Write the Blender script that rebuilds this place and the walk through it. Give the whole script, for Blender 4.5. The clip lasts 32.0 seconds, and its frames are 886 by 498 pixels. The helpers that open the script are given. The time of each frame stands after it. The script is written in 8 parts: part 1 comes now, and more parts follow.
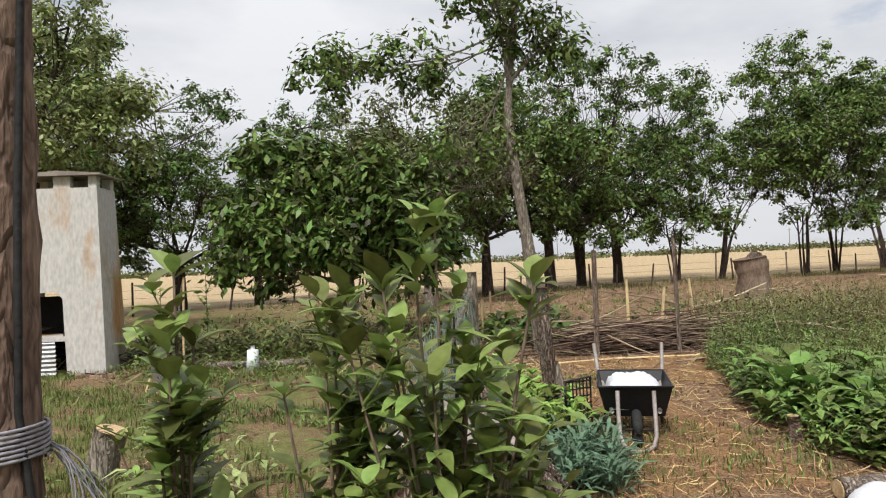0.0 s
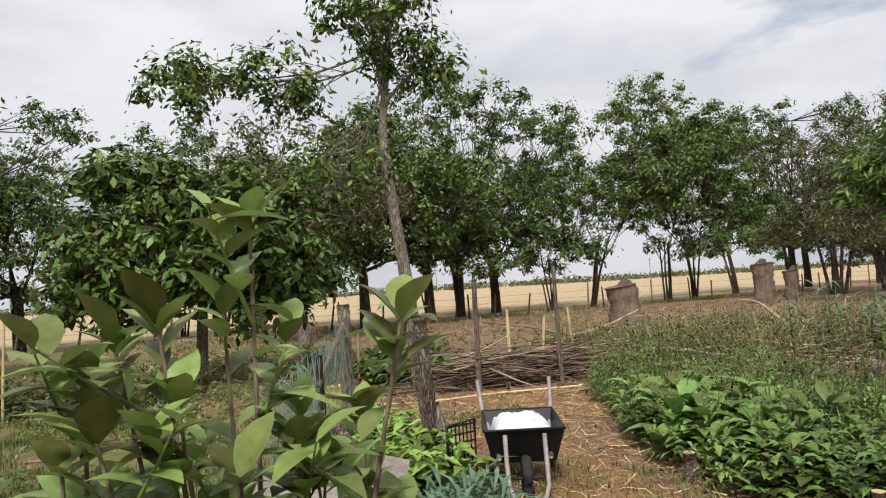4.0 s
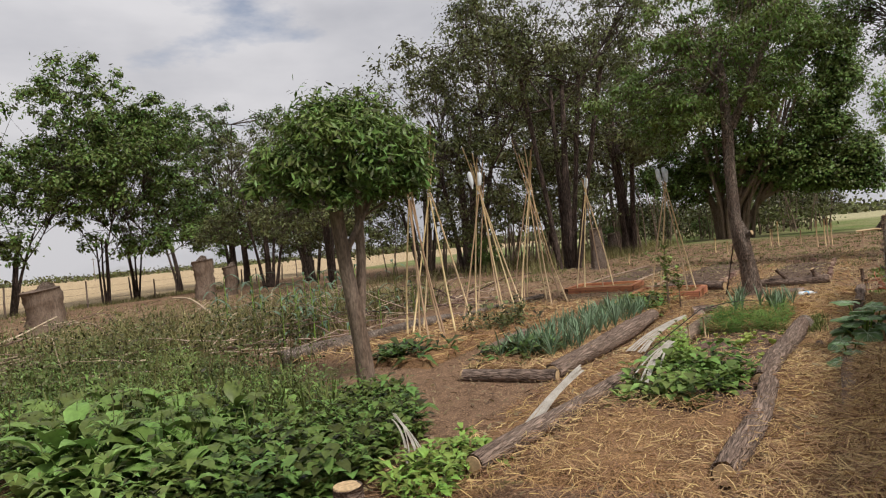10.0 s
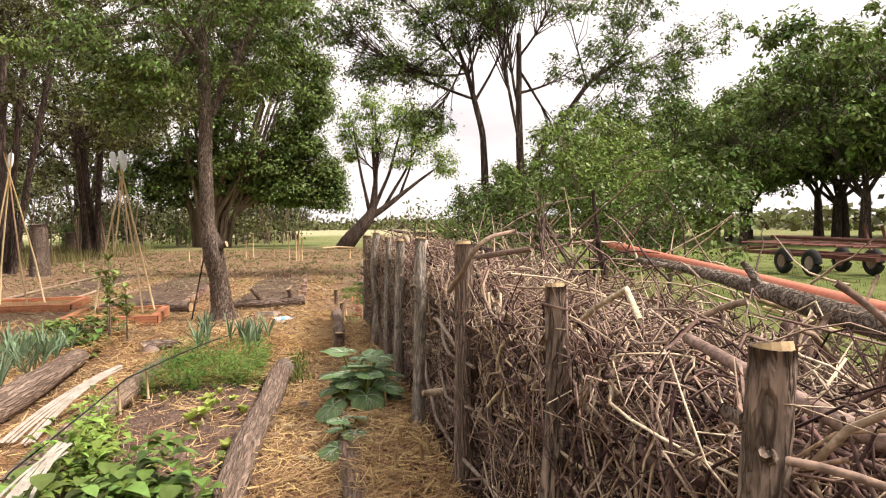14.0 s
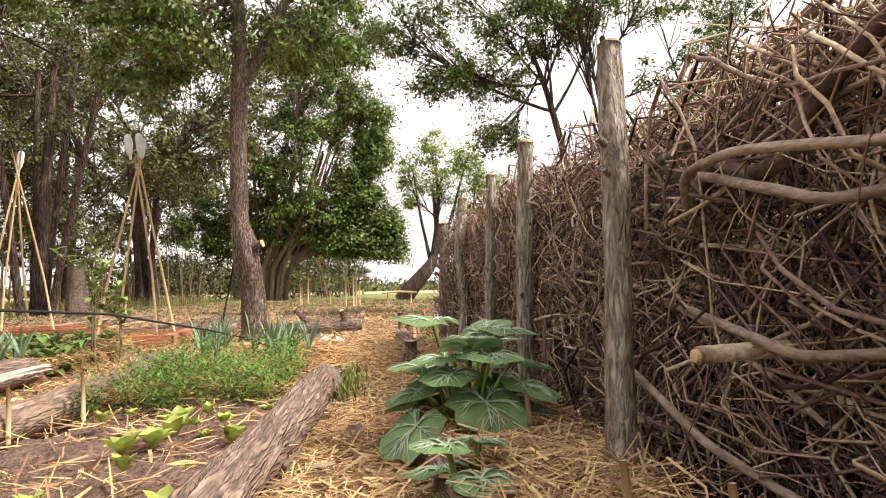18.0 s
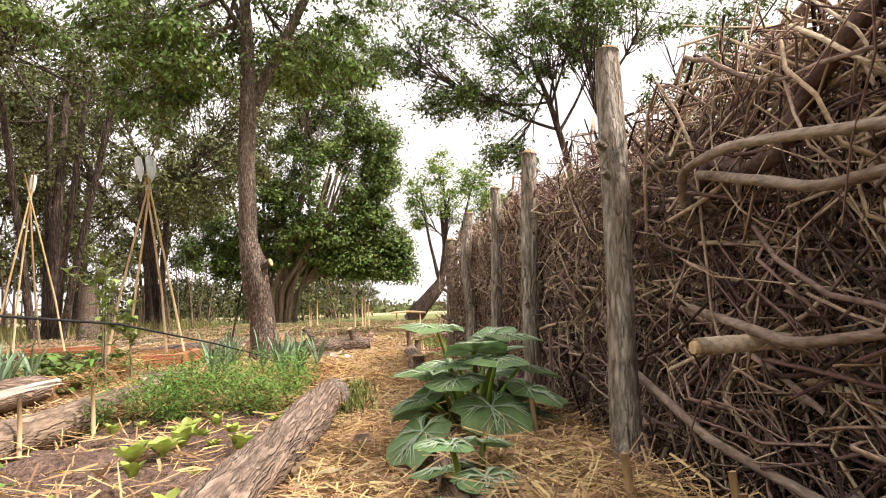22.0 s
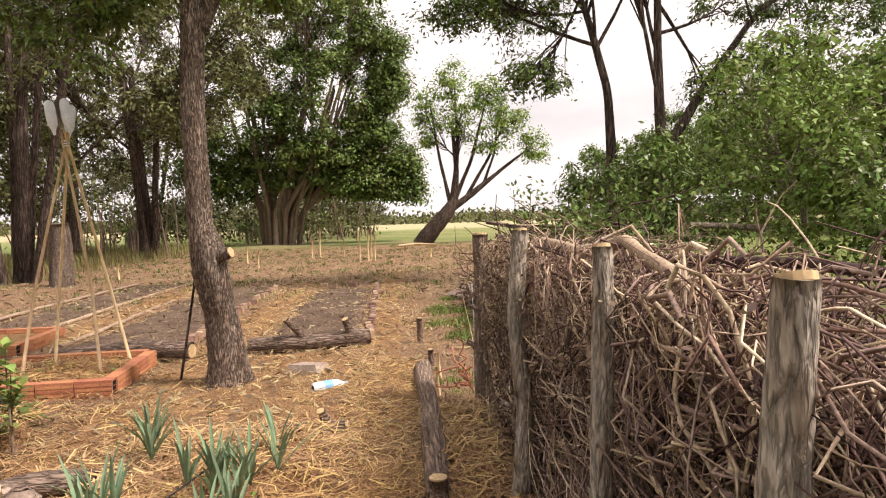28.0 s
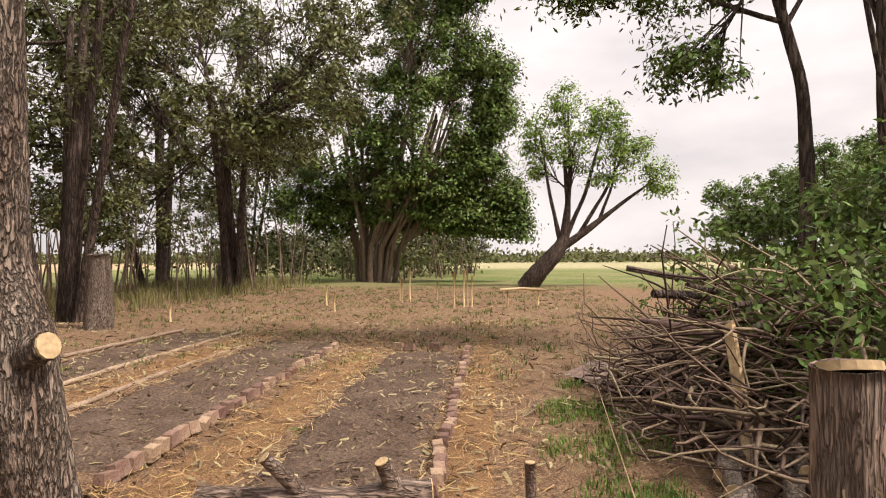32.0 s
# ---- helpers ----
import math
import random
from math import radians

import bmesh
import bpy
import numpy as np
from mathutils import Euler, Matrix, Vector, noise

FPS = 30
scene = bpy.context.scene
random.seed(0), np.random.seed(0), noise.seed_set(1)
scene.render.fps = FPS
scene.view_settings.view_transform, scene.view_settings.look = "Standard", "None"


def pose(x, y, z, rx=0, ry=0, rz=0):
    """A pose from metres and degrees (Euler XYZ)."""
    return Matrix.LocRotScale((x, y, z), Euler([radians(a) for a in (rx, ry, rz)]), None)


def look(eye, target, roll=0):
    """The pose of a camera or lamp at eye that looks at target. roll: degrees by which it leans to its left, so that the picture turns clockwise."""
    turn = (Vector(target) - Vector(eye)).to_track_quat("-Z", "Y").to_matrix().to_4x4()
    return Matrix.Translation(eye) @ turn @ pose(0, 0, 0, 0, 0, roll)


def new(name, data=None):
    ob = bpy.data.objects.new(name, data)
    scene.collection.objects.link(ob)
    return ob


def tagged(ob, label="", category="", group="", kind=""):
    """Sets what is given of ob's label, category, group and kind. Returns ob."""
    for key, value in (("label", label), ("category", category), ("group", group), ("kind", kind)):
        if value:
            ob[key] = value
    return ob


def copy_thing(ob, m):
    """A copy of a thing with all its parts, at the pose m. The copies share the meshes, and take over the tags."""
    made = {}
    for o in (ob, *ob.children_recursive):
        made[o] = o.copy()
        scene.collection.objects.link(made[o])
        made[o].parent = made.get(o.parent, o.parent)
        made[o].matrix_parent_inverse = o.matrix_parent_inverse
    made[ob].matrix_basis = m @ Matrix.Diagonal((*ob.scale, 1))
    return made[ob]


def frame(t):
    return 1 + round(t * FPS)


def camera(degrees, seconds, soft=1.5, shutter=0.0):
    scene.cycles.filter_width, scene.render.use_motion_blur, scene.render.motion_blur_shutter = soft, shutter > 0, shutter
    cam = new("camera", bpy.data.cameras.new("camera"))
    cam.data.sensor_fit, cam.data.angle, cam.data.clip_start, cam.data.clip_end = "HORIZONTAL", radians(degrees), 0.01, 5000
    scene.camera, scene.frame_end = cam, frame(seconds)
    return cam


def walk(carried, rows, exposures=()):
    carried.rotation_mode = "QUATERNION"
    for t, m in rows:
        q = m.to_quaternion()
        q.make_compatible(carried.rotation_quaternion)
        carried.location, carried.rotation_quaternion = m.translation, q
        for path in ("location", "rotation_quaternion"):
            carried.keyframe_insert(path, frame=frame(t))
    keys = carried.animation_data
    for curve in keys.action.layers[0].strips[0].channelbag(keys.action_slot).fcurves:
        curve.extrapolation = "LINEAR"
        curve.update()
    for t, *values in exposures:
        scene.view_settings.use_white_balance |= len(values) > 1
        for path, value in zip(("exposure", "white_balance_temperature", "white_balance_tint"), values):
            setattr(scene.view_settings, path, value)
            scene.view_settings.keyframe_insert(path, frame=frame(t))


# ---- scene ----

cam = camera(66.2, 32.0, 1.15)
# seconds, eye (x, y, z), yaw, pitch, roll
PATH = [
    (0.0, -0.111, -0.262, 1.672, -4.39, 1.08, -2.48),
    (0.5, -0.043, 0.049, 1.664, -4.00, 1.48, -1.73),
    (1.0, -0.050, 0.299, 1.657, -3.61, 1.72, -0.88),
    (1.5, -0.045, 0.369, 1.655, -2.20, 1.72, -0.05),
    (2.0, -0.036, 0.379, 1.655, -2.49, 1.83, -0.00),
    (2.5, -0.004, 0.412, 1.659, -5.40, 2.57, -0.68),
    (3.0, 0.034, 0.459, 1.656, -9.34, 3.12, -2.14),
    (3.5, 0.052, 0.473, 1.653, -12.42, 3.18, -3.07),
    (5.5, 0.126, 0.518, 1.631, -17.36, 4.05, -3.16),
    (6.0, 0.076, 0.474, 1.645, -10.89, 5.34, -3.75),
    (6.5, 0.010, 0.440, 1.651, -7.52, 4.44, -1.61),
    (7.0, -0.015, 0.424, 1.652, -7.27, 4.03, -1.61),
    (7.5, -0.007, 0.425, 1.652, -8.81, 3.92, -1.45),
    (8.0, 0.100, 0.453, 1.642, -14.24, 2.86, -1.80),
    (8.5, 0.268, 0.482, 1.607, -25.10, 0.06, -2.54),
    (9.0, 0.472, 0.752, 1.613, -37.84, 1.30, -3.45),
    (9.5, 0.632, 0.969, 1.628, -50.00, 0.38, -3.65),
    (10.0, 1.007, 1.066, 1.588, -58.58, -0.34, -5.24),
    (10.5, 1.571, 1.154, 1.591, -68.34, -1.40, -5.58),
    (11.0, 1.829, 1.341, 1.601, -80.34, -2.13, -5.62),
    (11.5, 2.244, 1.376, 1.599, -90.74, -2.70, -4.23),
    (12.0, 2.593, 1.428, 1.578, -96.96, -2.53, -1.54),
    (12.5, 2.963, 1.424, 1.581, -99.63, -1.81, -0.48),
    (13.0, 3.362, 1.401, 1.582, -99.78, -1.79, -0.25),
    (13.5, 3.759, 1.406, 1.559, -100.52, -1.85, -0.42),
    (15.5, 5.495, 1.433, 1.616, -99.32, -2.71, -1.56),
    (16.0, 5.980, 1.415, 1.624, -98.34, -2.20, -1.69),
    (16.5, 6.468, 1.390, 1.496, -97.34, -1.47, -1.69),
    (17.0, 6.765, 1.420, 1.069, -96.50, -0.15, -1.68),
    (17.5, 6.891, 1.445, 0.760, -95.86, 1.67, -1.26),
    (18.0, 6.920, 1.453, 0.673, -95.81, 3.28, -1.15),
    (18.5, 6.922, 1.442, 0.639, -96.65, 3.27, -1.69),
    (19.0, 6.916, 1.423, 0.630, -97.27, 3.29, -2.42),
    (19.5, 6.895, 1.432, 0.638, -96.89, 4.57, -1.69),
    (20.0, 6.881, 1.433, 0.636, -96.75, 5.23, -1.59),
    (20.5, 6.874, 1.424, 0.640, -96.87, 5.53, -2.25),
    (21.0, 6.862, 1.434, 0.635, -96.05, 5.96, -1.74),
    (21.5, 6.871, 1.437, 0.626, -95.57, 5.51, -1.64),
    (22.0, 6.893, 1.439, 0.618, -95.12, 5.05, -1.80),
    (22.5, 6.893, 1.441, 0.601, -94.86, 5.02, -1.58),
    (23.0, 6.883, 1.450, 0.609, -94.47, 5.54, -1.40),
    (23.5, 6.874, 1.452, 0.607, -94.40, 5.59, -1.56),
    (24.0, 6.880, 1.443, 0.604, -94.63, 5.21, -2.04),
    (24.5, 6.893, 1.437, 0.669, -95.73, 2.85, -2.80),
    (25.0, 6.861, 1.431, 1.057, -95.98, -0.86, -3.89),
    (25.5, 6.895, 1.430, 1.454, -94.87, -2.00, -3.60),
    (27.5, 8.615, 1.338, 1.509, -94.25, -2.72, -1.55),
    (28.0, 9.250, 1.344, 1.538, -94.13, -2.59, -1.71),
    (28.5, 9.835, 1.380, 1.577, -93.99, -2.65, -1.81),
    (29.0, 10.426, 1.324, 1.571, -93.77, -2.84, -2.01),
    (29.5, 10.984, 1.333, 1.557, -93.65, -2.77, -2.03),
    (30.0, 11.554, 1.325, 1.578, -93.49, -2.73, -2.14),
    (30.5, 12.037, 1.278, 1.637, -93.80, -2.33, -2.11),
    (31.0, 12.537, 1.284, 1.571, -93.84, -1.68, -2.28),
    (31.5, 12.966, 1.279, 1.611, -91.37, -0.69, -1.70),
    (32.0, 13.381, 1.262, 1.589, -85.48, 0.74, -0.24),
]
# seconds, stops, kelvin, tint
EXPOSURE = [(0.0, 0.27, 6380, 10), (7.8, 0.08, 6350, 11), (9.3, -0.1, 6400, 12), (10.5, 0.08, 6650, 14), (12.0, 0.68, 7050, 16), (13.0, 0.8, 7150, 17), (17.0, 1.1, 7150, 18), (24.0, 1.2, 7050, 16), (26.0, 1.02, 7150, 17), (28.0, 0.82, 7250, 19), (32.0, 0.6, 7150, 18)]
walk(cam, [(t, pose(x, y, z, 90 + pitch, 0, yaw) @ pose(0, 0, 0, 0, 0, roll)) for t, x, y, z, yaw, pitch, roll in PATH], EXPOSURE)

# ---- world and sun: bright broken overcast ----
SUN_ELEV, SUN_AZ = 52.0, 200.0      # degrees; azimuth is counted from +y towards +x
world = bpy.data.worlds.new("overcast_sky")
scene.world = world
world.use_nodes = True
wn, wl = world.node_tree.nodes, world.node_tree.links
wn.clear()
w_out = wn.new("ShaderNodeOutputWorld")
w_bg = wn.new("ShaderNodeBackground")
w_sky = wn.new("ShaderNodeTexSky")
w_sky.sky_type = "NISHITA"
w_sky.sun_disc = False
w_sky.sun_elevation, w_sky.sun_rotation = radians(SUN_ELEV), radians(SUN_AZ)
w_tc = wn.new("ShaderNodeTexCoord")
w_map = wn.new("ShaderNodeMapping")
w_map.inputs["Scale"].default_value = (1.0, 1.0, 2.6)
w_map.inputs["Location"].default_value = (0.0, 0.0, 0.0)
w_noise = wn.new("ShaderNodeTexNoise")
w_noise.inputs["Scale"].default_value = 2.1
w_noise.inputs["Detail"].default_value = 7.0
w_noise.inputs["Roughness"].default_value = 0.55
w_ramp = wn.new("ShaderNodeValToRGB")
w_ramp.color_ramp.elements[0].position, w_ramp.color_ramp.elements[1].position = 0.25, 0.36
w_shade = wn.new("ShaderNodeTexNoise")
w_shade.inputs["Scale"].default_value = 3.4
w_shade.inputs["Detail"].default_value = 5.0
w_cramp = wn.new("ShaderNodeValToRGB")
w_cramp.color_ramp.elements[0].position, w_cramp.color_ramp.elements[0].color = 0.3, (5.2, 5.35, 5.7, 1)
w_cramp.color_ramp.elements[1].position, w_cramp.color_ramp.elements[1].color = 0.62, (7.5, 7.55, 7.7, 1)
w_mix = wn.new("ShaderNodeMixRGB")
wl.new(w_tc.outputs["Generated"], w_map.inputs["Vector"])
wl.new(w_map.outputs["Vector"], w_noise.inputs["Vector"])
wl.new(w_map.outputs["Vector"], w_shade.inputs["Vector"])
wl.new(w_noise.outputs["Fac"], w_ramp.inputs["Fac"])
wl.new(w_shade.outputs["Fac"], w_cramp.inputs["Fac"])
wl.new(w_ramp.outputs["Color"], w_mix.inputs["Fac"])
wl.new(w_sky.outputs["Color"], w_mix.inputs["Color1"])
wl.new(w_cramp.outputs["Color"], w_mix.inputs["Color2"])
w_sep = wn.new("ShaderNodeSeparateXYZ")
w_up = wn.new("ShaderNodeMapRange")
w_up.inputs["To Min"].default_value, w_up.inputs["To Max"].default_value = 0.82, 1.26
w_grad = wn.new("ShaderNodeVectorMath")
w_grad.operation = "SCALE"
wl.new(w_tc.outputs["Generated"], w_sep.inputs["Vector"])
wl.new(w_sep.outputs["Z"], w_up.inputs["Value"])
wl.new(w_mix.outputs["Color"], w_grad.inputs[0])
wl.new(w_up.outputs["Result"], w_grad.inputs["Scale"])
wl.new(w_grad.outputs["Vector"], w_bg.inputs["Color"])
w_bg.inputs["Strength"].default_value = 0.1
wl.new(w_bg.outputs["Background"], w_out.inputs["Surface"])

sun = new("sun", bpy.data.lights.new("sun", "SUN"))
sun.data.energy, sun.data.angle, sun.data.color = 3.3, radians(10), (1.0, 0.96, 0.9)
az, el = radians(SUN_AZ), radians(SUN_ELEV)
sun.matrix_world = look((0, 0, 30), (-30 * math.sin(az) * math.cos(el), -30 * math.cos(az) * math.cos(el), 30 - 30 * math.sin(el)))

# ---- materials ----
def material(name, base, rough=0.85, vary=0.35, scale=6.0, fine=60.0, bump=0.4, tint=None, bump_dist=0.01, stretch=(1, 1, 1), metal=0.0,
             island=0.0, through_light=0.0, crack=None, spec=0.2, crack_deep=0.3, ramp=(0.35, 0.65)):
    """A node material: base colour with coarse and fine variation, a second tint in patches, bump and, for leaves, light that shines through."""
    m = bpy.data.materials.new(name)
    m.use_nodes = True
    n, l = m.node_tree.nodes, m.node_tree.links
    b = n["Principled BSDF"]
    b.inputs["Roughness"].default_value = rough
    b.inputs["Metallic"].default_value = metal
    b.inputs["Specular IOR Level"].default_value = spec
    tc = n.new("ShaderNodeTexCoord")
    mp = n.new("ShaderNodeMapping")
    mp.inputs["Scale"].default_value = stretch
    l.new(tc.outputs["Object"], mp.inputs["Vector"])
    n1, n2 = n.new("ShaderNodeTexNoise"), n.new("ShaderNodeTexNoise")
    n1.inputs["Scale"].default_value, n2.inputs["Scale"].default_value = scale, fine
    n1.inputs["Detail"].default_value, n2.inputs["Detail"].default_value = 5.0, 4.0
    for q in (n1, n2):
        l.new(mp.outputs["Vector"], q.inputs["Vector"])
    other = tint or tuple(c * (1 - vary) for c in base)
    r = n.new("ShaderNodeValToRGB")
    r.color_ramp.elements[0].position, r.color_ramp.elements[1].position = ramp
    r.color_ramp.elements[0].color, r.color_ramp.elements[1].color = (*base, 1), (*other, 1)
    l.new(n1.outputs["Fac"], r.inputs["Fac"])
    hsv = n.new("ShaderNodeHueSaturation")
    l.new(r.outputs["Color"], hsv.inputs["Color"])
    mr = n.new("ShaderNodeMapRange")
    mr.inputs["From Min"].default_value, mr.inputs["From Max"].default_value = 0.3, 0.7
    mr.inputs["To Min"].default_value, mr.inputs["To Max"].default_value = 1 - vary, 1 + vary
    l.new(n2.outputs["Fac"], mr.inputs["Value"])
    val = mr.outputs["Result"]
    if island:
        geo, oi = n.new("ShaderNodeNewGeometry"), n.new("ShaderNodeObjectInfo")
        add = n.new("ShaderNodeMath")
        add.operation = "ADD"
        l.new(geo.outputs["Random Per Island"], add.inputs[0])
        l.new(oi.outputs["Random"], add.inputs[1])
        fr = n.new("ShaderNodeMath")
        fr.operation = "FRACT"
        l.new(add.outputs[0], fr.inputs[0])
        m2 = n.new("ShaderNodeMapRange")
        m2.inputs["To Min"].default_value, m2.inputs["To Max"].default_value = 1 - island, 1 + island
        l.new(fr.outputs[0], m2.inputs["Value"])
        mul = n.new("ShaderNodeMath")
        mul.operation = "MULTIPLY"
        l.new(val, mul.inputs[0])
        l.new(m2.outputs["Result"], mul.inputs[1])
        val = mul.outputs[0]
        m3 = n.new("ShaderNodeMapRange")
        m3.inputs["To Min"].default_value, m3.inputs["To Max"].default_value = 0.5 - 0.05 * island, 0.5 + 0.05 * island
        l.new(fr.outputs[0], m3.inputs["Value"])
        l.new(m3.outputs["Result"], hsv.inputs["Hue"])
    l.new(val, hsv.inputs["Value"])
    l.new(hsv.outputs["Color"], b.inputs["Base Color"])
    height = n2.outputs["Fac"]
    if crack:
        ridge = n.new("ShaderNodeTexNoise")
        ridge.inputs["Scale"].default_value, ridge.inputs["Detail"].default_value, ridge.inputs["Roughness"].default_value = crack, 3.0, 0.5
        ridge.inputs["Distortion"].default_value = 0.25
        l.new(mp.outputs["Vector"], ridge.inputs["Vector"])
        sb, ab = n.new("ShaderNodeMath"), n.new("ShaderNodeMath")
        sb.operation, ab.operation = "SUBTRACT", "ABSOLUTE"
        sb.inputs[1].default_value = 0.5
        l.new(ridge.outputs["Fac"], sb.inputs[0])
        l.new(sb.outputs[0], ab.inputs[0])
        cr = n.new("ShaderNodeMapRange")
        cr.inputs["From Max"].default_value = 0.11
        cr.inputs["To Min"].default_value, cr.inputs["To Max"].default_value = crack_deep, 1.15
        l.new(ab.outputs[0], cr.inputs["Value"])
        mm = n.new("ShaderNodeMath")
        mm.operation = "MULTIPLY"
        l.new(val, mm.inputs[0])
        l.new(cr.outputs["Result"], mm.inputs[1])
        l.new(mm.outputs[0], hsv.inputs["Value"])
        ad = n.new("ShaderNodeMath")
        ad.operation = "MULTIPLY_ADD"
        ad.inputs[1].default_value = 0.5
        l.new(n2.outputs["Fac"], ad.inputs[0])
        l.new(cr.outputs["Result"], ad.inputs[2])
        height = ad.outputs[0]
    if bump:
        bp = n.new("ShaderNodeBump")
        bp.inputs["Strength"].default_value, bp.inputs["Distance"].default_value = bump, bump_dist
        l.new(height, bp.inputs["Height"])
        l.new(bp.outputs["Normal"], b.inputs["Normal"])
    if through_light:
        tr = n.new("ShaderNodeBsdfTranslucent")
        l.new(hsv.outputs["Color"], tr.inputs["Color"])
        mx = n.new("ShaderNodeMixShader")
        mx.inputs["Fac"].default_value = through_light
        l.new(b.outputs["BSDF"], mx.inputs[1])
        l.new(tr.outputs["BSDF"], mx.inputs[2])
        l.new(mx.outputs["Shader"], n["Material Output"].inputs["Surface"])
    return m


def leaf_material(name, base, tint, island=0.68, rough=0.45, shine=0.2):
    return material(name, base, rough, 0.2, 0.6, 25.0, 0.0, tint, island=island, through_light=shine, spec=0.25)


LEAF_DARK = leaf_material("leaf_dark", (0.068, 0.108, 0.027), (0.12, 0.16, 0.042), 0.85)
LEAF_MID = leaf_material("leaf_mid", (0.088, 0.132, 0.031), (0.155, 0.2, 0.052), 0.85)
LEAF_OLIVE = leaf_material("leaf_olive", (0.08, 0.09, 0.03), (0.145, 0.145, 0.056), 0.8)
LEAF_LIGHT = leaf_material("leaf_light", (0.2, 0.24, 0.08), (0.3, 0.32, 0.13))
LEAF_BRIGHT = leaf_material("leaf_bright", (0.17, 0.26, 0.045), (0.25, 0.33, 0.08))
LEAF_CITRUS = leaf_material("leaf_citrus", (0.135, 0.19, 0.046), (0.27, 0.31, 0.095), 0.6, 0.36)
TWINE = material("grey_twine", (0.3, 0.29, 0.32), 0.6, 0.2)
TUBE_GREY = material("worn_grey_tube", (0.36, 0.33, 0.31), 0.5, 0.25, 5.0, 60.0, 0.1, (0.26, 0.22, 0.2))
LEAF_FERN = leaf_material("leaf_fern", (0.09, 0.14, 0.032), (0.17, 0.22, 0.055), 0.75)
LEAF_DOCK = leaf_material("leaf_dock", (0.125, 0.2, 0.045), (0.21, 0.28, 0.075), 0.5)
LEAF_BLUE = leaf_material("leaf_blue_green", (0.10, 0.17, 0.10), (0.15, 0.22, 0.14), 0.3)
LEAF_SQUASH = leaf_material("leaf_squash", (0.13, 0.23, 0.085), (0.19, 0.29, 0.13), 0.25)
LEAF_VEIN = leaf_material("leaf_vein", (0.36, 0.46, 0.3), (0.42, 0.5, 0.38), 0.2)
LEAF_CARROT = leaf_material("leaf_carrot", (0.085, 0.17, 0.03), (0.17, 0.27, 0.058), 0.5)
LEAF_LEEK = leaf_material("leaf_leek", (0.15, 0.23, 0.13), (0.22, 0.3, 0.19), 0.35)
LEAF_LETTUCE = leaf_material("leaf_lettuce", (0.3, 0.38, 0.07), (0.4, 0.47, 0.13), 0.3)
LEAF_DRY = leaf_material("leaf_dry", (0.15, 0.1, 0.065), (0.25, 0.185, 0.13), 0.7, 0.7)
GRASS = leaf_material("grass_blade", (0.1, 0.14, 0.034), (0.18, 0.195, 0.06), 0.6, 0.6)
WEED = leaf_material("weed_stalk", (0.15, 0.15, 0.055), (0.23, 0.2, 0.085), 0.4, 0.7)
STRAW = leaf_material("straw_blade", (0.38, 0.228, 0.105), (0.49, 0.335, 0.18), 0.55, 0.7, 0.15)
LITTER = leaf_material("litter_piece", (0.17, 0.12, 0.07), (0.32, 0.25, 0.15), 0.6, 0.8, 0.1)
BARK_DARK = material("bark_dark", (0.07, 0.05, 0.04), 0.95, 0.5, 3.0, 26.0, 1.0, (0.13, 0.095, 0.078), 0.05, (1, 1, 0.16), crack=14.0, crack_deep=0.45)
BARK_GREY = material("bark_grey", (0.2, 0.165, 0.125), 0.95, 0.4, 4.0, 40.0, 0.9, (0.27, 0.235, 0.19), 0.03, (1, 1, 0.25), crack=28.0, crack_deep=0.6)
LOG_PALE = material("log_weathered_pale", (0.3, 0.225, 0.16), 0.92, 0.4, 5.0, 60.0, 0.8, (0.19, 0.135, 0.1), 0.02, (0.2, 1, 1), crack=30.0, crack_deep=0.65)
LOG_GREY = material("log_bark_grey", (0.17, 0.13, 0.1), 0.95, 0.5, 5.0, 50.0, 0.9, (0.27, 0.22, 0.18), 0.03, (1, 1, 1), crack=24.0, crack_deep=0.55)
BARK_NEAR = material("bark_weathered_post", (0.24, 0.165, 0.125), 0.95, 0.35, 6.0, 60.0, 0.9, (0.16, 0.105, 0.08), 0.02, (1, 1, 0.3), crack=18.0, crack_deep=0.65)
LOG_Y = material("log_bark_across", (0.19, 0.135, 0.105), 0.95, 0.45, 5.0, 50.0, 0.9, (0.28, 0.21, 0.17), 0.03, (1, 0.2, 1), crack=30.0, crack_deep=0.5)
BARK_RED = material("bark_reddish", (0.2, 0.14, 0.107), 0.95, 0.4, 9.0, 70.0, 1.0, (0.29, 0.228, 0.182), 0.04, (1, 1, 0.22), crack=50.0, crack_deep=0.45)
POST_WOOD = material("post_bark", (0.18, 0.128, 0.098), 0.95, 0.5, 5.0, 45.0, 0.9, (0.28, 0.225, 0.18), 0.03, (1, 1, 0.2), crack=34.0, crack_deep=0.6)
POST_PALE = material("post_lichen_bark", (0.2, 0.155, 0.115), 0.95, 0.45, 16.0, 70.0, 0.9, (0.36, 0.32, 0.27), 0.02, (1, 1, 0.22), crack=44.0, crack_deep=0.72)
POST_RED = material("post_red_furrowed_bark", (0.23, 0.16, 0.122), 0.95, 0.35, 10.0, 90.0, 1.0, (0.31, 0.235, 0.19), 0.02, (1, 1, 0.1), crack=75.0, crack_deep=0.62)
BARK_BROWN = material("bark_smooth_brown", (0.15, 0.105, 0.075), 0.9, 0.3, 5.0, 60.0, 0.6, (0.22, 0.165, 0.125), 0.01, (1, 1, 0.3), crack=16.0, crack_deep=0.75)
STICK = material("stick_bark", (0.2, 0.128, 0.1), 0.9, 0.35, 5.0, 60.0, 0.5, (0.37, 0.272, 0.22), 0.01, island=0.9)
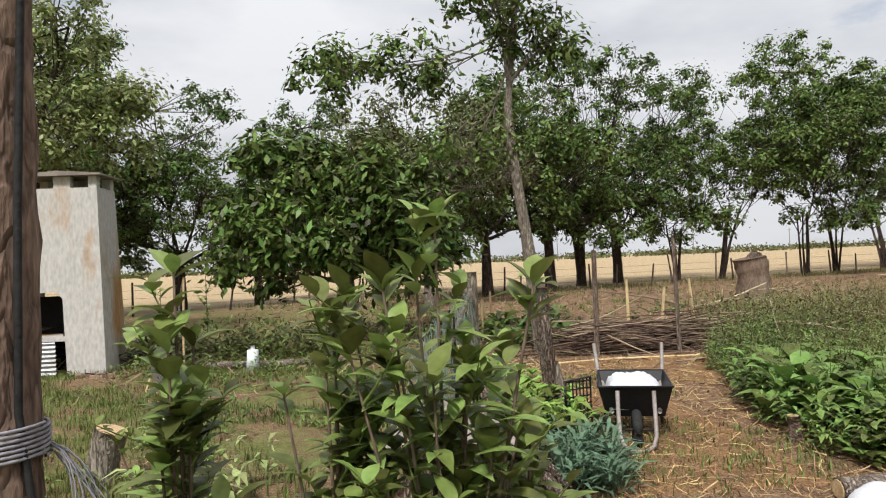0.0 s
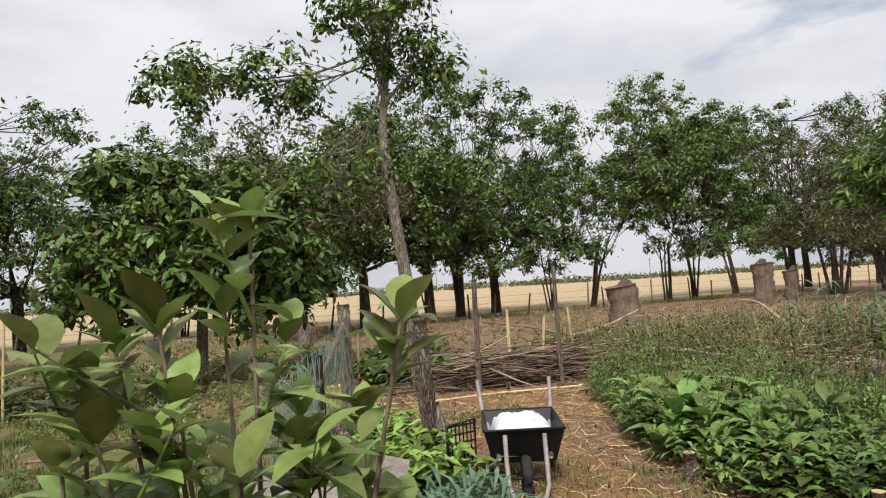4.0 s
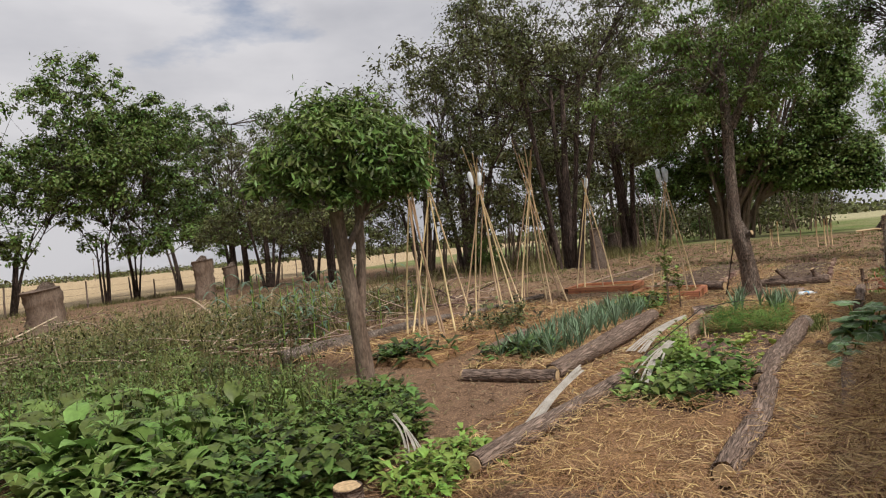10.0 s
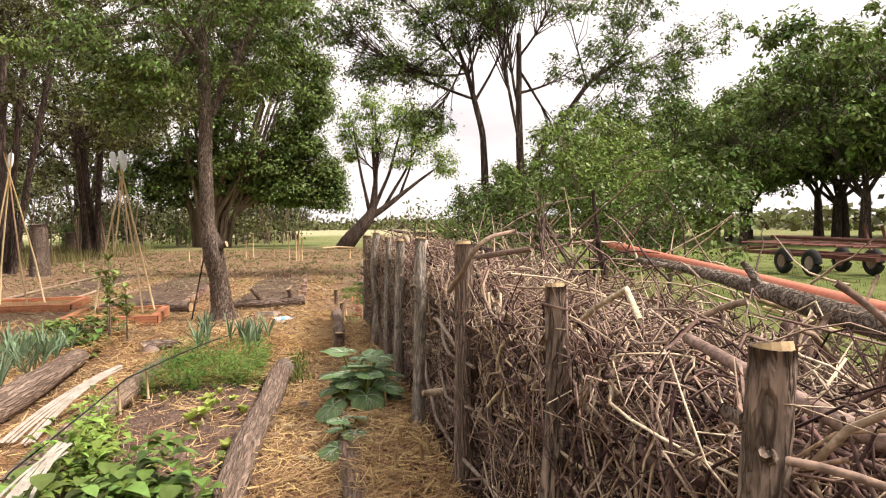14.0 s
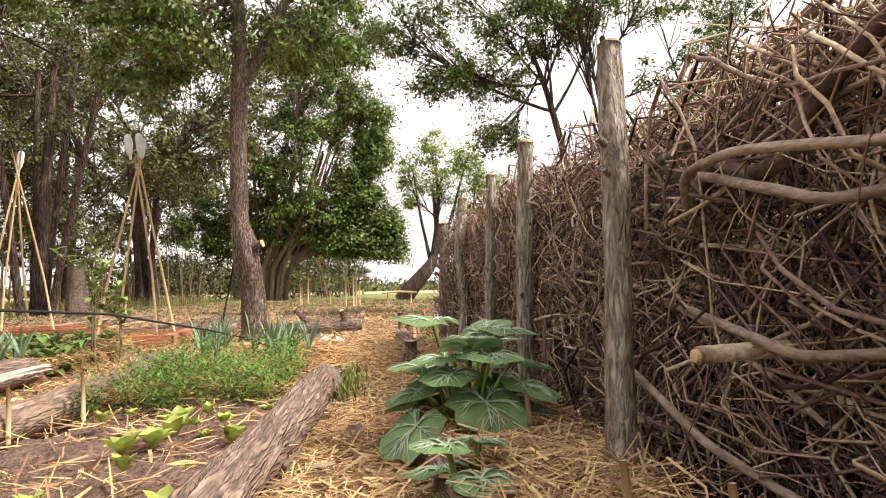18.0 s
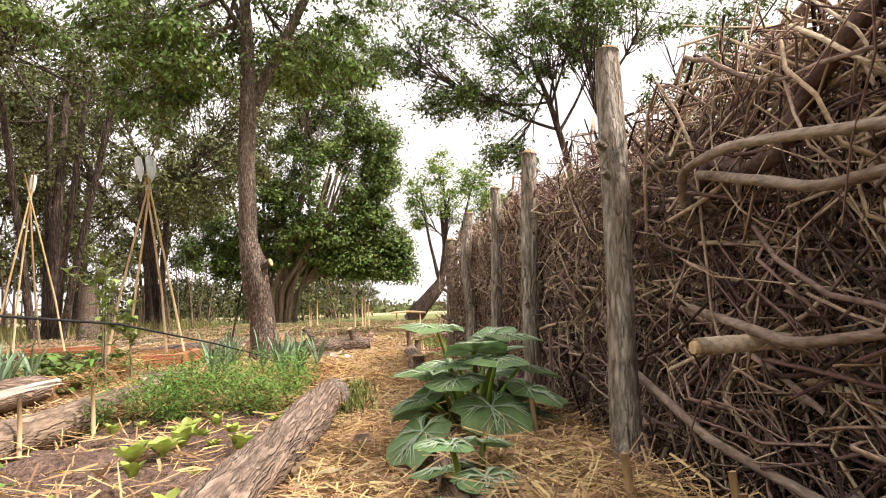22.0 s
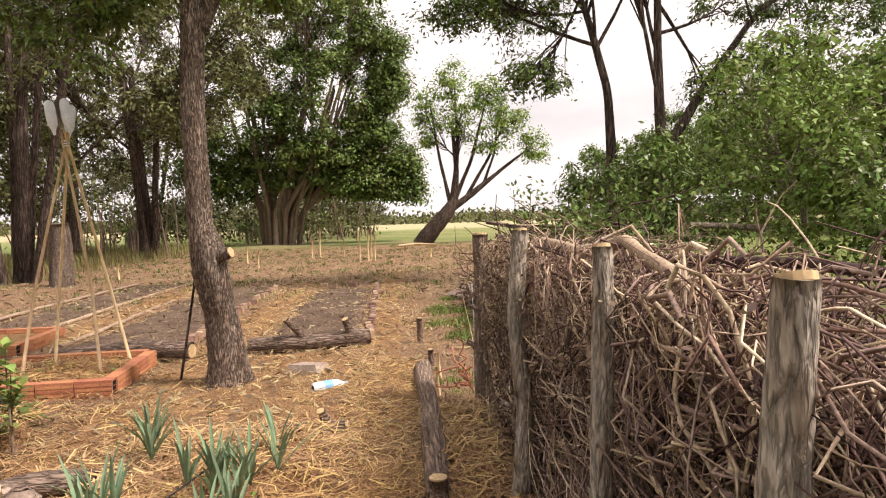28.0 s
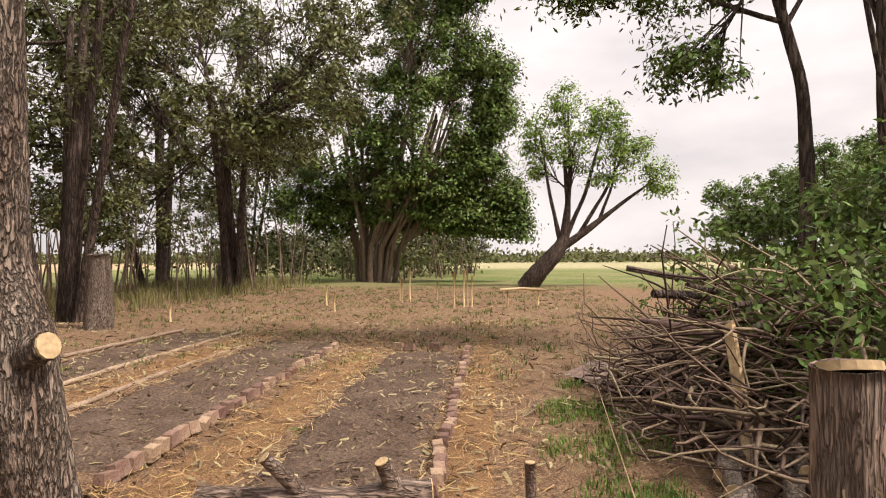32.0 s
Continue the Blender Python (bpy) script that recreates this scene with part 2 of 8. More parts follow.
STICK_RED = material("stick_red_bark", (0.2, 0.118, 0.092), 0.9, 0.35, 5.0, 60.0, 0.5, (0.35, 0.235, 0.19), 0.01, island=0.9)
STICK_PALE = material("stick_peeled", (0.36, 0.26, 0.19), 0.85, 0.35, 5.0, 60.0, 0.4, (0.27, 0.2, 0.14), 0.01, island=0.4)
BOUGH = material("bough_bark", (0.2, 0.145, 0.112), 0.92, 0.35, 7.0, 70.0, 0.7, (0.31, 0.245, 0.195), 0.01, (0.4, 1, 1))
STICK_HEAP = material("stick_heap", (0.12, 0.08, 0.058), 0.9, 0.35, 5.0, 60.0, 0.5, (0.2, 0.14, 0.105), 0.01, island=0.8)
# near-black colour paints in the shade deep inside the brush stack
STICK_CORE_SHADE = material("stick_core_shade", (0.04, 0.025, 0.018), 0.95, 0.4, 5.0, 40.0, 0.5, island=0.5)
CUT_WOOD = material("cut_wood", (0.55, 0.4, 0.23), 0.8, 0.25, 9.0, 50.0, 0.3, (0.42, 0.29, 0.16), 0.004)
CANE = material("bamboo_cane", (0.46, 0.32, 0.17), 0.55, 0.25, 3.0, 40.0, 0.2, (0.58, 0.44, 0.27), 0.004, (1, 1, 0.2), island=0.3)
LOG = material("log_bark", (0.19, 0.13, 0.098), 0.95, 0.4, 7.0, 60.0, 1.0, (0.27, 0.2, 0.155), 0.03, (0.1, 1, 1), crack=34.0, crack_deep=0.66)
PLASTER = material("limewash", (0.48, 0.46, 0.43), 0.9, 0.16, 1.3, 24.0, 0.35, (0.4, 0.23, 0.1), 0.01, (1, 1, 0.35), ramp=(0.5, 0.64))
ZINC = material("zinc_sheet", (0.5, 0.52, 0.55), 0.45, 0.2, 2.0, 30.0, 0.1, (0.36, 0.35, 0.34), 0.004, metal=0.7)
IRON = material("dark_iron", (0.05, 0.045, 0.045), 0.55, 0.3, 5.0, 60.0, 0.2, (0.1, 0.075, 0.06), 0.003, metal=0.6)
STEEL = material("grey_steel", (0.16, 0.15, 0.145), 0.55, 0.3, 5.0, 60.0, 0.1, (0.24, 0.21, 0.19), metal=0.3)
BLACK_TRAY = material("black_tray", (0.02, 0.02, 0.022), 0.5, 0.3, 6.0, 60.0, 0.1)
RUBBER = material("rubber", (0.03, 0.03, 0.03), 0.8, 0.3)
FILM = material("plastic_film", (0.55, 0.52, 0.46), 0.5, 0.2, 9.0, 90.0, 0.3, (0.4, 0.36, 0.3), 0.004, through_light=0.3)
WHITE_BAG = material("white_woven_bag", (0.6, 0.61, 0.63), 0.6, 0.12, 9.0, 90.0, 0.4, (0.6, 0.61, 0.64), 0.006)
BRICK_HOLLOW = material("hollow_brick", (0.45, 0.19, 0.10), 0.85, 0.25, 7.0, 50.0, 0.4, (0.36, 0.15, 0.08), 0.004, island=0.2)
BRICK_RUN = material("edge_brick", (0.23, 0.135, 0.098), 0.9, 0.35, 9.0, 50.0, 0.6, (0.3, 0.21, 0.155), 0.008, island=0.4)
# soot of the grill; also the painted shade of the brick holes
SOOT_HOLE_SHADE = material("soot_and_hole_shade", (0.012, 0.012, 0.012), 0.95, 0.4)
RED_PAINT = material("red_paint", (0.11, 0.035, 0.028), 0.7, 0.35, 4.0, 40.0, 0.2, (0.15, 0.075, 0.055))
ORANGE_PIPE = material("orange_pipe", (0.62, 0.2, 0.12), 0.45, 0.15, 3.0, 40.0, 0.1, (0.5, 0.18, 0.11))
PLASTIC = material("clear_plastic_bottle", (0.7, 0.74, 0.76), 0.2, 0.1, 12.0, 60.0, 0.2)
BLUE_LABEL = material("blue_label", (0.2, 0.45, 0.7), 0.4, 0.1)
YELLOW = material("yellow_plastic", (0.7, 0.5, 0.05), 0.45, 0.1)
GREEN_NET = material("green_net", (0.22, 0.3, 0.25), 0.7, 0.2)
RUSTY = material("rusty_sheet", (0.22, 0.14, 0.11), 0.75, 0.35, 5.0, 40.0, 0.3, (0.33, 0.26, 0.23))
SLATE = material("grey_brown_sheet", (0.2, 0.17, 0.145), 0.8, 0.25, 4.0, 40.0, 0.3, (0.29, 0.25, 0.21))
STONE = material("stone", (0.28, 0.2, 0.16), 0.9, 0.3, 6.0, 40.0, 0.6, (0.36, 0.3, 0.25))

# ---- building helpers ----
class Bag:
    """Collects vertices and faces of one mesh."""

    def __init__(self):
        self.v, self.f, self.n = [], [], 0

    def add(self, verts, faces):
        verts = np.asarray(verts, float)
        self.v.append(verts)
        for face in faces if isinstance(faces, list) else [faces]:
            self.f.append(np.asarray(face, int) + self.n)
        self.n += len(verts)
        return self


def mesh_of(name, bag, mat, smooth=True):
    v = np.concatenate(bag.v)
    loops = np.concatenate([f.ravel() for f in bag.f])
    sizes = np.concatenate([np.full(len(f) if f.ndim == 2 else 1, f.shape[-1]) for f in bag.f])
    me = bpy.data.meshes.new(name)
    me.vertices.add(len(v))
    me.vertices.foreach_set("co", v.astype(np.float32).ravel())
    me.loops.add(len(loops))
    me.loops.foreach_set("vertex_index", loops.astype(np.int32))
    me.polygons.add(len(sizes))
    starts = np.r_[0, np.cumsum(sizes)[:-1]]
    me.polygons.foreach_set("loop_start", starts.astype(np.int32))
    me.polygons.foreach_set("loop_total", sizes.astype(np.int32))
    me.polygons.foreach_set("use_smooth", np.full(len(sizes), smooth))
    me.update(calc_edges=True)
    me.materials.append(mat)
    return me


def piece(name, bag, mat, parent=None, label="", smooth=True, kind=""):
    """One mesh object made of a Bag; a part when it has a parent."""
    ob = new(name, mesh_of(name, bag, mat, smooth))
    if parent is not None:
        ob.parent = parent
    return tagged(ob, label, kind=kind)


def thing(name, at, label, category, group="", kind="", turn=0):
    ob = new(name)
    ob.empty_display_size = 0.1
    ob.matrix_world = pose(*at, 0, 0, turn)
    return tagged(ob, label, category, group, kind)


def tube(points, radii, sides=6, bag=None, caps=False):
    """A tapered tube along a line of points."""
    p = np.asarray(points, float)
    r = np.broadcast_to(np.asarray(radii, float), len(p))
    d = np.gradient(p, axis=0)
    d /= np.linalg.norm(d, axis=1, keepdims=True) + 1e-9
    ref = np.array([0.0, 0.0, 1.0]) if abs(d[:, 2]).mean() < 0.8 else np.array([1.0, 0.0, 0.0])
    u = np.cross(d, ref)
    u /= np.linalg.norm(u, axis=1, keepdims=True) + 1e-9
    w = np.cross(d, u)
    a = np.arange(sides) * 2 * np.pi / sides
    ring = u[:, None] * np.cos(a)[None, :, None] + w[:, None] * np.sin(a)[None, :, None]
    v = (p[:, None] + ring * r[:, None, None]).reshape(-1, 3)
    i, j = np.meshgrid(np.arange(len(p) - 1), np.arange(sides), indexing="ij")
    k = (j + 1) % sides
    q = np.stack([i * sides + j, i * sides + k, (i + 1) * sides + k, (i + 1) * sides + j], -1).reshape(-1, 4)
    bag = bag or Bag()
    faces = [q]
    if caps:
        faces += [np.arange(sides)[None], (np.arange(sides)[::-1] + (len(p) - 1) * sides)[None]]
    return bag.add(v, faces)


BOX = np.array([[0, 3, 2, 1], [4, 5, 6, 7], [0, 1, 5, 4], [1, 2, 6, 5], [2, 3, 7, 6], [3, 0, 4, 7]])


def box(lo, hi, bag=None, top=1.0, turn=None):
    """A box; top scales the upper face about its middle; turn is a matrix laid on it."""
    lo, hi = np.asarray(lo, float), np.asarray(hi, float)
    v = np.array([[x, y, z] for z in (0, 1) for x, y in ((0, 0), (1, 0), (1, 1), (0, 1))], float)
    v[4:, :2] = 0.5 + (v[4:, :2] - 0.5) * top
    v = lo + v * (hi - lo)
    if turn is not None:
        v = np.array([tuple(turn @ Vector(p)) for p in v])
    return (bag or Bag()).add(v, BOX)


def rough_tube(points, radii, sides=14, lump=0.12, seed=0, bag=None, caps=True, step=0.06):
    """A tube with knots and an uneven girth, for trunks, posts and logs."""
    p, r = np.asarray(points, float), np.broadcast_to(np.asarray(radii, float), len(points))
    s = np.r_[0, np.cumsum(np.linalg.norm(np.diff(p, axis=0), axis=1))]
    n = max(3, int(s[-1] / step) + 1)
    t = np.linspace(0, s[-1], n)
    pp = np.stack([np.interp(t, s, p[:, k]) for k in range(3)], 1)
    for _ in range(2 if len(p) > 2 else 0):
        pp[1:-1] = (pp[:-2] + 2 * pp[1:-1] + pp[2:]) / 4
    rr = np.interp(t, s, r)
    out = Bag()
    tube(pp, rr, sides, out, caps)
    v = out.v[0].reshape(n, sides, 3)
    g = np.random.default_rng(seed + 17)
    ph = g.uniform(0, 6.28, 8)
    a = np.arange(sides) * 2 * np.pi / sides
    wob = sum(np.sin(a[None] * k + ph[k] + t[:, None] * (2.1 / (r.mean() * 6)) * (0.6 + 0.3 * k) * 0.6) / k for k in (1, 2, 3, 5))
    wob = wob * lump * 0.45 + g.normal(0, lump * 0.12, (n, sides))
    out.v[0] = (pp[:, None] + (v - pp[:, None]) * (1 + wob[..., None])).reshape(-1, 3)
    if bag is None:
        return out
    return bag.add(out.v[0], out.f)


def leaves(centres, size, g, wide=0.45, up=0.3, bag=None, axis=None, jitter=0.35):
    """Flat pointed leaves at the centres, each a four-sided blade."""
    c = np.asarray(centres, float)
    n = len(c)
    a = g.normal(size=(n, 3)) if axis is None else np.asarray(axis, float) + g.normal(0, 0.25, (n, 3))
    a /= np.linalg.norm(a, axis=1, keepdims=True) + 1e-9
    b = g.normal(size=(n, 3))
    b[:, 2] *= 1 - up
    b -= a * (a * b).sum(1, keepdims=True)
    b /= np.linalg.norm(b, axis=1, keepdims=True) + 1e-9
    s = size * g.uniform(1 - jitter, 1 + jitter, (n, 1))
    v = np.stack([c - a * s / 2, c + b * s * wide / 2, c + a * s / 2, c - b * s * wide / 2], 1).reshape(-1, 3)
    return (bag or Bag()).add(v, np.arange(4 * n).reshape(n, 4))


def bent_leaves(base, out, length, width, g, droop=0.4, bag=None, fold=0.15, rows=4):
    """Broad leaves that arch outward from their base, folded along the midrib."""
    base, out = np.asarray(base, float), np.asarray(out, float)
    n = len(base)
    out = out / (np.linalg.norm(out, axis=1, keepdims=True) + 1e-9)
    side = np.cross(out, (0, 0, 1.0))
    side += 1e-6
    side /= np.linalg.norm(side, axis=1, keepdims=True)
    up = np.cross(side, out)
    ln = np.broadcast_to(np.asarray(length, float), n)[:, None]
    wd = np.broadcast_to(np.asarray(width, float), n)[:, None]
    prof = np.interp(np.linspace(0, 1, rows + 1), (0, 0.18, 0.42, 0.7, 0.88, 1), (0.08, 0.72, 1.0, 0.66, 0.26, 0.02))
    v = []
    for k in range(rows + 1):
        t = k / rows
        mid = base + out * ln * t - np.array([0, 0, 1.0]) * ln * droop * t * t
        e = side * wd * 0.5 * prof[k]
        v += [mid - e + up * wd * fold * prof[k], mid, mid + e + up * wd * fold * prof[k]]
    v = np.stack(v, 1)
    m = 3 * (rows + 1)
    one = []
    for k in range(rows):
        i = 3 * k
        one += [[i, i + 1, i + 4, i + 3], [i + 1, i + 2, i + 5, i + 4]]
    f = (np.array(one)[None] + (np.arange(n) * m)[:, None, None]).reshape(-1, 4)
    return (bag or Bag()).add(v.reshape(-1, 3), f)


def bezier(a, b, c, n):
    t = np.linspace(0, 1, n)[:, None]
    return (1 - t) ** 2 * np.asarray(a) + 2 * t * (1 - t) * np.asarray(b) + t**2 * np.asarray(c)


def stick_line(start, heading, length, g, bend=0.12, n=6):
    d = np.array(heading, float)
    d /= np.linalg.norm(d)
    p = [np.array(start, float)]
    for _ in range(n - 1):
        d = d + g.normal(0, bend, 3)
        d /= np.linalg.norm(d)
        p.append(p[-1] + d * length / (n - 1))
    return np.array(p)


def spray(cs, per, size, spread, g, wide, flat=0.85, droop=0.35):
    """Leaf clumps: each a ragged dome of leaves that lie outward and droop, thin below."""
    n = per * len(cs)
    d = g.normal(size=(n, 3))
    d /= np.linalg.norm(d, axis=1, keepdims=True)
    d[:, 2] = np.where(d[:, 2] < -0.6, -d[:, 2], d[:, 2])
    rad = g.uniform(0.05, 1.0, (n, 1)) ** 0.65 * (1 + 0.28 * g.normal(size=(n, 1)))
    k = np.repeat(g.uniform(0.55, 1.35, (len(cs), 1)), per, 0)
    off = d * rad * spread * 1.35 * k * np.array([1, 1, flat])
    pts = np.repeat(cs, per, 0) + off
    nor = d + np.array([0, 0, 0.45]) + g.normal(0, 0.45, (n, 3))
    nor /= np.linalg.norm(nor, axis=1, keepdims=True) + 1e-9
    a = d * np.array([1, 1, 0.3]) + np.array([0, 0, -droop]) + g.normal(0, 0.55, (n, 3))
    a -= nor * (a * nor).sum(1, keepdims=True)
    a /= np.linalg.norm(a, axis=1, keepdims=True) + 1e-9
    b = np.cross(nor, a)
    s = size * g.uniform(0.55, 1.4, (n, 1))
    v = np.stack([pts - a * s / 2, pts + b * s * wide / 2, pts + a * s / 2, pts - b * s * wide / 2], 1).reshape(-1, 3)
    return Bag().add(v, np.arange(4 * n).reshape(n, 4))


def tree(name, at, trunk, blobs, bark, leaf, label, seed, leaf_size=0.16, per_clump=90, clumps=40, spread=0.55, limbs=6, wide=0.4, turn=0,
         group="", category="tree", twig=0.02, flat=0.85, hollow=0.35, sides=12, extra_trunks=(), limb_from=0.62, fine_bark=False, droop=0.35, lump=0.16):
    """A tree: trunk points with radii (x, y, z, r), limbs that fork towards clumps of leaves inside the given ellipsoids (x, y, z, rx, ry, rz, share)."""
    g = np.random.default_rng(seed)
    top = thing(name, at, label, category, group, turn=turn)
    tk = np.array(trunk, float)
    step = 0.035 if fine_bark else 0.22
    piece("trunk", rough_tube(tk[:, :3], tk[:, 3], sides, lump, seed, step=step), bark, top)
    for n, extra in enumerate(extra_trunks):
        ex = np.array(extra, float)
        piece("trunk", rough_tube(ex[:, :3], ex[:, 3], max(7, sides - 3), lump, seed + n, step=step * 1.3), bark, top)
    share = np.array([b[6] for b in blobs], float)
    cs = []
    for b, k in zip(blobs, np.round(share / share.sum() * clumps).astype(int)):
        d = g.normal(size=(max(k, 1), 3))
        d /= np.linalg.norm(d, axis=1, keepdims=True)
        rad = hollow + (1 - hollow) * g.uniform(0, 1, (len(d), 1)) ** 0.6
        cs.append(np.array(b[:3]) + d * rad * np.array(b[3:6]))
    cs = np.concatenate(cs)
    heads = cs[g.choice(len(cs), min(limbs, len(cs)), replace=False)]
    for _ in range(4):
        near = np.argmin(((cs[:, None] - heads[None]) ** 2).sum(-1), 1)
        heads = np.array([cs[near == k].mean(0) if (near == k).any() else heads[k] for k in range(len(heads))])
    tops = [tk] + [np.array(e, float) for e in extra_trunks]
    for k, head in enumerate(heads):
        stem = min(tops, key=lambda q: np.linalg.norm(q[-1, :3] - head) + g.uniform(0, 1.5))
        h = np.linspace(0, 1, len(stem))
        f = g.uniform(limb_from, 1.0)
        start = np.array([np.interp(f, h, stem[:, j]) for j in range(4)])
        r0 = max(start[3] * 0.55, twig)
        midp = start[:3] * 0.45 + head * 0.55 + np.array([0, 0, -0.12 * np.linalg.norm(head - start[:3])]) + g.normal(0, 0.15, 3)
        line = bezier(start[:3], midp, head, 9)
        bagl = rough_tube(line, np.linspace(r0, r0 * 0.3, 9), 6, 0.15, seed + k, step=0.35)
        for c in cs[near == k]:
            s = line[g.integers(3, 9)]
            tube(bezier(s, (s + c) / 2 + g.normal(0, 0.18, 3), c, 3), np.linspace(r0 * 0.28 + twig * 0.3, twig * 0.25, 3), 4, bagl)
        piece("limb", bagl, bark, top)
    piece("crown", spray(cs, per_clump, leaf_size, spread, g, wide, flat, droop), leaf, top, kind="stuff", smooth=False)
    return top

# ---- ground: one sheet out to the horizon ----
def ground_height(x, y):
    h = 0.02 * np.sin(x * 0.9 + 1.3 * np.sin(y * 0.7)) + 0.018 * np.sin(y * 1.3 + 0.8 * np.sin(x * 0.6))
    return h * np.clip(1.2 - np.hypot(x - 12, y - 5) / 90, 0.15, 1)


def ground_material():
    m = bpy.data.materials.new("earth_grass_straw")
    m.use_nodes = True
    n, l = m.node_tree.nodes, m.node_tree.links
    b = n["Principled BSDF"]
    b.inputs["Roughness"].default_value = 0.95
    b.inputs["Specular IOR Level"].default_value = 0.15
    tc = n.new("ShaderNodeTexCoord")
    sep = n.new("ShaderNodeSeparateXYZ")
    l.new(tc.outputs["Object"], sep.inputs[0])

    def noise_node(scale, detail=5.0, rough=0.6):
        q = n.new("ShaderNodeTexNoise")
        q.inputs["Scale"].default_value, q.inputs["Detail"].default_value, q.inputs["Roughness"].default_value = scale, detail, rough
        l.new(tc.outputs["Object"], q.inputs["Vector"])
        return q.outputs["Fac"]

    def math_node(op, a, bb, c=None):
        q = n.new("ShaderNodeMath")
        q.operation = op
        for k, v in enumerate((a, bb) if c is None else (a, bb, c)):
            if isinstance(v, (int, float)):
                q.inputs[k].default_value = v
            else:
                l.new(v, q.inputs[k])
        return q.outputs[0]

    def step(v, lo, hi):
        q = n.new("ShaderNodeMapRange")
        q.interpolation_type = "SMOOTHSTEP"
        q.inputs["From Min"].default_value, q.inputs["From Max"].default_value = lo, hi
        l.new(v, q.inputs["Value"])
        return q.outputs["Result"]

    def mix(f, c1, c2):
        q = n.new("ShaderNodeMixRGB")
        for k, v in (("Fac", f), ("Color1", c1), ("Color2", c2)):
            if isinstance(v, tuple):
                q.inputs[k].default_value = (*v, 1)
            elif isinstance(v, float):
                q.inputs[k].default_value = v
            else:
                l.new(v, q.inputs[k])
        return q.outputs[0]

    X, Y = sep.outputs["X"], sep.outputs["Y"]
    big, mid, fine, grit = noise_node(0.16), noise_node(0.9), noise_node(7.0), noise_node(55.0, 6.0, 0.7)
    warp = math_node("MULTIPLY", math_node("SUBTRACT", mid, 0.5), 5.0)
    soil = mix(step(fine, 0.35, 0.65), (0.15, 0.09, 0.056), (0.235, 0.145, 0.092))
    litter = mix(step(grit, 0.48, 0.62), soil, (0.35, 0.225, 0.13))
    green = mix(step(fine, 0.3, 0.7), (0.12, 0.135, 0.04), (0.2, 0.2, 0.07))
    patch = math_node("ADD", math_node("MULTIPLY", mid, 0.7), math_node("MULTIPLY", fine, 0.35))
    base = mix(step(patch, 0.58, 0.7), litter, green)
    # greener turf left of the tree stump and beyond the shed
    west = step(math_node("ADD", math_node("MULTIPLY", X, -1.0), math_node("MULTIPLY", warp, 0.4)), -1.2, 0.8)
    base = mix(math_node("MULTIPLY", west, step(patch, 0.44, 0.6)), base, green)
    # mown lawn behind the brush wall
    lawn = step(math_node("ADD", math_node("MULTIPLY", Y, -1.0), math_node("MULTIPLY", warp, 0.5)), 2.4, 4.2)
    lawn_col = mix(step(mid, 0.35, 0.65), (0.1, 0.14, 0.036), (0.165, 0.19, 0.06))
    near_x = step(math_node("ADD", math_node("MULTIPLY", X, -1.0), warp), -24.0, -17.0)
    lawn = math_node("MULTIPLY", lawn, math_node("MAXIMUM", near_x, step(Y, -5.0, -9.0)))
    base = mix(lawn, base, mix(math_node("MULTIPLY", step(grit, 0.5, 0.66), 0.5), lawn_col, (0.24, 0.22, 0.1)))
    # open meadow far ahead
    ahead = step(math_node("ADD", X, math_node("MULTIPLY", warp, 2.0)), 46.0, 56.0)
    base = mix(ahead, base, mix(step(big, 0.4, 0.6), (0.14, 0.18, 0.055), (0.22, 0.21, 0.095)))
    far = step(X, 95.0, 125.0)
    base = mix(far, base, (0.36, 0.33, 0.19))
    # ripe field behind the line of trees
    edge = math_node("ADD", math_node("SUBTRACT", Y, math_node("MULTIPLY", X, 0.24)), math_node("MULTIPLY", warp, 0.4))
    field = step(edge, 31.0, 33.0)
    crop = mix(step(grit, 0.35, 0.65), (0.38, 0.28, 0.16), (0.48, 0.37, 0.23))
    crop = mix(math_node("MULTIPLY", step(big, 0.35, 0.65), 0.35), crop, (0.36, 0.27, 0.14))
    base = mix(field, base, crop)
    hsv = n.new("ShaderNodeHueSaturation")
    l.new(base, hsv.inputs["Color"])
    mr = n.new("ShaderNodeMapRange")
    mr.inputs["From Min"].default_value, mr.inputs["From Max"].default_value = 0.3, 0.7
    mr.inputs["To Min"].default_value, mr.inputs["To Max"].default_value = 0.55, 1.45
    l.new(grit, mr.inputs["Value"])
    l.new(mr.outputs["Result"], hsv.inputs["Value"])
    l.new(hsv.outputs["Color"], b.inputs["Base Color"])
    bp = n.new("ShaderNodeBump")
    bp.inputs["Strength"].default_value, bp.inputs["Distance"].default_value = 0.9, 0.03
    l.new(grit, bp.inputs["Height"])
    l.new(bp.outputs["Normal"], b.inputs["Normal"])
    return m


def axis_steps(lo, hi, step, far):
    near = np.arange(lo, hi + step / 2, step)
    out = step * 1.35 ** np.arange(1, 60)
    out = np.cumsum(out)
    out = out[out < far]
    return np.r_[lo - out[::-1], near, hi + out]


gx, gy = axis_steps(-8, 40, 0.3, 2500), axis_steps(-8, 36, 0.3, 2500)
GX, GY = np.meshgrid(gx, gy, indexing="ij")
gz = ground_height(GX, GY)
gi, gj = np.meshgrid(np.arange(len(gx) - 1), np.arange(len(gy) - 1), indexing="ij")
w_ = len(gy)
gq = np.stack([gi * w_ + gj, (gi + 1) * w_ + gj, (gi + 1) * w_ + gj + 1, gi * w_ + gj + 1], -1).reshape(-1, 4)
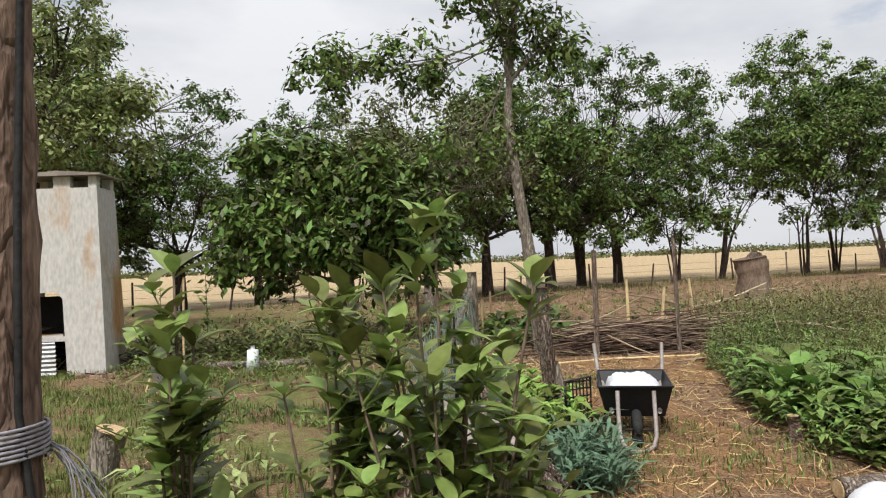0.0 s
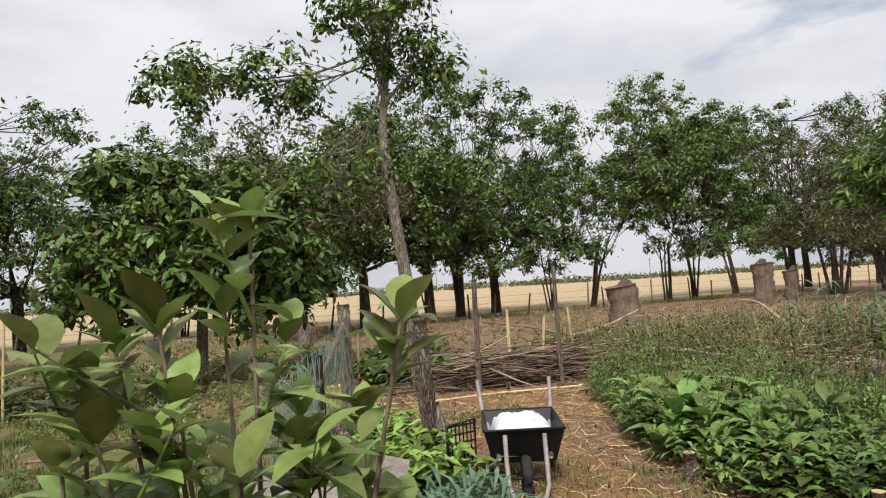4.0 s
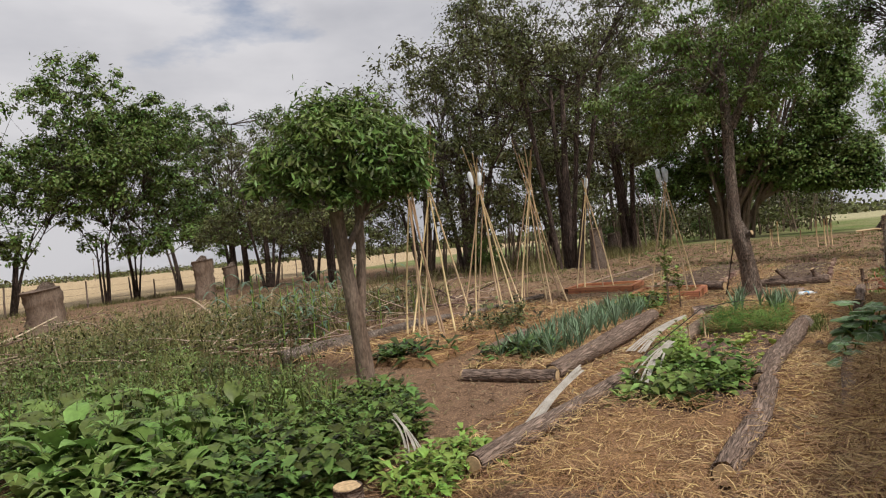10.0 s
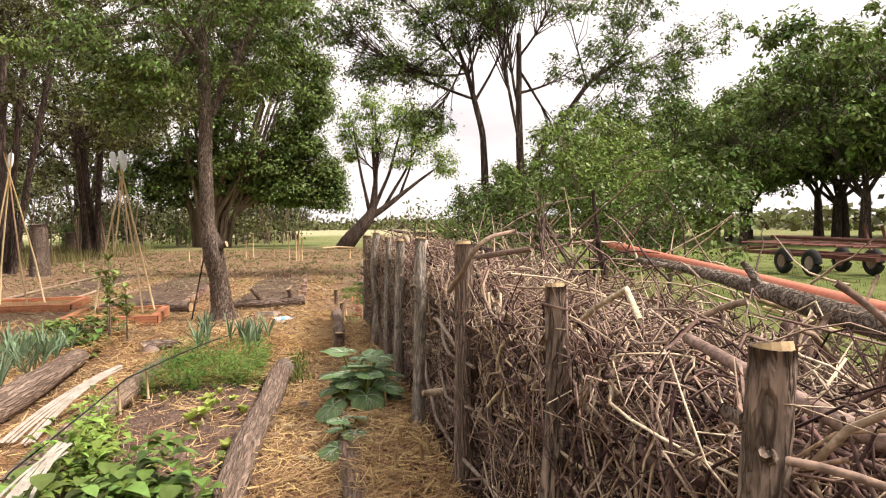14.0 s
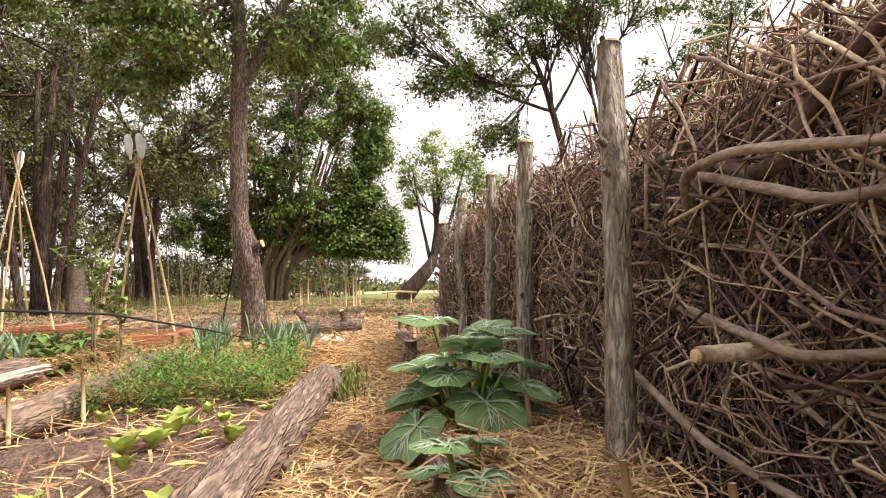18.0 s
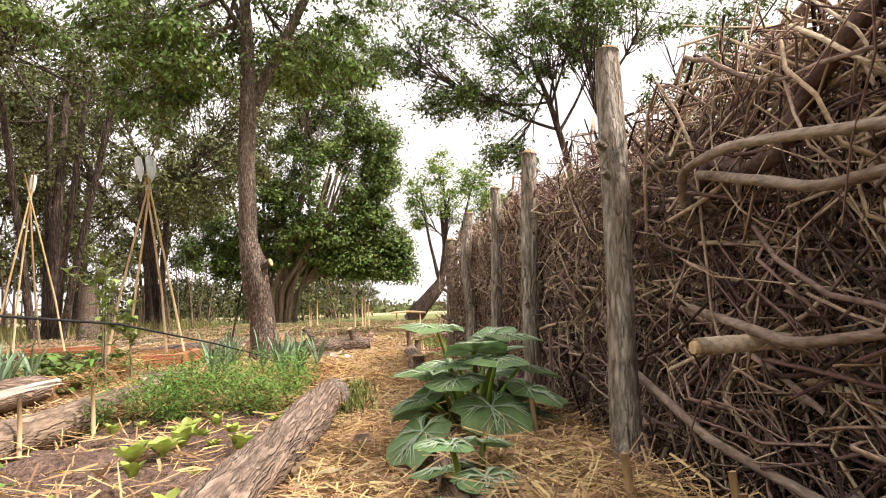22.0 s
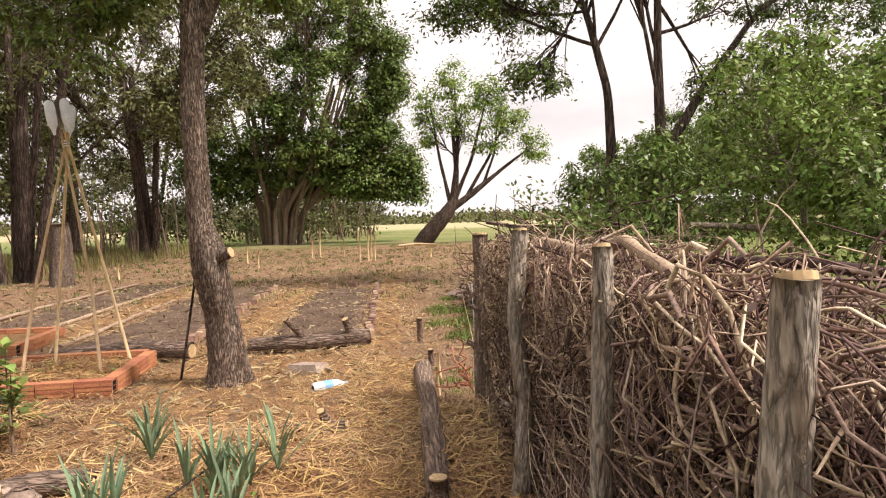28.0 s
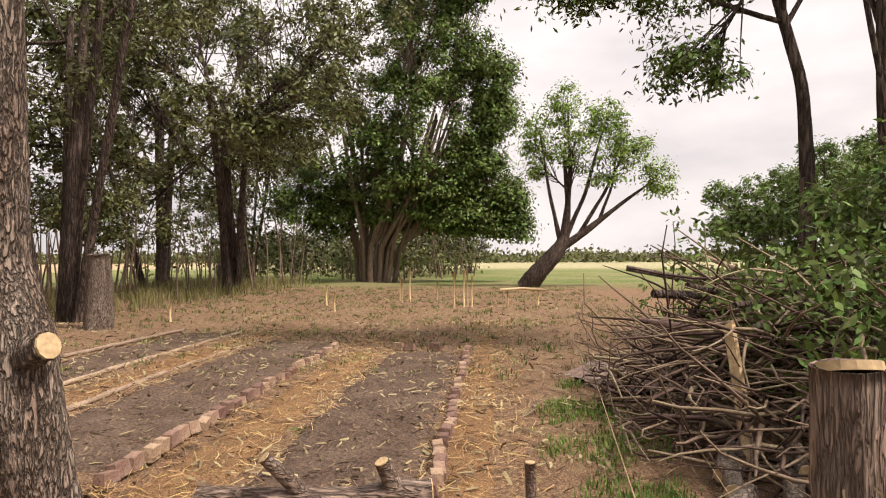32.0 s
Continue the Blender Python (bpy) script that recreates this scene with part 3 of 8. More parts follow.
tagged(piece("ground", Bag().add(np.stack([GX, GY, gz], -1).reshape(-1, 3), gq), ground_material()),
       "trodden garden earth with straw litter, turf patches and a ripe field beyond", "ground", kind="structure")

# ---- trees ----
def field_tree(at, seed, h, w, turn=0, leaf=LEAF_MID, low=0.35, lean=0.0, label="leafy field-edge tree with a pollarded dark trunk", clumps=210, r=0.24, stems=1, per=88, size=0.24):
    g = np.random.default_rng(seed)
    f = h * low * 0.75
    r = r * 0.62
    trunk = [(0, 0, -0.1, r * 1.25), (lean * 0.3, 0, f * 0.5, r), (lean * 0.6, 0.05, f, r * 0.9), (lean, 0.1, f * 1.35, r * 0.55)]
    more = [[(0.15 * k, 0.1 * k, -0.1, r * 0.7), (0.35 * k + lean * 0.4, 0.1, f * 0.7, r * 0.55), (0.6 * k + lean, 0, f * 1.4, r * 0.35)] for k in range(1, stems)]
    blobs = [(lean, 0, h * 0.57, w * 0.5, w * 0.5, h * 0.37, 9)]
    for _ in range(9):
        a = g.uniform(0, 6.28)
        blobs.append((lean + math.cos(a) * w * 0.34, math.sin(a) * w * 0.34, h * g.uniform(0.24, 0.95), w * 0.2, w * 0.2, h * 0.08, 2))
    return tree("tree", at, trunk, blobs, BARK_DARK, leaf, label, seed, size, per, clumps, 0.5, 6, 0.45, turn, "trees along the field edge", extra_trunks=more, twig=0.03)


def again(ob, at, turn=0, scale=1.0, up=1.0):
    c = copy_thing(ob, pose(*at, 0, 0, turn))
    c.scale = (scale, scale, scale * up)
    return c


ft = [field_tree((4.3, 31.0, 0), 11, 10.0, 9.0, 0, low=0.3, r=0.38), field_tree((13.0, 38.5, 0), 12, 13.2, 12.0, 40, LEAF_DARK, 0.28, r=0.42, stems=2),
      field_tree((19.0, 38.0, 0), 13, 13.2, 10.5, 0, low=0.3, lean=0.8, r=0.22, stems=2, clumps=190),
      field_tree((26.0, 38.0, 0), 14, 12.5, 9.0, 0, LEAF_MID, 0.3, -0.4, r=0.16, stems=3, clumps=170)]
again(ft[0], (0.8, 35.0, 0), 70, 0.95)
again(ft[0], (7.6, 32.5, 0), 150, 1.05)
again(ft[1], (10.3, 36.5, 0), 200, 0.9)
again(ft[2], (31.5, 41.0, 0), 100, 0.98)
again(ft[1], (38.0, 43.0, 0), 120, 1.02)
again(ft[1], (42.0, 46.0, 0), 30, 1.0)
again(ft[3], (23.0, 36.0, 0), 90, 0.92)
again(ft[1], (47.0, 44.0, 0), 250, 0.85)
again(ft[0], (53.0, 46.0, 0), 250, 1.1)
again(ft[3], (16.0, 37.0, 0), 190, 0.8)
for x, y, k, s, a in ((-6.5, 33, 0, 0.8, 20), (-9.5, 31, 1, 0.72, 140), (-12.5, 30, 0, 1.0, 220), (-16.0, 27, 1, 0.95, 320), (-4.0, 36, 3, 0.72, 10), (-20, 24, 0, 1.2, 33), (-26, 20, 1, 1.2, 200),
                      (-2.2, 34, 1, 0.72, 77)):
    again(ft[k], (x, y, 0), a, s)

# the tall tree behind the limewashed grill
tree("tree", (-9.2, 17.6, 0), [(0, 0, -0.1, 0.3), (0.1, 0, 2.5, 0.24), (0.0, 0, 5, 0.15), (0.2, 0, 7.5, 0.08)],
     [(-0.3, 0, 6.6, 3.1, 2.6, 2.6, 6), (1.6, 0, 5.4, 1.8, 1.8, 1.5, 3), (-2, 0, 4.6, 1.8, 1.8, 1.4, 2), (0.4, 0, 8.2, 2.0, 2.0, 1.2, 2)],
     BARK_DARK, LEAF_LIGHT, "tall leafy tree behind the grill", 21, 0.15, 130, 170, 0.42, 8, 0.5)
# the broad bushy fruit tree
tree("tree", (-1.3, 15.3, 0), [(0, 0, -0.1, 0.13), (0.05, 0, 1.0, 0.11), (0.1, 0, 2.2, 0.08)],
     [(0, 0, 2.6, 2.3, 1.9, 1.3, 6), (1.6, -0.2, 1.9, 1.5, 1.3, 1.1, 3), (-1.9, 0, 2.3, 1.0, 1.0, 1.4, 2), (0.9, 0, 3.7, 1.7, 1.4, 0.7, 2), (-1.6, 0, 4.1, 0.6, 0.5, 0.4, 1), (-0.4, 0, 4.0, 0.6, 0.5, 0.4, 1)],
     BARK_GREY, LEAF_MID, "broad bushy fruit tree with large drooping leaves", 22, 0.23, 75, 250, 0.36, 8, 0.42)
# a half-bare brownish tree behind it
tree("tree", (1.2, 24.0, 0), [(0, 0, -0.1, 0.2), (0, 0, 2.4, 0.16), (0.2, 0, 5.0, 0.09)],
     [(0, 0, 6.2, 3.2, 2.4, 1.7, 5), (-2, 0, 5.2, 1.6, 1.6, 1.2, 2), (2.4, 0, 5.0, 1.8, 1.6, 1.4, 2)], BARK_GREY, LEAF_OLIVE, "half-bare brownish-green tree behind the fruit tree", 23, 0.2, 45, 150, 0.42, 7)
# the slender tree beside the wheelbarrow
tree("tree", (2.42, 11.3, 0), [(0, 0, -0.1, 0.14), (-0.1, 0, 1.2, 0.115), (-0.28, 0.05, 2.8, 0.095), (-0.42, 0.1, 4.2, 0.08), (-0.3, 0.1, 5.2, 0.05), (-0.1, 0.1, 6.6, 0.03)],
     [(-0.4, 0, 6.5, 1.1, 1.0, 1.3, 5), (-0.3, 0, 8.0, 1.6, 1.2, 0.9, 4), (-1.9, 0, 5.0, 0.8, 0.7, 0.45, 2), (-3.4, 0, 4.9, 0.75, 0.7, 0.5, 2), (0.2, 0, 5.3, 0.7, 0.7, 0.6, 2), (-1.2, 0, 3.6, 1.0, 0.6, 0.35, 1)],
     BARK_GREY, LEAF_MID, "slender young tree with an airy forked crown", 24, 0.13, 90, 130, 0.28, 8, 0.42, twig=0.012)
# the pollard with feathery leaves
tree("tree", (6.82, 5.78, 0), [(0.05, 0, -0.1, 0.11), (0.02, 0, 0.6, 0.09), (-0.1, 0.02, 1.4, 0.08), (-0.16, 0.03, 2.05, 0.075)],
     [(0, 0, 2.68, 0.92, 0.92, 0.5, 7), (-0.5, 0.2, 2.35, 0.55, 0.55, 0.36, 3), (0.65, -0.3, 2.5, 0.5, 0.5, 0.4, 3), (0.3, 0.3, 3.1, 0.4, 0.4, 0.24, 1)],
     BARK_BROWN, LEAF_FERN, "pollarded tree with a sawn trunk and feathery green crown", 25, 0.095, 300, 95, 0.18, 7, 0.28, twig=0.01,
     extra_trunks=[[(0.07, 0.02, 0.85, 0.05), (0.16, 0, 1.5, 0.055), (0.2, 0, 2.15, 0.045), (0.2, 0, 2.5, 0.03)]])
# the rough-barked tree in the garden
garden_tree = tree("tree", (15.85, 3.06, 0), [(0.05, -0.11, -0.1, 0.25), (0.03, -0.1, 0.22, 0.18), (0.0, -0.06, 0.7, 0.145), (-0.05, 0.0, 1.05, 0.165), (-0.05, 0.03, 1.3, 0.16), (-0.03, 0.1, 1.55, 0.118), (-0.03, 0.13, 2.6, 0.11), (0.02, 0.1, 3.5, 0.105), (0.05, 0.12, 4.4, 0.08), (0.1, 0.2, 5.4, 0.05)],
     [(-0.4, 0.2, 5.6, 2.2, 1.9, 1.1, 6), (-0.8, 1.3, 4.6, 1.3, 1.0, 0.7, 3), (-0.2, -1.0, 4.9, 1.0, 0.7, 0.6, 2), (0.3, 0.8, 4.0, 1.0, 0.8, 0.45, 2), (-0.7, 0.8, 3.8, 0.9, 0.8, 0.4, 2), (0.3, -0.9, 3.95, 0.9, 0.7, 0.4, 2), (0.9, 1.7, 3.6, 0.9, 0.7, 0.45, 2), (1.0, 0.0, 4.3, 1.0, 1.0, 0.4, 2), (-0.2, 2.2, 4.2, 0.8, 0.7, 0.5, 1)],
     BARK_RED, LEAF_FERN, "rough-barked garden tree with a sawn knot", 26, 0.08, 170, 190, 0.3, 12, 0.42, twig=0.012, sides=30, limb_from=0.84, fine_bark=True, flat=0.5, droop=0.8, lump=0.15,
     extra_trunks=[[(0.02, 0.02, 3.4, 0.075), (0.0, -0.3, 4.1, 0.07), (-0.05, -0.75, 5.0, 0.055), (0, -1.0, 5.9, 0.03)]])

# the tall dark grove ahead on the far side of the beds
def grove_tree(at, seed, h, w, turn=0, leaf=LEAF_OLIVE, low=2.6, stems=3, r=0.34, clumps=210, per=95, size=0.23):
    g = np.random.default_rng(seed)
    trunks = []
    for k in range(stems):
        a = g.uniform(0, 6.28)
        d = 0.25 + 0.28 * k
        trunks.append([(math.cos(a) * d * 0.5, math.sin(a) * d * 0.5, -0.1, r * (1.3 if k == 0 else 0.6)), (math.cos(a) * d, math.sin(a) * d, low, r * (0.85 if k == 0 else 0.45)),
                       (math.cos(a) * d * 2.2, math.sin(a) * d * 2.2, h * 0.55, r * 0.4)])
    blobs = [(0, 0, h * 0.64, w * 0.46, w * 0.46, h * 0.34, 8)]
    for _ in range(9):
        a = g.uniform(0, 6.28)
        blobs.append((math.cos(a) * w * 0.38, math.sin(a) * w * 0.38, h * g.uniform(0.17, 0.85), w * 0.2, w * 0.2, h * 0.08, 2))
    return tree("tree", at, trunks[0], blobs, BARK_DARK, leaf, "tall dark multi-stemmed grove tree with dense foliage", seed, size, per, clumps, 0.62, 10, 0.42, turn,
                "grove ahead of the beds", extra_trunks=trunks[1:], twig=0.035, hollow=0.5)


gr = [grove_tree((29.7, 12.2, 0), 31, 15.0, 10.5, 0, LEAF_OLIVE, 2.6, 5, 0.23, clumps=250, per=170, size=0.16), grove_tree((44.0, 13.4, 0), 32, 17.0, 14.0, 30, LEAF_OLIVE, 3.0, clumps=400, per=95)]
# the spreading fig whose low boughs arch over the way
fg = np.random.default_rng(33)
stems = []
for k in range(20):
    y0, x0 = fg.uniform(-1.9, 1.9), fg.uniform(-0.9, 0.9)
    y1 = y0 * 2.6 - fg.uniform(0, 2.4)
    stems.append([(x0, y0, -0.1, fg.uniform(0.12, 0.27)), (x0 * 1.1, y0 * 1.25 - 0.1, 2.4, fg.uniform(0.1, 0.19)), (x0 * 2, y1, 6.5, 0.14), (x0 * 3, y1 * 1.5, 11.0, 0.07)])
for y2, z2 in ((-9.2, 4.6), (-8.2, 6.6), (-6.8, 4.9)):
    stems.append([(0.2, -0.6, 0.6, 0.26), (0.1, -2.0, 2.8, 0.2), (-0.3, y2 * 0.55, z2 * 0.92, 0.14), (-0.8, y2, z2, 0.05)])
tree("tree", (58.0, 9.3, 0), stems[0],
     [(0, -3.8, 10.0, 4.2, 5.0, 4.2, 9), (0, -3.4, 14.6, 3.6, 4.8, 2.6, 6), (0, -6.8, 7.0, 2.6, 2.0, 1.5, 4), (0, -8.0, 12.5, 1.6, 1.2, 2.2, 3), (0, -8.8, 5.3, 1.6, 1.0, 1.2, 3), (-0.5, -9.4, 3.6, 0.7, 0.5, 0.8, 1), (0, 3.2, 9.5, 3.6, 4.0, 4.2, 6),
      (0, -7.6, 10.6, 2.0, 1.2, 1.6, 2), (0, -1.5, 6.0, 3.0, 4.2, 1.0, 4), (0, -4.4, 5.6, 2.4, 2.4, 0.7, 3), (0, 5.0, 5.0, 2.0, 2.0, 1.4, 2), (0, -3.6, 18.0, 2.6, 3.6, 1.8, 4), (0, -4.6, 20.0, 3.4, 4.2, 2.4, 5), (0, -5.5, 4.2, 2.4, 2.2, 1.0, 4), (0, -7.6, 3.8, 1.4, 1.2, 0.9, 3), (0.5, -2.0, 4.4, 2.4, 2.6, 0.8, 3), (1.5, 2.5, 4.2, 2.5, 2.5, 1.0, 3)],
     BARK_BROWN, LEAF_MID, "huge spreading fig with many stems and low arching boughs", 33, 0.25, 200, 820, 0.78, 16, 0.5, group="grove ahead of the beds", extra_trunks=stems[1:], twig=0.04, hollow=0.55)
gr.append(grove_tree((33.0, 19.0, 0), 36, 15.4, 11.0, 130, LEAF_OLIVE, 2.6, 5, 0.25, clumps=190, per=90, size=0.24))
again(gr[2], (38.0, 25.0, 0), 200, 0.9)
again(gr[2], (50.0, 20.0, 0), 240, 1.2)
again(gr[2], (26.5, 23.0, 0), 70, 0.62)
again(gr[2], (30.0, 31.0, 0), 160, 0.7)
again(gr[2], (66.0, 21.0, 0), 100, 1.0)
again(gr[2], (76.0, 6.5, 0), 45, 0.5)
again(gr[2], (84.0, 4.0, 0), 15, 0.5)
again(gr[2], (92.0, 8.0, 0), 305, 0.75)
again(gr[2], (72.0, 10.0, 0), 200, 0.7)
again(gr[2], (36.0, 33.0, 0), 12, 0.75)
# the leaning tree at the end of the path
ln = np.random.default_rng(41)
tree("tree", (50.4, -1.6, 0), [(0.3, 1.3, -0.1, 0.55), (0, 0.7, 0.7, 0.5), (-0.1, -0.4, 1.9, 0.42), (0, -0.8, 2.6, 0.3), (0, -1.0, 4.5, 0.16), (0, -0.8, 7, 0.09)],
     [(0.3, 0.6, 8.2, 1.2, 1.0, 1.6, 3), (0, -0.9, 9.8, 1.0, 1.0, 1.3, 2), (0, -3.0, 8.8, 1.2, 1.2, 1.2, 3), (0, -4.2, 7.2, 1.2, 1.2, 1.0, 3), (0, -5.6, 5.6, 1.1, 1.0, 0.9, 2), (0, -1.6, 7.2, 1.6, 1.5, 1.2, 3),
      (0, 0.8, 6.3, 0.7, 0.6, 0.6, 1), (0, -3.0, 5.6, 0.8, 1.0, 0.5, 1)],
     BARK_DARK, LEAF_BRIGHT, "leaning old trunk with a light green regrown crown", 41, 0.2, 60, 210, 0.5, 9, 0.4,
     extra_trunks=[[(-0.1, -0.6, 2.1, 0.24), (0, -2.2, 3.2, 0.17), (0, -4.0, 4.6, 0.1), (0, -5.4, 5.6, 0.05)], [(0, -0.7, 2.3, 0.15), (0, -1.9, 5.0, 0.1), (0, -2.9, 8.6, 0.05)], [(0, -0.6, 2.3, 0.14), (0, 0.0, 5.0, 0.09), (0, 0.5, 8.4, 0.04)],
                   [(0, -0.7, 2.4, 0.12), (0, -1.1, 6.0, 0.09), (0, -1.0, 10.0, 0.04)], [(0, -1.6, 2.9, 0.12), (0, -2.9, 5.0, 0.09), (0, -4.0, 7.2, 0.04)], [(0, -2.6, 3.5, 0.1), (0, -3.4, 5.6, 0.06), (0, -3.6, 8.0, 0.03)]])
# the open-crowned pair behind the brush wall
tree("tree", (24.9, -3.8, 0), [(0, 0, -0.1, 0.16), (0.0, 0, 2.5, 0.12), (0, 0.05, 4.4, 0.1), (0.1, 0.5, 6.2, 0.075), (0.2, 1.0, 7.6, 0.05)],
     [(0.5, 2.4, 6.4, 1.7, 1.6, 0.7, 4), (0, 1.0, 7.6, 1.6, 1.8, 0.7, 4), (0.2, 1.7, 4.7, 1.0, 0.9, 0.45, 2), (0.4, -0.6, 8.6, 1.8, 1.8, 0.8, 4), (0, 2.4, 8.6, 1.8, 2.0, 0.8, 4), (0, 4.4, 9.2, 1.6, 1.4, 0.8, 2), (0, 4.2, 7.5, 1.4, 1.2, 0.6, 3), (0.3, 3.2, 6.3, 1.2, 1.2, 0.5, 2)],
     BARK_DARK, LEAF_MID, "tall dark-trunked tree with a flat open crown", 42, 0.13, 80, 300, 0.34, 12, 0.35, twig=0.02)
tree("tree", (24.5, -4.9, 0), [(0, 0, -0.1, 0.17), (0.0, 0.05, 2.6, 0.13), (0, 0.1, 4.2, 0.11), (0, 0.1, 7.4, 0.07)],
     [(0, -2.4, 6.6, 1.6, 1.6, 0.7, 3), (0, -0.6, 8.6, 2.2, 2.0, 0.9, 4), (0, -1.6, 4.5, 1.2, 1.0, 0.6, 2), (0, -3.2, 4.9, 1.2, 1.0, 0.6, 2), (0, -4.2, 6.0, 1.6, 1.6, 0.7, 3), (0, 1.0, 8.4, 1.4, 1.3, 0.7, 2), (0, -3.4, 8.4, 1.8, 1.6, 0.8, 3), (0, -5.8, 7.4, 1.6, 1.4, 0.8, 2)],
     BARK_DARK, LEAF_MID, "forked dark-trunked tree with an open crown", 43, 0.13, 80, 260, 0.34, 11, 0.35, twig=0.02,
     extra_trunks=[[(0, -0.1, 3.0, 0.13), (0, -1.0, 4.4, 0.1), (0, -2.2, 6.0, 0.06), (0, -3.6, 7.0, 0.03)]])
# orchard row beyond the lawn
orch = [field_tree((47.0, -22.5, 0), 51, 9.5, 8.0, 0, LEAF_FERN, 0.25, label="dark spreading shade tree on the lawn", r=0.34, clumps=170, per=80, size=0.27)]
for x, y, s, a in ((45, -26.5, 1.05, 50), (52, -30, 1.3, 110), (58, -36, 1.4, 200), (54, -42, 1.9, 300), (63, -47, 1.9, 15), (49, -37, 1.5, 75), (66, -38, 1.4, 135), (73, -34, 1.3, 260), (60, -27, 1.1, 22), (70, -26, 1.1, 340),
                   (43, -34, 1.6, 66), (39, -41, 1.9, 190), (47, -49, 2.0, 280), (34, -47, 2.0, 10), (28, -43, 2.0, 50), (57, -53, 2.0, 200), (81, -30, 1.2, 170), (88, -41, 1.4, 250), (22, -45, 1.9, 40), (78, -22, 1.0, 120), (15, -47, 1.9, 330)):
    again(orch[0], (x, y, 0), a, s)


# leafy bushes behind the brush wall
LEAF_LIME = leaf_material("leaf_lime", (0.12, 0.18, 0.035), (0.19, 0.25, 0.06))


def bush(at, seed, w, h, leaf, label, turn=0, clumps=95, size=0.13, per=60):
    return tree("bush", at, [(0, 0, -0.05, 0.06), (0.05, 0, h * 0.3, 0.05), (0.1, 0.05, h * 0.6, 0.03)],
                [(0, 0, h * 0.55, w * 0.5, w * 0.5, h * 0.42, 5), (w * 0.25, 0, h * 0.7, w * 0.25, w * 0.25, h * 0.25, 2), (-w * 0.25, 0.1, h * 0.4, w * 0.25, w * 0.25, h * 0.25, 2)],
                BARK_GREY, leaf, label, seed, size, per, clumps, 0.28, 6, 0.5, turn, category="bush", twig=0.012)


bu = bush((19.6, -5.2, 0), 61, 3.8, 4.6, LEAF_LIME, "tall airy light green bush behind the brush wall", clumps=150, size=0.11, per=70)
bd = bush((22.5, -4.2, 0), 62, 3.6, 3.2, LEAF_FERN, "dense green bush behind the brush heap", clumps=130, size=0.11, per=70)
again(bd, (27.0, -4.8, 0), 80, 1.0)
again(bu, (23.0, -7.0, 0), 160, 0.95)
again(bd, (16.5, -5.4, 0), 200, 0.9)
again(bd, (32.0, 17.5, 0), 40, 0.6)
for x, y, s in ((52, 17, 0.6), (70, 10, 0.7), (66, 13, 0.6), (80, 9, 0.8), (-5, 34, 0.7)):
    again(bd, (x, y, 0), x * 7, s)

# distant tree lines on the plain
g = np.random.default_rng(77)
for name, count, place in (("south", 200, lambda: (g.uniform(-40, 160), g.uniform(-90, -75))), ("north", 420, lambda: (g.uniform(-220, 420), g.uniform(330, 420))), ("east", 520, lambda: (g.uniform(210, 260), g.uniform(-190, 190)))):
    bagd = Bag()
    for _ in range(count):
        x, y = place()
        h, w = g.uniform(1.5, 4.5), g.uniform(6, 16)
        pts = np.array([x, y, h * 0.5]) + g.normal(size=(40, 3)) * np.array([w * 0.35, w * 0.35, h * 0.25])
        pts[:, 2] = np.clip(pts[:, 2], 0.3, None)
        leaves(pts, 1.3, g, 0.7, bag=bagd)
    tagged(piece("tree_line", bagd, LEAF_OLIVE, smooth=False), "hazy line of far trees on the plain", "trees", kind="stuff")

# thin suckers and saplings under the grove
g = np.random.default_rng(88)
suck = Bag()
for _ in range(300):
    x = g.uniform(34, 100)
    y = g.uniform(3.0, 24) if x > 62 else g.uniform(13, 30)
    h = g.uniform(2.0, 5.5)
    tube(stick_line((x, y, 0), (g.normal(0, 0.12), g.normal(0, 0.12), 1), h, g, 0.05, 5), np.linspace(0.055, 0.02, 5) * g.uniform(0.5, 1.3), 5, suck)
tagged(piece("sapling_thicket", suck, BARK_BROWN), "thicket of thin bare suckers under the grove", "saplings", kind="stuff")
under = Bag()
for _ in range(520):
    x = g.uniform(60, 110)
    y = g.uniform(4.0, 28) if x > 64 else g.uniform(12, 28)
    pts = np.array([x, y, g.uniform(0.8, 3.6)]) + g.normal(size=(40, 3)) * np.array([1.1, 1.1, 0.55])
    pts[:, 2] = np.clip(pts[:, 2], 0.1, None)
    leaves(pts, 0.36, g, 0.5, bag=under)
tagged(piece("undergrowth", under, LEAF_OLIVE, smooth=False), "dusky undergrowth below the grove", "undergrowth", kind="stuff")

# ---- brush wall: posts and stacked branches ----
WALL_Y, WALL_X0, WALL_X1 = 0.66, 3.2, 14.5
brush = thing("brush_wall", (0, 0, 0), "long wall of stacked grey-brown branches held by rough posts", "brush wall")


def wall_top(x):
    return np.interp(x, (3.2, 4.2, 5.0, 7.0, 9.0, 12.0, 15.9), (0.6, 0.95, 1.08, 1.14, 1.17, 1.26, 1.28))


def wall_back(y):
    return np.interp(y, (-1.7, -1.0, -0.2, 1.0), (0.5, 0.7, 1.0, 1.0))


def arc_line(start, heading, length, g, curve, kink=0.06, n=7):
    """A stick that bows one way with small kinks."""
    d = np.array(heading, float)
    d /= np.linalg.norm(d)
    c = g.normal(0, curve, 3) * np.array([0.4, 0.7, 1.0])
    p = [np.array(start, float)]
    for _ in range(n - 1):
        d = d + c / (n - 1) + g.normal(0, kink, 3)
        d /= np.linalg.norm(d)
        p.append(p[-1] + d * length / (n - 1))
    return np.array(p)


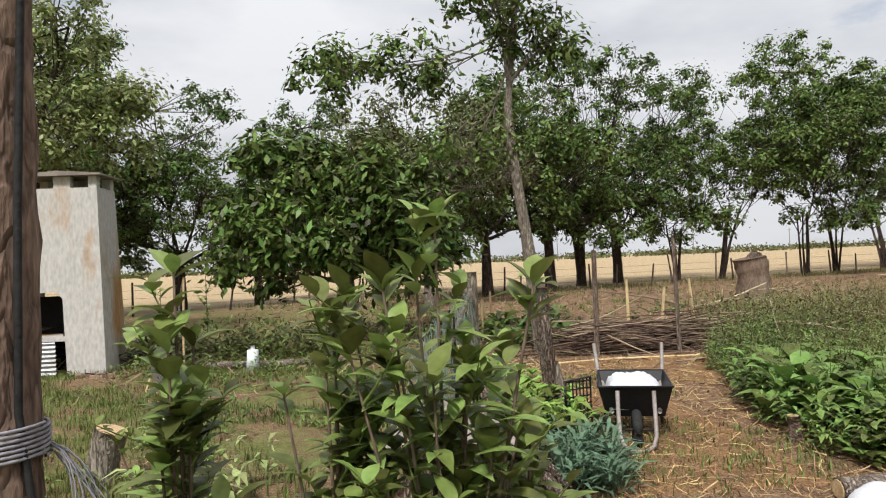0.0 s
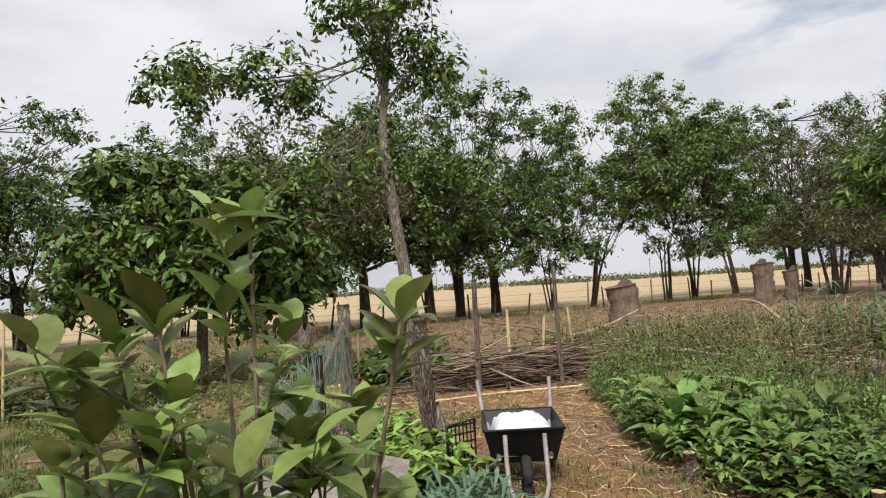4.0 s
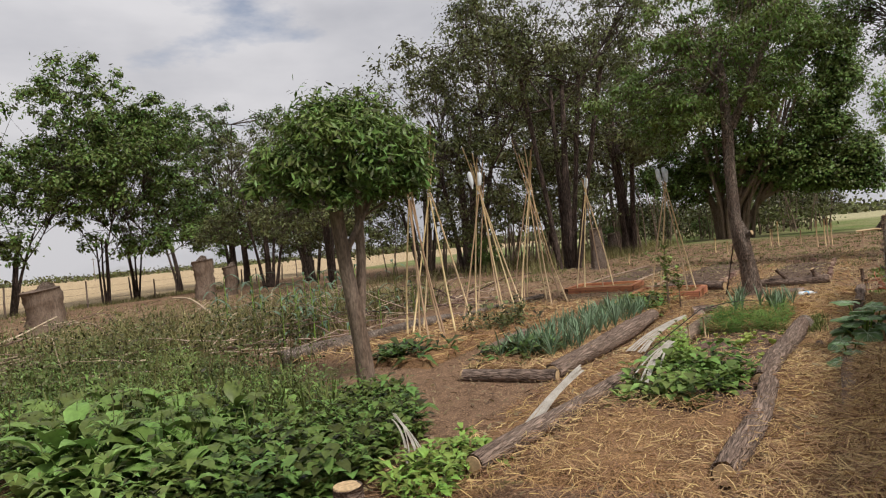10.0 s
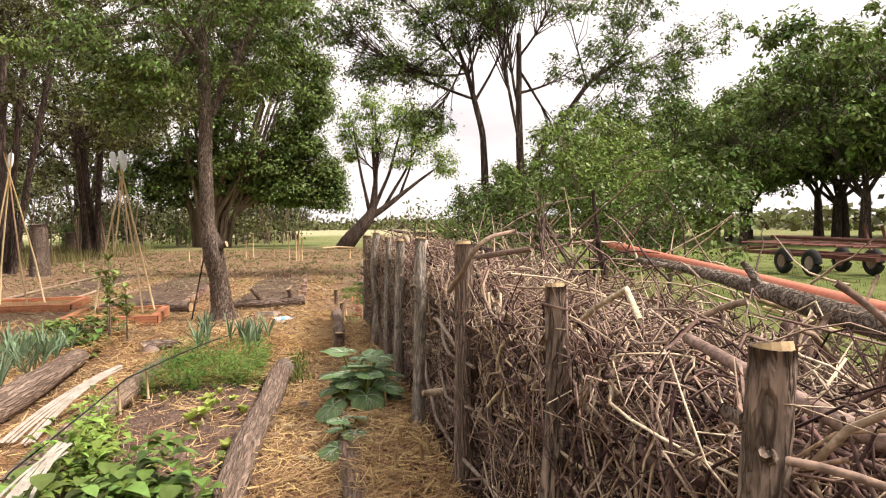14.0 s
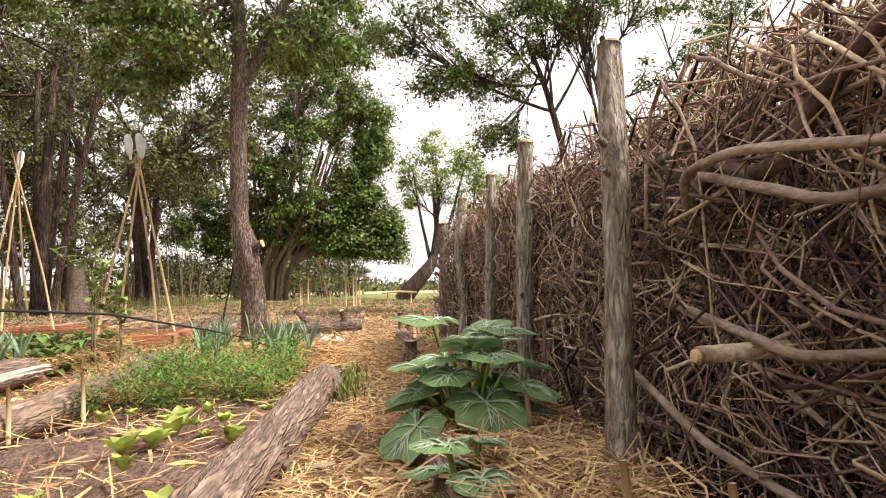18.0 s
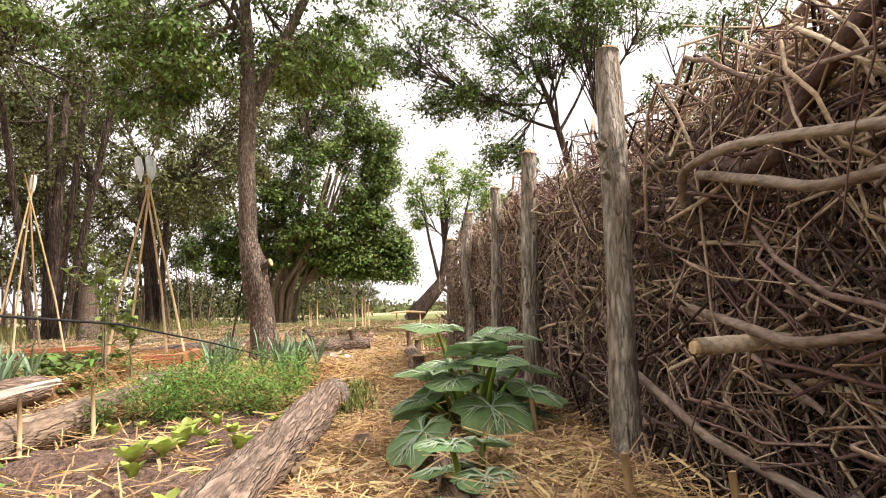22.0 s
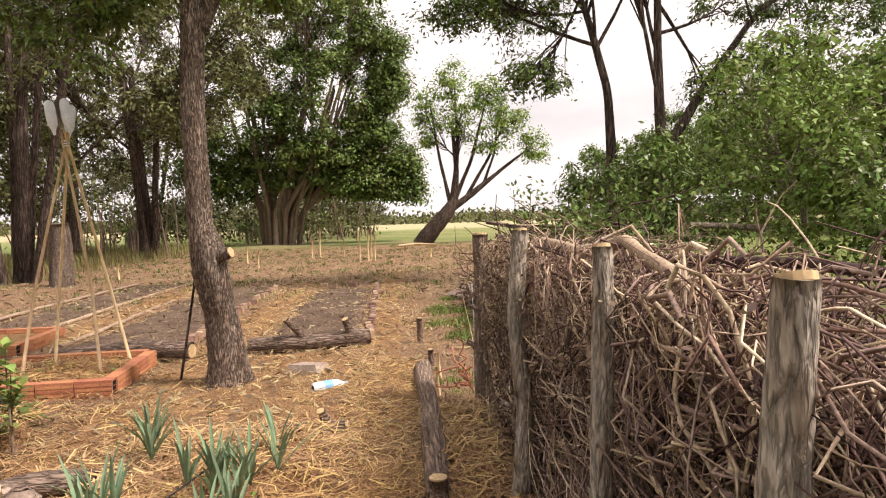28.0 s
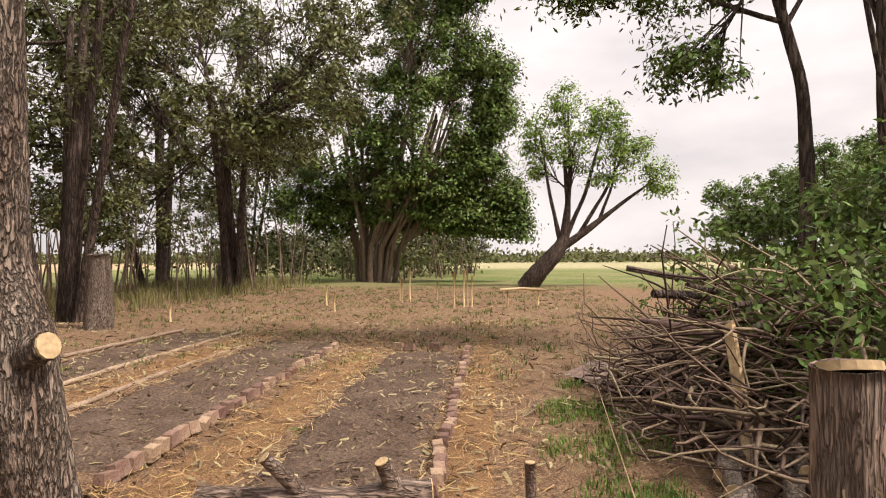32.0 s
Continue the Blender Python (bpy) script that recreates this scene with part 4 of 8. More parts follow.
def settle(line, g, over, reach):
    """Keeps a stick inside the stack: it turns back at the face and at the top, unevenly."""
    face = WALL_Y + g.uniform(-0.1, reach)
    line[:, 1] = np.minimum(line[:, 1], 2 * face - line[:, 1])
    line[:, 1] = np.maximum(line[:, 1], -1.7)
    top = (wall_top(line[:, 0]) + over + 0.05 * np.sin(line[:, 0] * 5.3) + 0.035 * np.sin(line[:, 0] * 11.0 + 1.0)) * wall_back(line[:, 1]) + abs(g.normal(0, 0.07))
    line[:, 2] = np.abs(np.minimum(line[:, 2], 2 * top - line[:, 2]) - 0.012) + 0.012
    line[:, 0] = np.clip(line[:, 0], WALL_X0 - 0.3, WALL_X1 + 0.12)
    return line


def scatter_sticks(count, g, rmin, rmax, lmin, lmax, ylo, yhi, sides, bag=None, parts=None, zlo=0.0, over=0.06, bend=0.6, steep=0.2, xlo=WALL_X0, xhi=WALL_X1, kink=0.06, n=7, wild=0.0, forks=0, reach=0.03):
    """Sticks of the stack: most lie along it, a share (wild) points any way; forks are side twigs."""
    for _ in range(count):
        x = g.uniform(xlo, xhi)
        L = g.uniform(lmin, lmax)
        if x > 12.0 and rmax > 0.0072 and g.uniform() < 0.6:
            continue
        y = g.uniform(ylo, yhi)
        z = g.uniform(zlo, 1.0) ** 0.9 * (wall_top(x) + over) * wall_back(y)
        head = (g.choice((-1, 1), p=(0.35, 0.65)), g.normal(0, 0.22), g.normal(-0.08, steep))
        if g.uniform() < wild * (0.35 if 7.2 < x < 9.8 else 1.0):
            head = (g.normal(0, 0.7), g.normal(0, 0.6), g.normal(0, 0.8))
        line = arc_line((x, y, z), head, L, g, bend, kink, n)
        line -= line.mean(0) - line[0]
        line = settle(line, g, over, reach)
        r = rmin + (rmax - rmin) * g.uniform(0, 1) ** 1.7
        b = tube(line, np.linspace(r, r * g.uniform(0.3, 0.8), len(line)), sides, bag, caps=sides > 4)
        for _ in range(g.integers(0, forks + 1)):
            k = g.integers(1, len(line) - 1)
            d = line[k + 1] - line[k]
            d = d / (np.linalg.norm(d) + 1e-9) + g.normal(0, 0.6, 3)
            tw = settle(arc_line(line[k], d, L * g.uniform(0.15, 0.4), g, bend, kink * 1.5, 5), g, over + 0.05, reach + 0.04)
            tw[0] = line[k]
            tube(tw, np.linspace(r * 0.6, r * 0.25, 5), min(sides, 4), b)
        if parts:
            piece("branch", b, parts, brush)


g = np.random.default_rng(5)
core, thin, red, mid = Bag(), Bag(), Bag(), Bag()
# core sticks added behind the face to block light and darken the gaps
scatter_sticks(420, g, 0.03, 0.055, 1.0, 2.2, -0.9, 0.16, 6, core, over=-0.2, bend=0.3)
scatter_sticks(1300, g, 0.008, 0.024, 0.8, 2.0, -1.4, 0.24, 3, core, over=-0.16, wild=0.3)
scatter_sticks(2600, g, 0.0026, 0.0075, 0.5, 1.6, 0.2, WALL_Y, 3, red, bend=1.1, steep=0.35, kink=0.19, wild=0.4, n=8)
scatter_sticks(1500, g, 0.0028, 0.0072, 0.5, 1.4, 0.25, WALL_Y, 3, thin, bend=1.2, steep=0.4, kink=0.2, wild=0.45, forks=2, n=9)
scatter_sticks(1300, g, 0.0028, 0.007, 0.4, 1.0, 0.25, WALL_Y, 3, thin, bend=1.4, steep=0.7, kink=0.18, zlo=0.5, over=0.08, wild=0.5)
scatter_sticks(1700, g, 0.0028, 0.008, 0.5, 1.4, -1.6, 0.5, 3, thin, zlo=0.75, over=0.08, bend=1.0, steep=0.4, kink=0.15, wild=0.35, forks=1)
scatter_sticks(420, g, 0.004, 0.011, 0.7, 1.8, 0.15, WALL_Y, 5, mid, bend=1.1, steep=0.28, kink=0.15, wild=0.25, forks=2, n=10)
scatter_sticks(420, g, 0.003, 0.008, 0.35, 0.9, -1.4, 0.55, 3, thin, zlo=0.95, over=0.12, bend=0.9, steep=0.6, kink=0.2, wild=0.6)
scatter_sticks(1500, g, 0.0018, 0.004, 0.25, 0.8, 0.1, WALL_Y + 0.03, 3, red, zlo=0.3, over=0.06, bend=1.6, steep=0.7, kink=0.25, xlo=10.8, n=5, wild=0.5)
scatter_sticks(1200, g, 0.0018, 0.004, 0.3, 0.8, 0.2, WALL_Y + 0.03, 3, red, zlo=0.0, over=0.04, bend=1.4, steep=0.5, kink=0.22, xlo=3.6, xhi=10.8, n=5, wild=0.5)
scatter_sticks(900, g, 0.0028, 0.006, 0.7, 1.8, 0.45, WALL_Y + 0.03, 3, thin, over=-0.4, bend=0.7, steep=0.14, kink=0.09, wild=0.12, xlo=10.4, reach=0.06)
scatter_sticks(500, g, 0.003, 0.006, 0.4, 1.2, 0.55, WALL_Y + 0.05, 3, thin, bend=1.4, steep=0.5, kink=0.16, wild=0.5, forks=1, xhi=7.4, reach=0.12)
piece("inner_branches", core, STICK_CORE_SHADE, brush, kind="stuff")
piece("twigs", thin, STICK, brush, kind="stuff")
piece("red_twigs", red, STICK_RED, brush, kind="stuff")
piece("thin_branches", mid, STICK, brush, kind="stuff")
scatter_sticks(90, g, 0.006, 0.014, 0.8, 2.0, 0.42, WALL_Y, 7, parts=STICK, bend=1.1, n=13, kink=0.14, wild=0.15, forks=3)
scatter_sticks(90, g, 0.004, 0.01, 0.4, 1.2, 0.5, WALL_Y + 0.02, 6, parts=STICK_PALE, over=0.08, bend=1.5, steep=0.5, n=12, kink=0.12, wild=0.55, forks=2)
scatter_sticks(16, g, 0.016, 0.028, 1.2, 2.4, 0.1, WALL_Y - 0.06, 9, parts=STICK, bend=0.7, xhi=9.5, n=12, kink=0.08)
scatter_sticks(50, g, 0.008, 0.02, 0.6, 1.6, -1.2, 0.2, 6, parts=STICK_PALE, zlo=0.9, over=0.06, bend=0.8, kink=0.1, wild=0.3, forks=1)

# x, y, height, girth, lean of the foot in x and y, bark
POSTS = ((4.18, 0.62, 1.36, 0.045, 0.02, 0.0, 0), (5.2, 0.65, 1.35, 0.042, 0.03, 0.0, 0), (6.28, 0.65, 1.36, 0.038, -0.02, 0.01, 0), (7.74, 0.64, 1.46, 0.052, 0.01, 0.02, 2), (9.05, 0.67, 1.46, 0.043, -0.17, 0.06, 1),
         (10.36, 0.66, 1.42, 0.043, 0.01, 0.02, 1), (11.45, 0.66, 1.43, 0.037, -0.05, 0.03, 1), (12.88, 0.66, 1.46, 0.045, -0.14, 0.07, 1), (14.6, 0.66, 1.4, 0.064, 0.02, 0.0, 2))
for k, (x, y, z, r, lx, ly, bark) in enumerate(POSTS):
    g2 = np.random.default_rng(100 + k)
    post = thing("fence_post", (x, y, 0), ("rough brown fence post with a pale sawn top", "lichen-grey fence post with a pale sawn top", "thick reddish bark fence post with a pale sawn top")[bark], "post", "posts of the brush wall")
    bow = g2.normal(0, 0.014, (2, 2))
    line = [(lx, ly, -0.05), (lx * 0.66 + bow[0, 0], ly * 0.66 + bow[0, 1], z * 0.33), (lx * 0.3 + bow[1, 0], ly * 0.3 + bow[1, 1], z * 0.68), (0, 0, z)]
    shaft = piece("shaft", rough_tube(line, (r * 1.1, r * 1.02, r, r * 0.95), 22, 0.2, 30 + k, step=0.028), (POST_WOOD, POST_PALE, POST_RED)[bark], post)
    piece("sawn_top", tube([(0, 0, z - 0.01), (0.004, 0, z + 0.006)], (r * 0.84, r * 0.82), 14, caps=True), CUT_WOOD, post, "pale sawn end grain", smooth=False)
    for q in range(g2.integers(1, 4)):
        f, a = g2.uniform(0.3, 0.9), g2.uniform(0.4, 2.7)
        p0 = np.array([lx * (1 - f), ly * (1 - f), z * f])
        d = np.array([math.cos(a), math.sin(a), 0.5])
        piece("branch_stub", rough_tube([p0 + d * r * 0.6, p0 + d * r * 1.3, p0 + d * r * (1.5 + g2.uniform(0, 0.6))], (r * 0.42, r * 0.3, r * 0.26), 8, 0.12, q, step=0.015), (POST_WOOD, POST_PALE, POST_RED)[bark], shaft)

# ---- beds, paths, straw ----
STRAW_BED = material("straw_mulch", (0.31, 0.18, 0.085), 0.95, 0.65, 3.0, 70.0, 1.0, (0.21, 0.12, 0.062), 0.03)
SOIL = material("bed_soil", (0.115, 0.072, 0.054), 0.98, 0.45, 6.0, 45.0, 1.0, (0.175, 0.115, 0.09), 0.04)
SOIL_BARE = material("bare_bed_soil", (0.095, 0.062, 0.044), 0.98, 0.45, 2.0, 30.0, 1.0, (0.145, 0.1, 0.072), 0.04)


def mound(name, x0, x1, y0, y1, h, mat, label, category, seed, step=0.09, skew=0.0, rough=0.02, kind="structure"):
    """A low bed or mulched strip with a rounded edge and an uneven top; skew slides y along x."""
    nx, ny = max(4, int((x1 - x0) / step)), max(4, int((y1 - y0) / step))
    x, y = np.meshgrid(np.linspace(x0, x1, nx), np.linspace(y0, y1, ny), indexing="ij")
    g = np.random.default_rng(seed)
    e = np.minimum(np.minimum(x - x0, x1 - x), np.minimum(y - y0, y1 - y))
    bump = sum(np.sin(x * g.uniform(2, 9) + g.uniform(0, 6)) * np.sin(y * g.uniform(2, 9) + g.uniform(0, 6)) for _ in range(4)) * rough * 0.4
    z = ground_height(x, y) + (h + bump + g.normal(0, rough * 0.25, x.shape)) * np.clip(e / 0.12, 0, 1) ** 0.6 - 0.03 * (e < 0.001)
    jig = (e < 0.05) * g.normal(0, 0.035, x.shape)
    v = np.stack([x + jig, y + skew * (x - x0) + jig, z], -1).reshape(-1, 3)
    i, j = np.meshgrid(np.arange(nx - 1), np.arange(ny - 1), indexing="ij")
    q = np.stack([i * ny + j, (i + 1) * ny + j, (i + 1) * ny + j + 1, i * ny + j + 1], -1).reshape(-1, 4)
    return tagged(piece(name, Bag().add(v, q), mat), label, category, kind=kind)


mound("path", 4.6, 27.0, 1.22, 1.72, 0.02, STRAW_BED, "garden path covered with golden straw", "path", 1)
mound("path", 4.4, 15.2, 3.2, 3.95, 0.012, STRAW_BED, "earth path strewn with thin straw", "path", 2, rough=0.015)
mound("garden_bed", 3.9, 10.2, 0.72, 1.16, 0.13, STRAW_BED, "straw-mulched bed along the brush wall", "bed", 3)
mound("garden_bed", 10.2, 14.4, 0.68, 1.1, 0.05, STRAW_BED, "thin straw strip along the brush wall", "bed", 4)
mound("garden_bed", 5.0, 6.6, 1.85, 3.15, 0.10, STRAW_BED, "bed end covered with thick straw", "bed", 5, rough=0.05)
mound("garden_bed", 6.6, 11.1, 1.85, 3.0, 0.07, SOIL, "dark moist bed with young vegetables", "bed", 6, rough=0.05)
mound("garden_bed", 11.1, 13.9, 1.85, 3.05, 0.12, STRAW_BED, "bed end mulched with straw", "bed", 7, rough=0.05)
mound("garden_bed", 7.9, 14.6, 4.05, 5.15, 0.13, STRAW_BED, "raised straw bed with rows of leeks", "bed", 8, rough=0.04)
mound("garden_bed", 8.3, 15.0, 5.9, 7.1, 0.1, STRAW_BED, "straw bed below the cane tepees", "bed", 9, rough=0.04)
mound("garden_bed", 9.5, 15.5, 7.3, 8.4, 0.07, STRAW_BED, "straw bed beside the long pale log", "bed", 10, rough=0.04)
mound("path", 13.9, 17.3, 1.72, 3.9, 0.02, STRAW_BED, "straw-strewn clearing round the rough tree", "path", 11, rough=0.03)
mound("garden_bed", 17.5, 24.9, 1.78, 3.1, 0.03, SOIL_BARE, "bare dark bed edged with bricks", "bed", 12, rough=0.03)
mound("path", 17.5, 24.9, 3.15, 3.85, 0.03, STRAW_BED, "straw path between two bare beds", "path", 13)
mound("garden_bed", 18.3, 26.0, 4.12, 5.6, 0.03, SOIL_BARE, "bare dark bed edged with bricks", "bed", 14, rough=0.03)
mound("path", 18.3, 27.3, 5.7, 6.45, 0.025, STRAW_BED, "straw path beside the outer bed", "path", 15)
mound("garden_bed", 18.5, 27.5, 6.7, 8.0, 0.03, SOIL_BARE, "bare outer bed with sparse weeds", "bed", 16, rough=0.03)
mound("path", 2.6, 5.2, 8.2, 10.4, 0.015, STRAW_BED, "orange straw path behind the wheelbarrow", "path", 17, rough=0.02)
mound("path", 1.4, 3.0, 4.2, 8.2, 0.01, STRAW_BED, "worn straw path under the wheelbarrow", "path", 18, rough=0.015)


def blades(name, count, area, seed, lmin, lmax, width, mat, label, category, z0=0.03, zr=0.03, tilt=0.25, keep=None):
    """Loose straws, grass or litter pieces lying in an area (x0, x1, y0, y1)."""
    g = np.random.default_rng(seed)
    x, y = g.uniform(area[0], area[1], count), g.uniform(area[2], area[3], count)
    if keep is not None:
        k = keep(x, y)
        x, y = x[k], y[k]
    n = len(x)
    a = g.uniform(0, 6.283, n)
    up = g.normal(0, tilt, n)
    d = np.stack([np.cos(a) * np.cos(up), np.sin(a) * np.cos(up), np.sin(up)], 1)
    L = g.uniform(lmin, lmax, (n, 1))
    c = np.stack([x, y, ground_height(x, y) + z0 + g.uniform(0, zr, n)], 1)
    side = np.stack([-np.sin(a), np.cos(a), g.normal(0, 0.5, n)], 1) * width * g.uniform(0.6, 1.4, (n, 1))
    bow = np.stack([-np.sin(a), np.cos(a), np.abs(g.normal(0, 0.4, n))], 1) * L * g.normal(0, 0.12, (n, 1))
    v = np.stack([c - d * L / 2 - side, c - d * L / 2 + side, c + bow + side, c + bow - side, c + d * L / 2 + side * 0.5, c + d * L / 2 - side * 0.5], 1).reshape(-1, 3)
    f = (np.array([[0, 1, 2, 3], [3, 2, 4, 5]])[None] + (np.arange(n) * 6)[:, None, None]).reshape(-1, 4)
    return tagged(piece(name, Bag().add(v, f), mat, smooth=False), label, category, kind="stuff")


blades("straw", 13000, (4.4, 16.5, 1.15, 1.8), 1, 0.05, 0.24, 0.0021, STRAW, "loose golden straw on the path", "straw", 0.02, 0.03)
blades("straw", 10000, (3.9, 10.2, 0.72, 1.2), 2, 0.07, 0.32, 0.0022, STRAW, "thick straw on the bed by the brush wall", "straw", 0.12, 0.05)
blades("straw", 2600, (10.2, 14.5, 0.66, 1.15), 3, 0.1, 0.3, 0.003, STRAW, "straw strewn along the brush wall", "straw", 0.05, 0.04)
blades("straw", 3000, (4.6, 6.9, 1.75, 3.3), 4, 0.05, 0.18, 0.0022, STRAW, "thick straw on a bed end", "straw", 0.09, 0.06)
blades("straw", 1500, (6.6, 11.0, 1.8, 3.1), 5, 0.08, 0.25, 0.003, STRAW, "a few straws on the dark bed", "straw", 0.06, 0.05)
blades("straw", 5000, (10.8, 14.0, 1.75, 3.1), 6, 0.08, 0.32, 0.003, STRAW, "straw on the bed end", "straw", 0.1, 0.06)
blades("straw", 3600, (4.4, 15.2, 3.15, 4.0), 7, 0.08, 0.3, 0.003, STRAW, "straw strewn on the earth path", "straw", 0.01, 0.03)
blades("straw", 6000, (7.9, 14.8, 4.0, 5.2), 8, 0.1, 0.3, 0.003, STRAW, "straw mulch round the leeks", "straw", 0.12, 0.05)
blades("straw", 4500, (8.3, 15.5, 5.8, 8.4), 9, 0.1, 0.3, 0.004, STRAW, "straw mulch below the canes", "straw", 0.08, 0.05)
blades("straw", 6500, (13.6, 18.0, 1.6, 5.5), 10, 0.06, 0.22, 0.0021, STRAW, "straw strewn in the clearing", "straw", 0.01, 0.04)
blades("straw", 2200, (17.0, 30.0, 0.9, 1.95), 11, 0.08, 0.24, 0.0026, STRAW, "straw on the far path", "straw", 0.02, 0.03)
blades("straw", 1800, (17.5, 27.0, 2.95, 4.1), 12, 0.08, 0.24, 0.0026, STRAW, "straw between the bare beds", "straw", 0.03, 0.03)
blades("straw", 1500, (18.3, 28.5, 5.4, 6.7), 13, 0.08, 0.24, 0.0026, STRAW, "straw beside the outer bed", "straw", 0.03, 0.03)
blades("straw", 5000, (1.3, 5.2, 3.9, 10.4), 14, 0.08, 0.28, 0.003, STRAW, "straw by the wheelbarrow", "straw", 0.01, 0.03)
blades("plant_litter", 13000, (16.0, 44.0, -2.5, 13.0), 15, 0.04, 0.2, 0.009, LITTER, "dry leaves and twigs on bare earth", "litter", 0.01, 0.03, 0.3)
blades("plant_litter", 5000, (14.0, 30.0, 0.0, 8.5), 16, 0.04, 0.14, 0.008, LITTER, "dry leaves and chips on bare beds", "litter", 0.03, 0.03, 0.3)
blades("plant_litter", 4000, (3.0, 16.0, 1.0, 8.5), 17, 0.03, 0.1, 0.007, LITTER, "dry leaf litter in the garden", "litter", 0.02, 0.04, 0.3)
blades("plant_litter", 6000, (-6.0, 24.0, 9.0, 32.0), 18, 0.1, 0.5, 0.012, LITTER, "dry stalks and litter behind the garden", "litter", 0.02, 0.06, 0.4)


def tufts(name, count, area, seed, h, mat, label, blades_each=7, keep=None, lean=0.5, width=0.006, spread=0.06):
    """Upright grass tufts."""
    g = np.random.default_rng(seed)
    x, y = g.uniform(area[0], area[1], count), g.uniform(area[2], area[3], count)
    if keep is not None:
        k = keep(x, y)
        x, y = x[k], y[k]
    x = np.repeat(x, blades_each) + g.normal(0, spread, len(x) * blades_each)
    y = np.repeat(y, blades_each) + g.normal(0, spread, len(y) * blades_each)
    n = len(x)
    a = g.uniform(0, 6.283, n)
    H = h * g.uniform(0.5, 1.3, n)
    out = np.abs(g.normal(0, lean, n)) * H
    b = np.stack([x, y, ground_height(x, y) - 0.01], 1)
    d = np.stack([np.cos(a), np.sin(a), np.zeros(n)], 1)
    s = np.stack([-np.sin(a), np.cos(a), np.zeros(n)], 1) * width
    m = b + d * (out * 0.35)[:, None] + np.array([0, 0, 1]) * (H * 0.6)[:, None]
    t = b + d * out[:, None] + np.array([0, 0, 1]) * H[:, None]
    v = np.stack([b - s, b + s, m + s * 0.8, m - s * 0.8, t + s * 0.1, t - s * 0.1], 1).reshape(-1, 3)
    f = (np.array([[0, 1, 2, 3], [3, 2, 4, 5]])[None] + (np.arange(n) * 6)[:, None, None]).reshape(-1, 4)
    return tagged(piece(name, Bag().add(v, f), mat, smooth=False), label, "grass", kind="stuff")


TURF = leaf_material("turf_blade", (0.11, 0.18, 0.038), (0.18, 0.25, 0.06), 0.5, 0.6)
patchy = lambda x, y: np.sin(x * 1.7 + 2 * np.sin(y * 0.9)) + np.sin(y * 2.1 + 1.3 * x) > -0.3
tufts("grass", 5200, (-7.0, 1.2, 3.0, 14.0), 1, 0.1, GRASS, "short green turf in the yard", keep=patchy)
tufts("grass", 700, (1.2, 3.2, 4.0, 10.0), 2, 0.08, GRASS, "grass tufts by the worn path", keep=patchy)
tufts("grass", 1500, (17.0, 22.5, -0.4, 1.1), 3, 0.07, TURF, "green grass patch by the brush heap", keep=lambda x, y: ((x - 19.6) / 2.4) ** 2 + ((y - 0.35 + 0.12 * np.sin(x * 3)) / 0.5) ** 2 + 0.5 * np.sin(x * 5.1 + 2 * y) + 0.4 * np.sin(y * 13 + x * 2) < 0.55)
tufts("grass", 110, (14.8, 17.6, 0.4, 1.0), 4, 0.06, TURF, "grass beside the far path", keep=patchy)
tufts("grass", 3400, (6.0, 34.0, -18.0, -3.0), 5, 0.09, GRASS, "mown lawn beyond the brush wall", keep=patchy)
tufts("grass", 1100, (-4.0, 24.0, 11.0, 31.0), 6, 0.16, GRASS, "rough grass behind the garden", keep=patchy, width=0.01)
tufts("grass", 2400, (22.0, 50.0, -3.0, 14.0), 7, 0.09, GRASS, "sparse grass under the grove", keep=patchy, width=0.01)
tufts("grass", 130, (10.9, 12.3, 1.62, 1.76), 8, 0.12, GRASS, "grass beside the bed log")
tufts("dry_grass", 2600, (-10.0, 36.0, 30.0, 41.0), 9, 0.24, WEED, "short dry grass along the field fence", 7, keep=lambda x, y: np.abs(y - 30.8 - 0.24 * x) < 1.3, width=0.012, spread=0.2)
tufts("dry_grass", 900, (27.0, 56.0, 12.0, 22.0), 10, 0.5, WEED, "dry weeds under the grove", 7, width=0.012, spread=0.2)


# ---- logs round the beds ----
def log(points, radii, label, seed, mat=LOG, stubs=(), ends=True, lump=0.26):
    p = np.array(points, float)
    top = thing("log", tuple(p[0]), label, "log", "logs edging the beds")
    q = p - p[0]
    piece("trunk", rough_tube(q, radii, 14, lump, seed), mat, top)
    if ends:
        for k, s in ((0, 1), (-1, -2)):
            d = (q[k] - q[s]) / np.linalg.norm(q[k] - q[s])
            r = np.broadcast_to(radii, len(q))[k] * 0.92
            piece("sawn_end", tube([q[k] - d * 0.01, q[k] + d * 0.008], (r, r * 0.97), 12, caps=True), CUT_WOOD, top, "pale sawn end", smooth=False)
    for s in stubs:
        a, b, r = np.array(s[0]) - p[0], np.array(s[1]) - p[0], s[2]
        piece("branch_stub", rough_tube([a, (a + b) / 2, b], (r * 1.2, r, r * 0.9), 9, 0.1, seed, step=0.03), mat, top)
        piece("sawn_end", tube([b, b + (b - a) / np.linalg.norm(b - a) * 0.008], (r * 0.86, r * 0.84), 9, caps=True), CUT_WOOD, top, "pale sawn end", smooth=False)
    return top


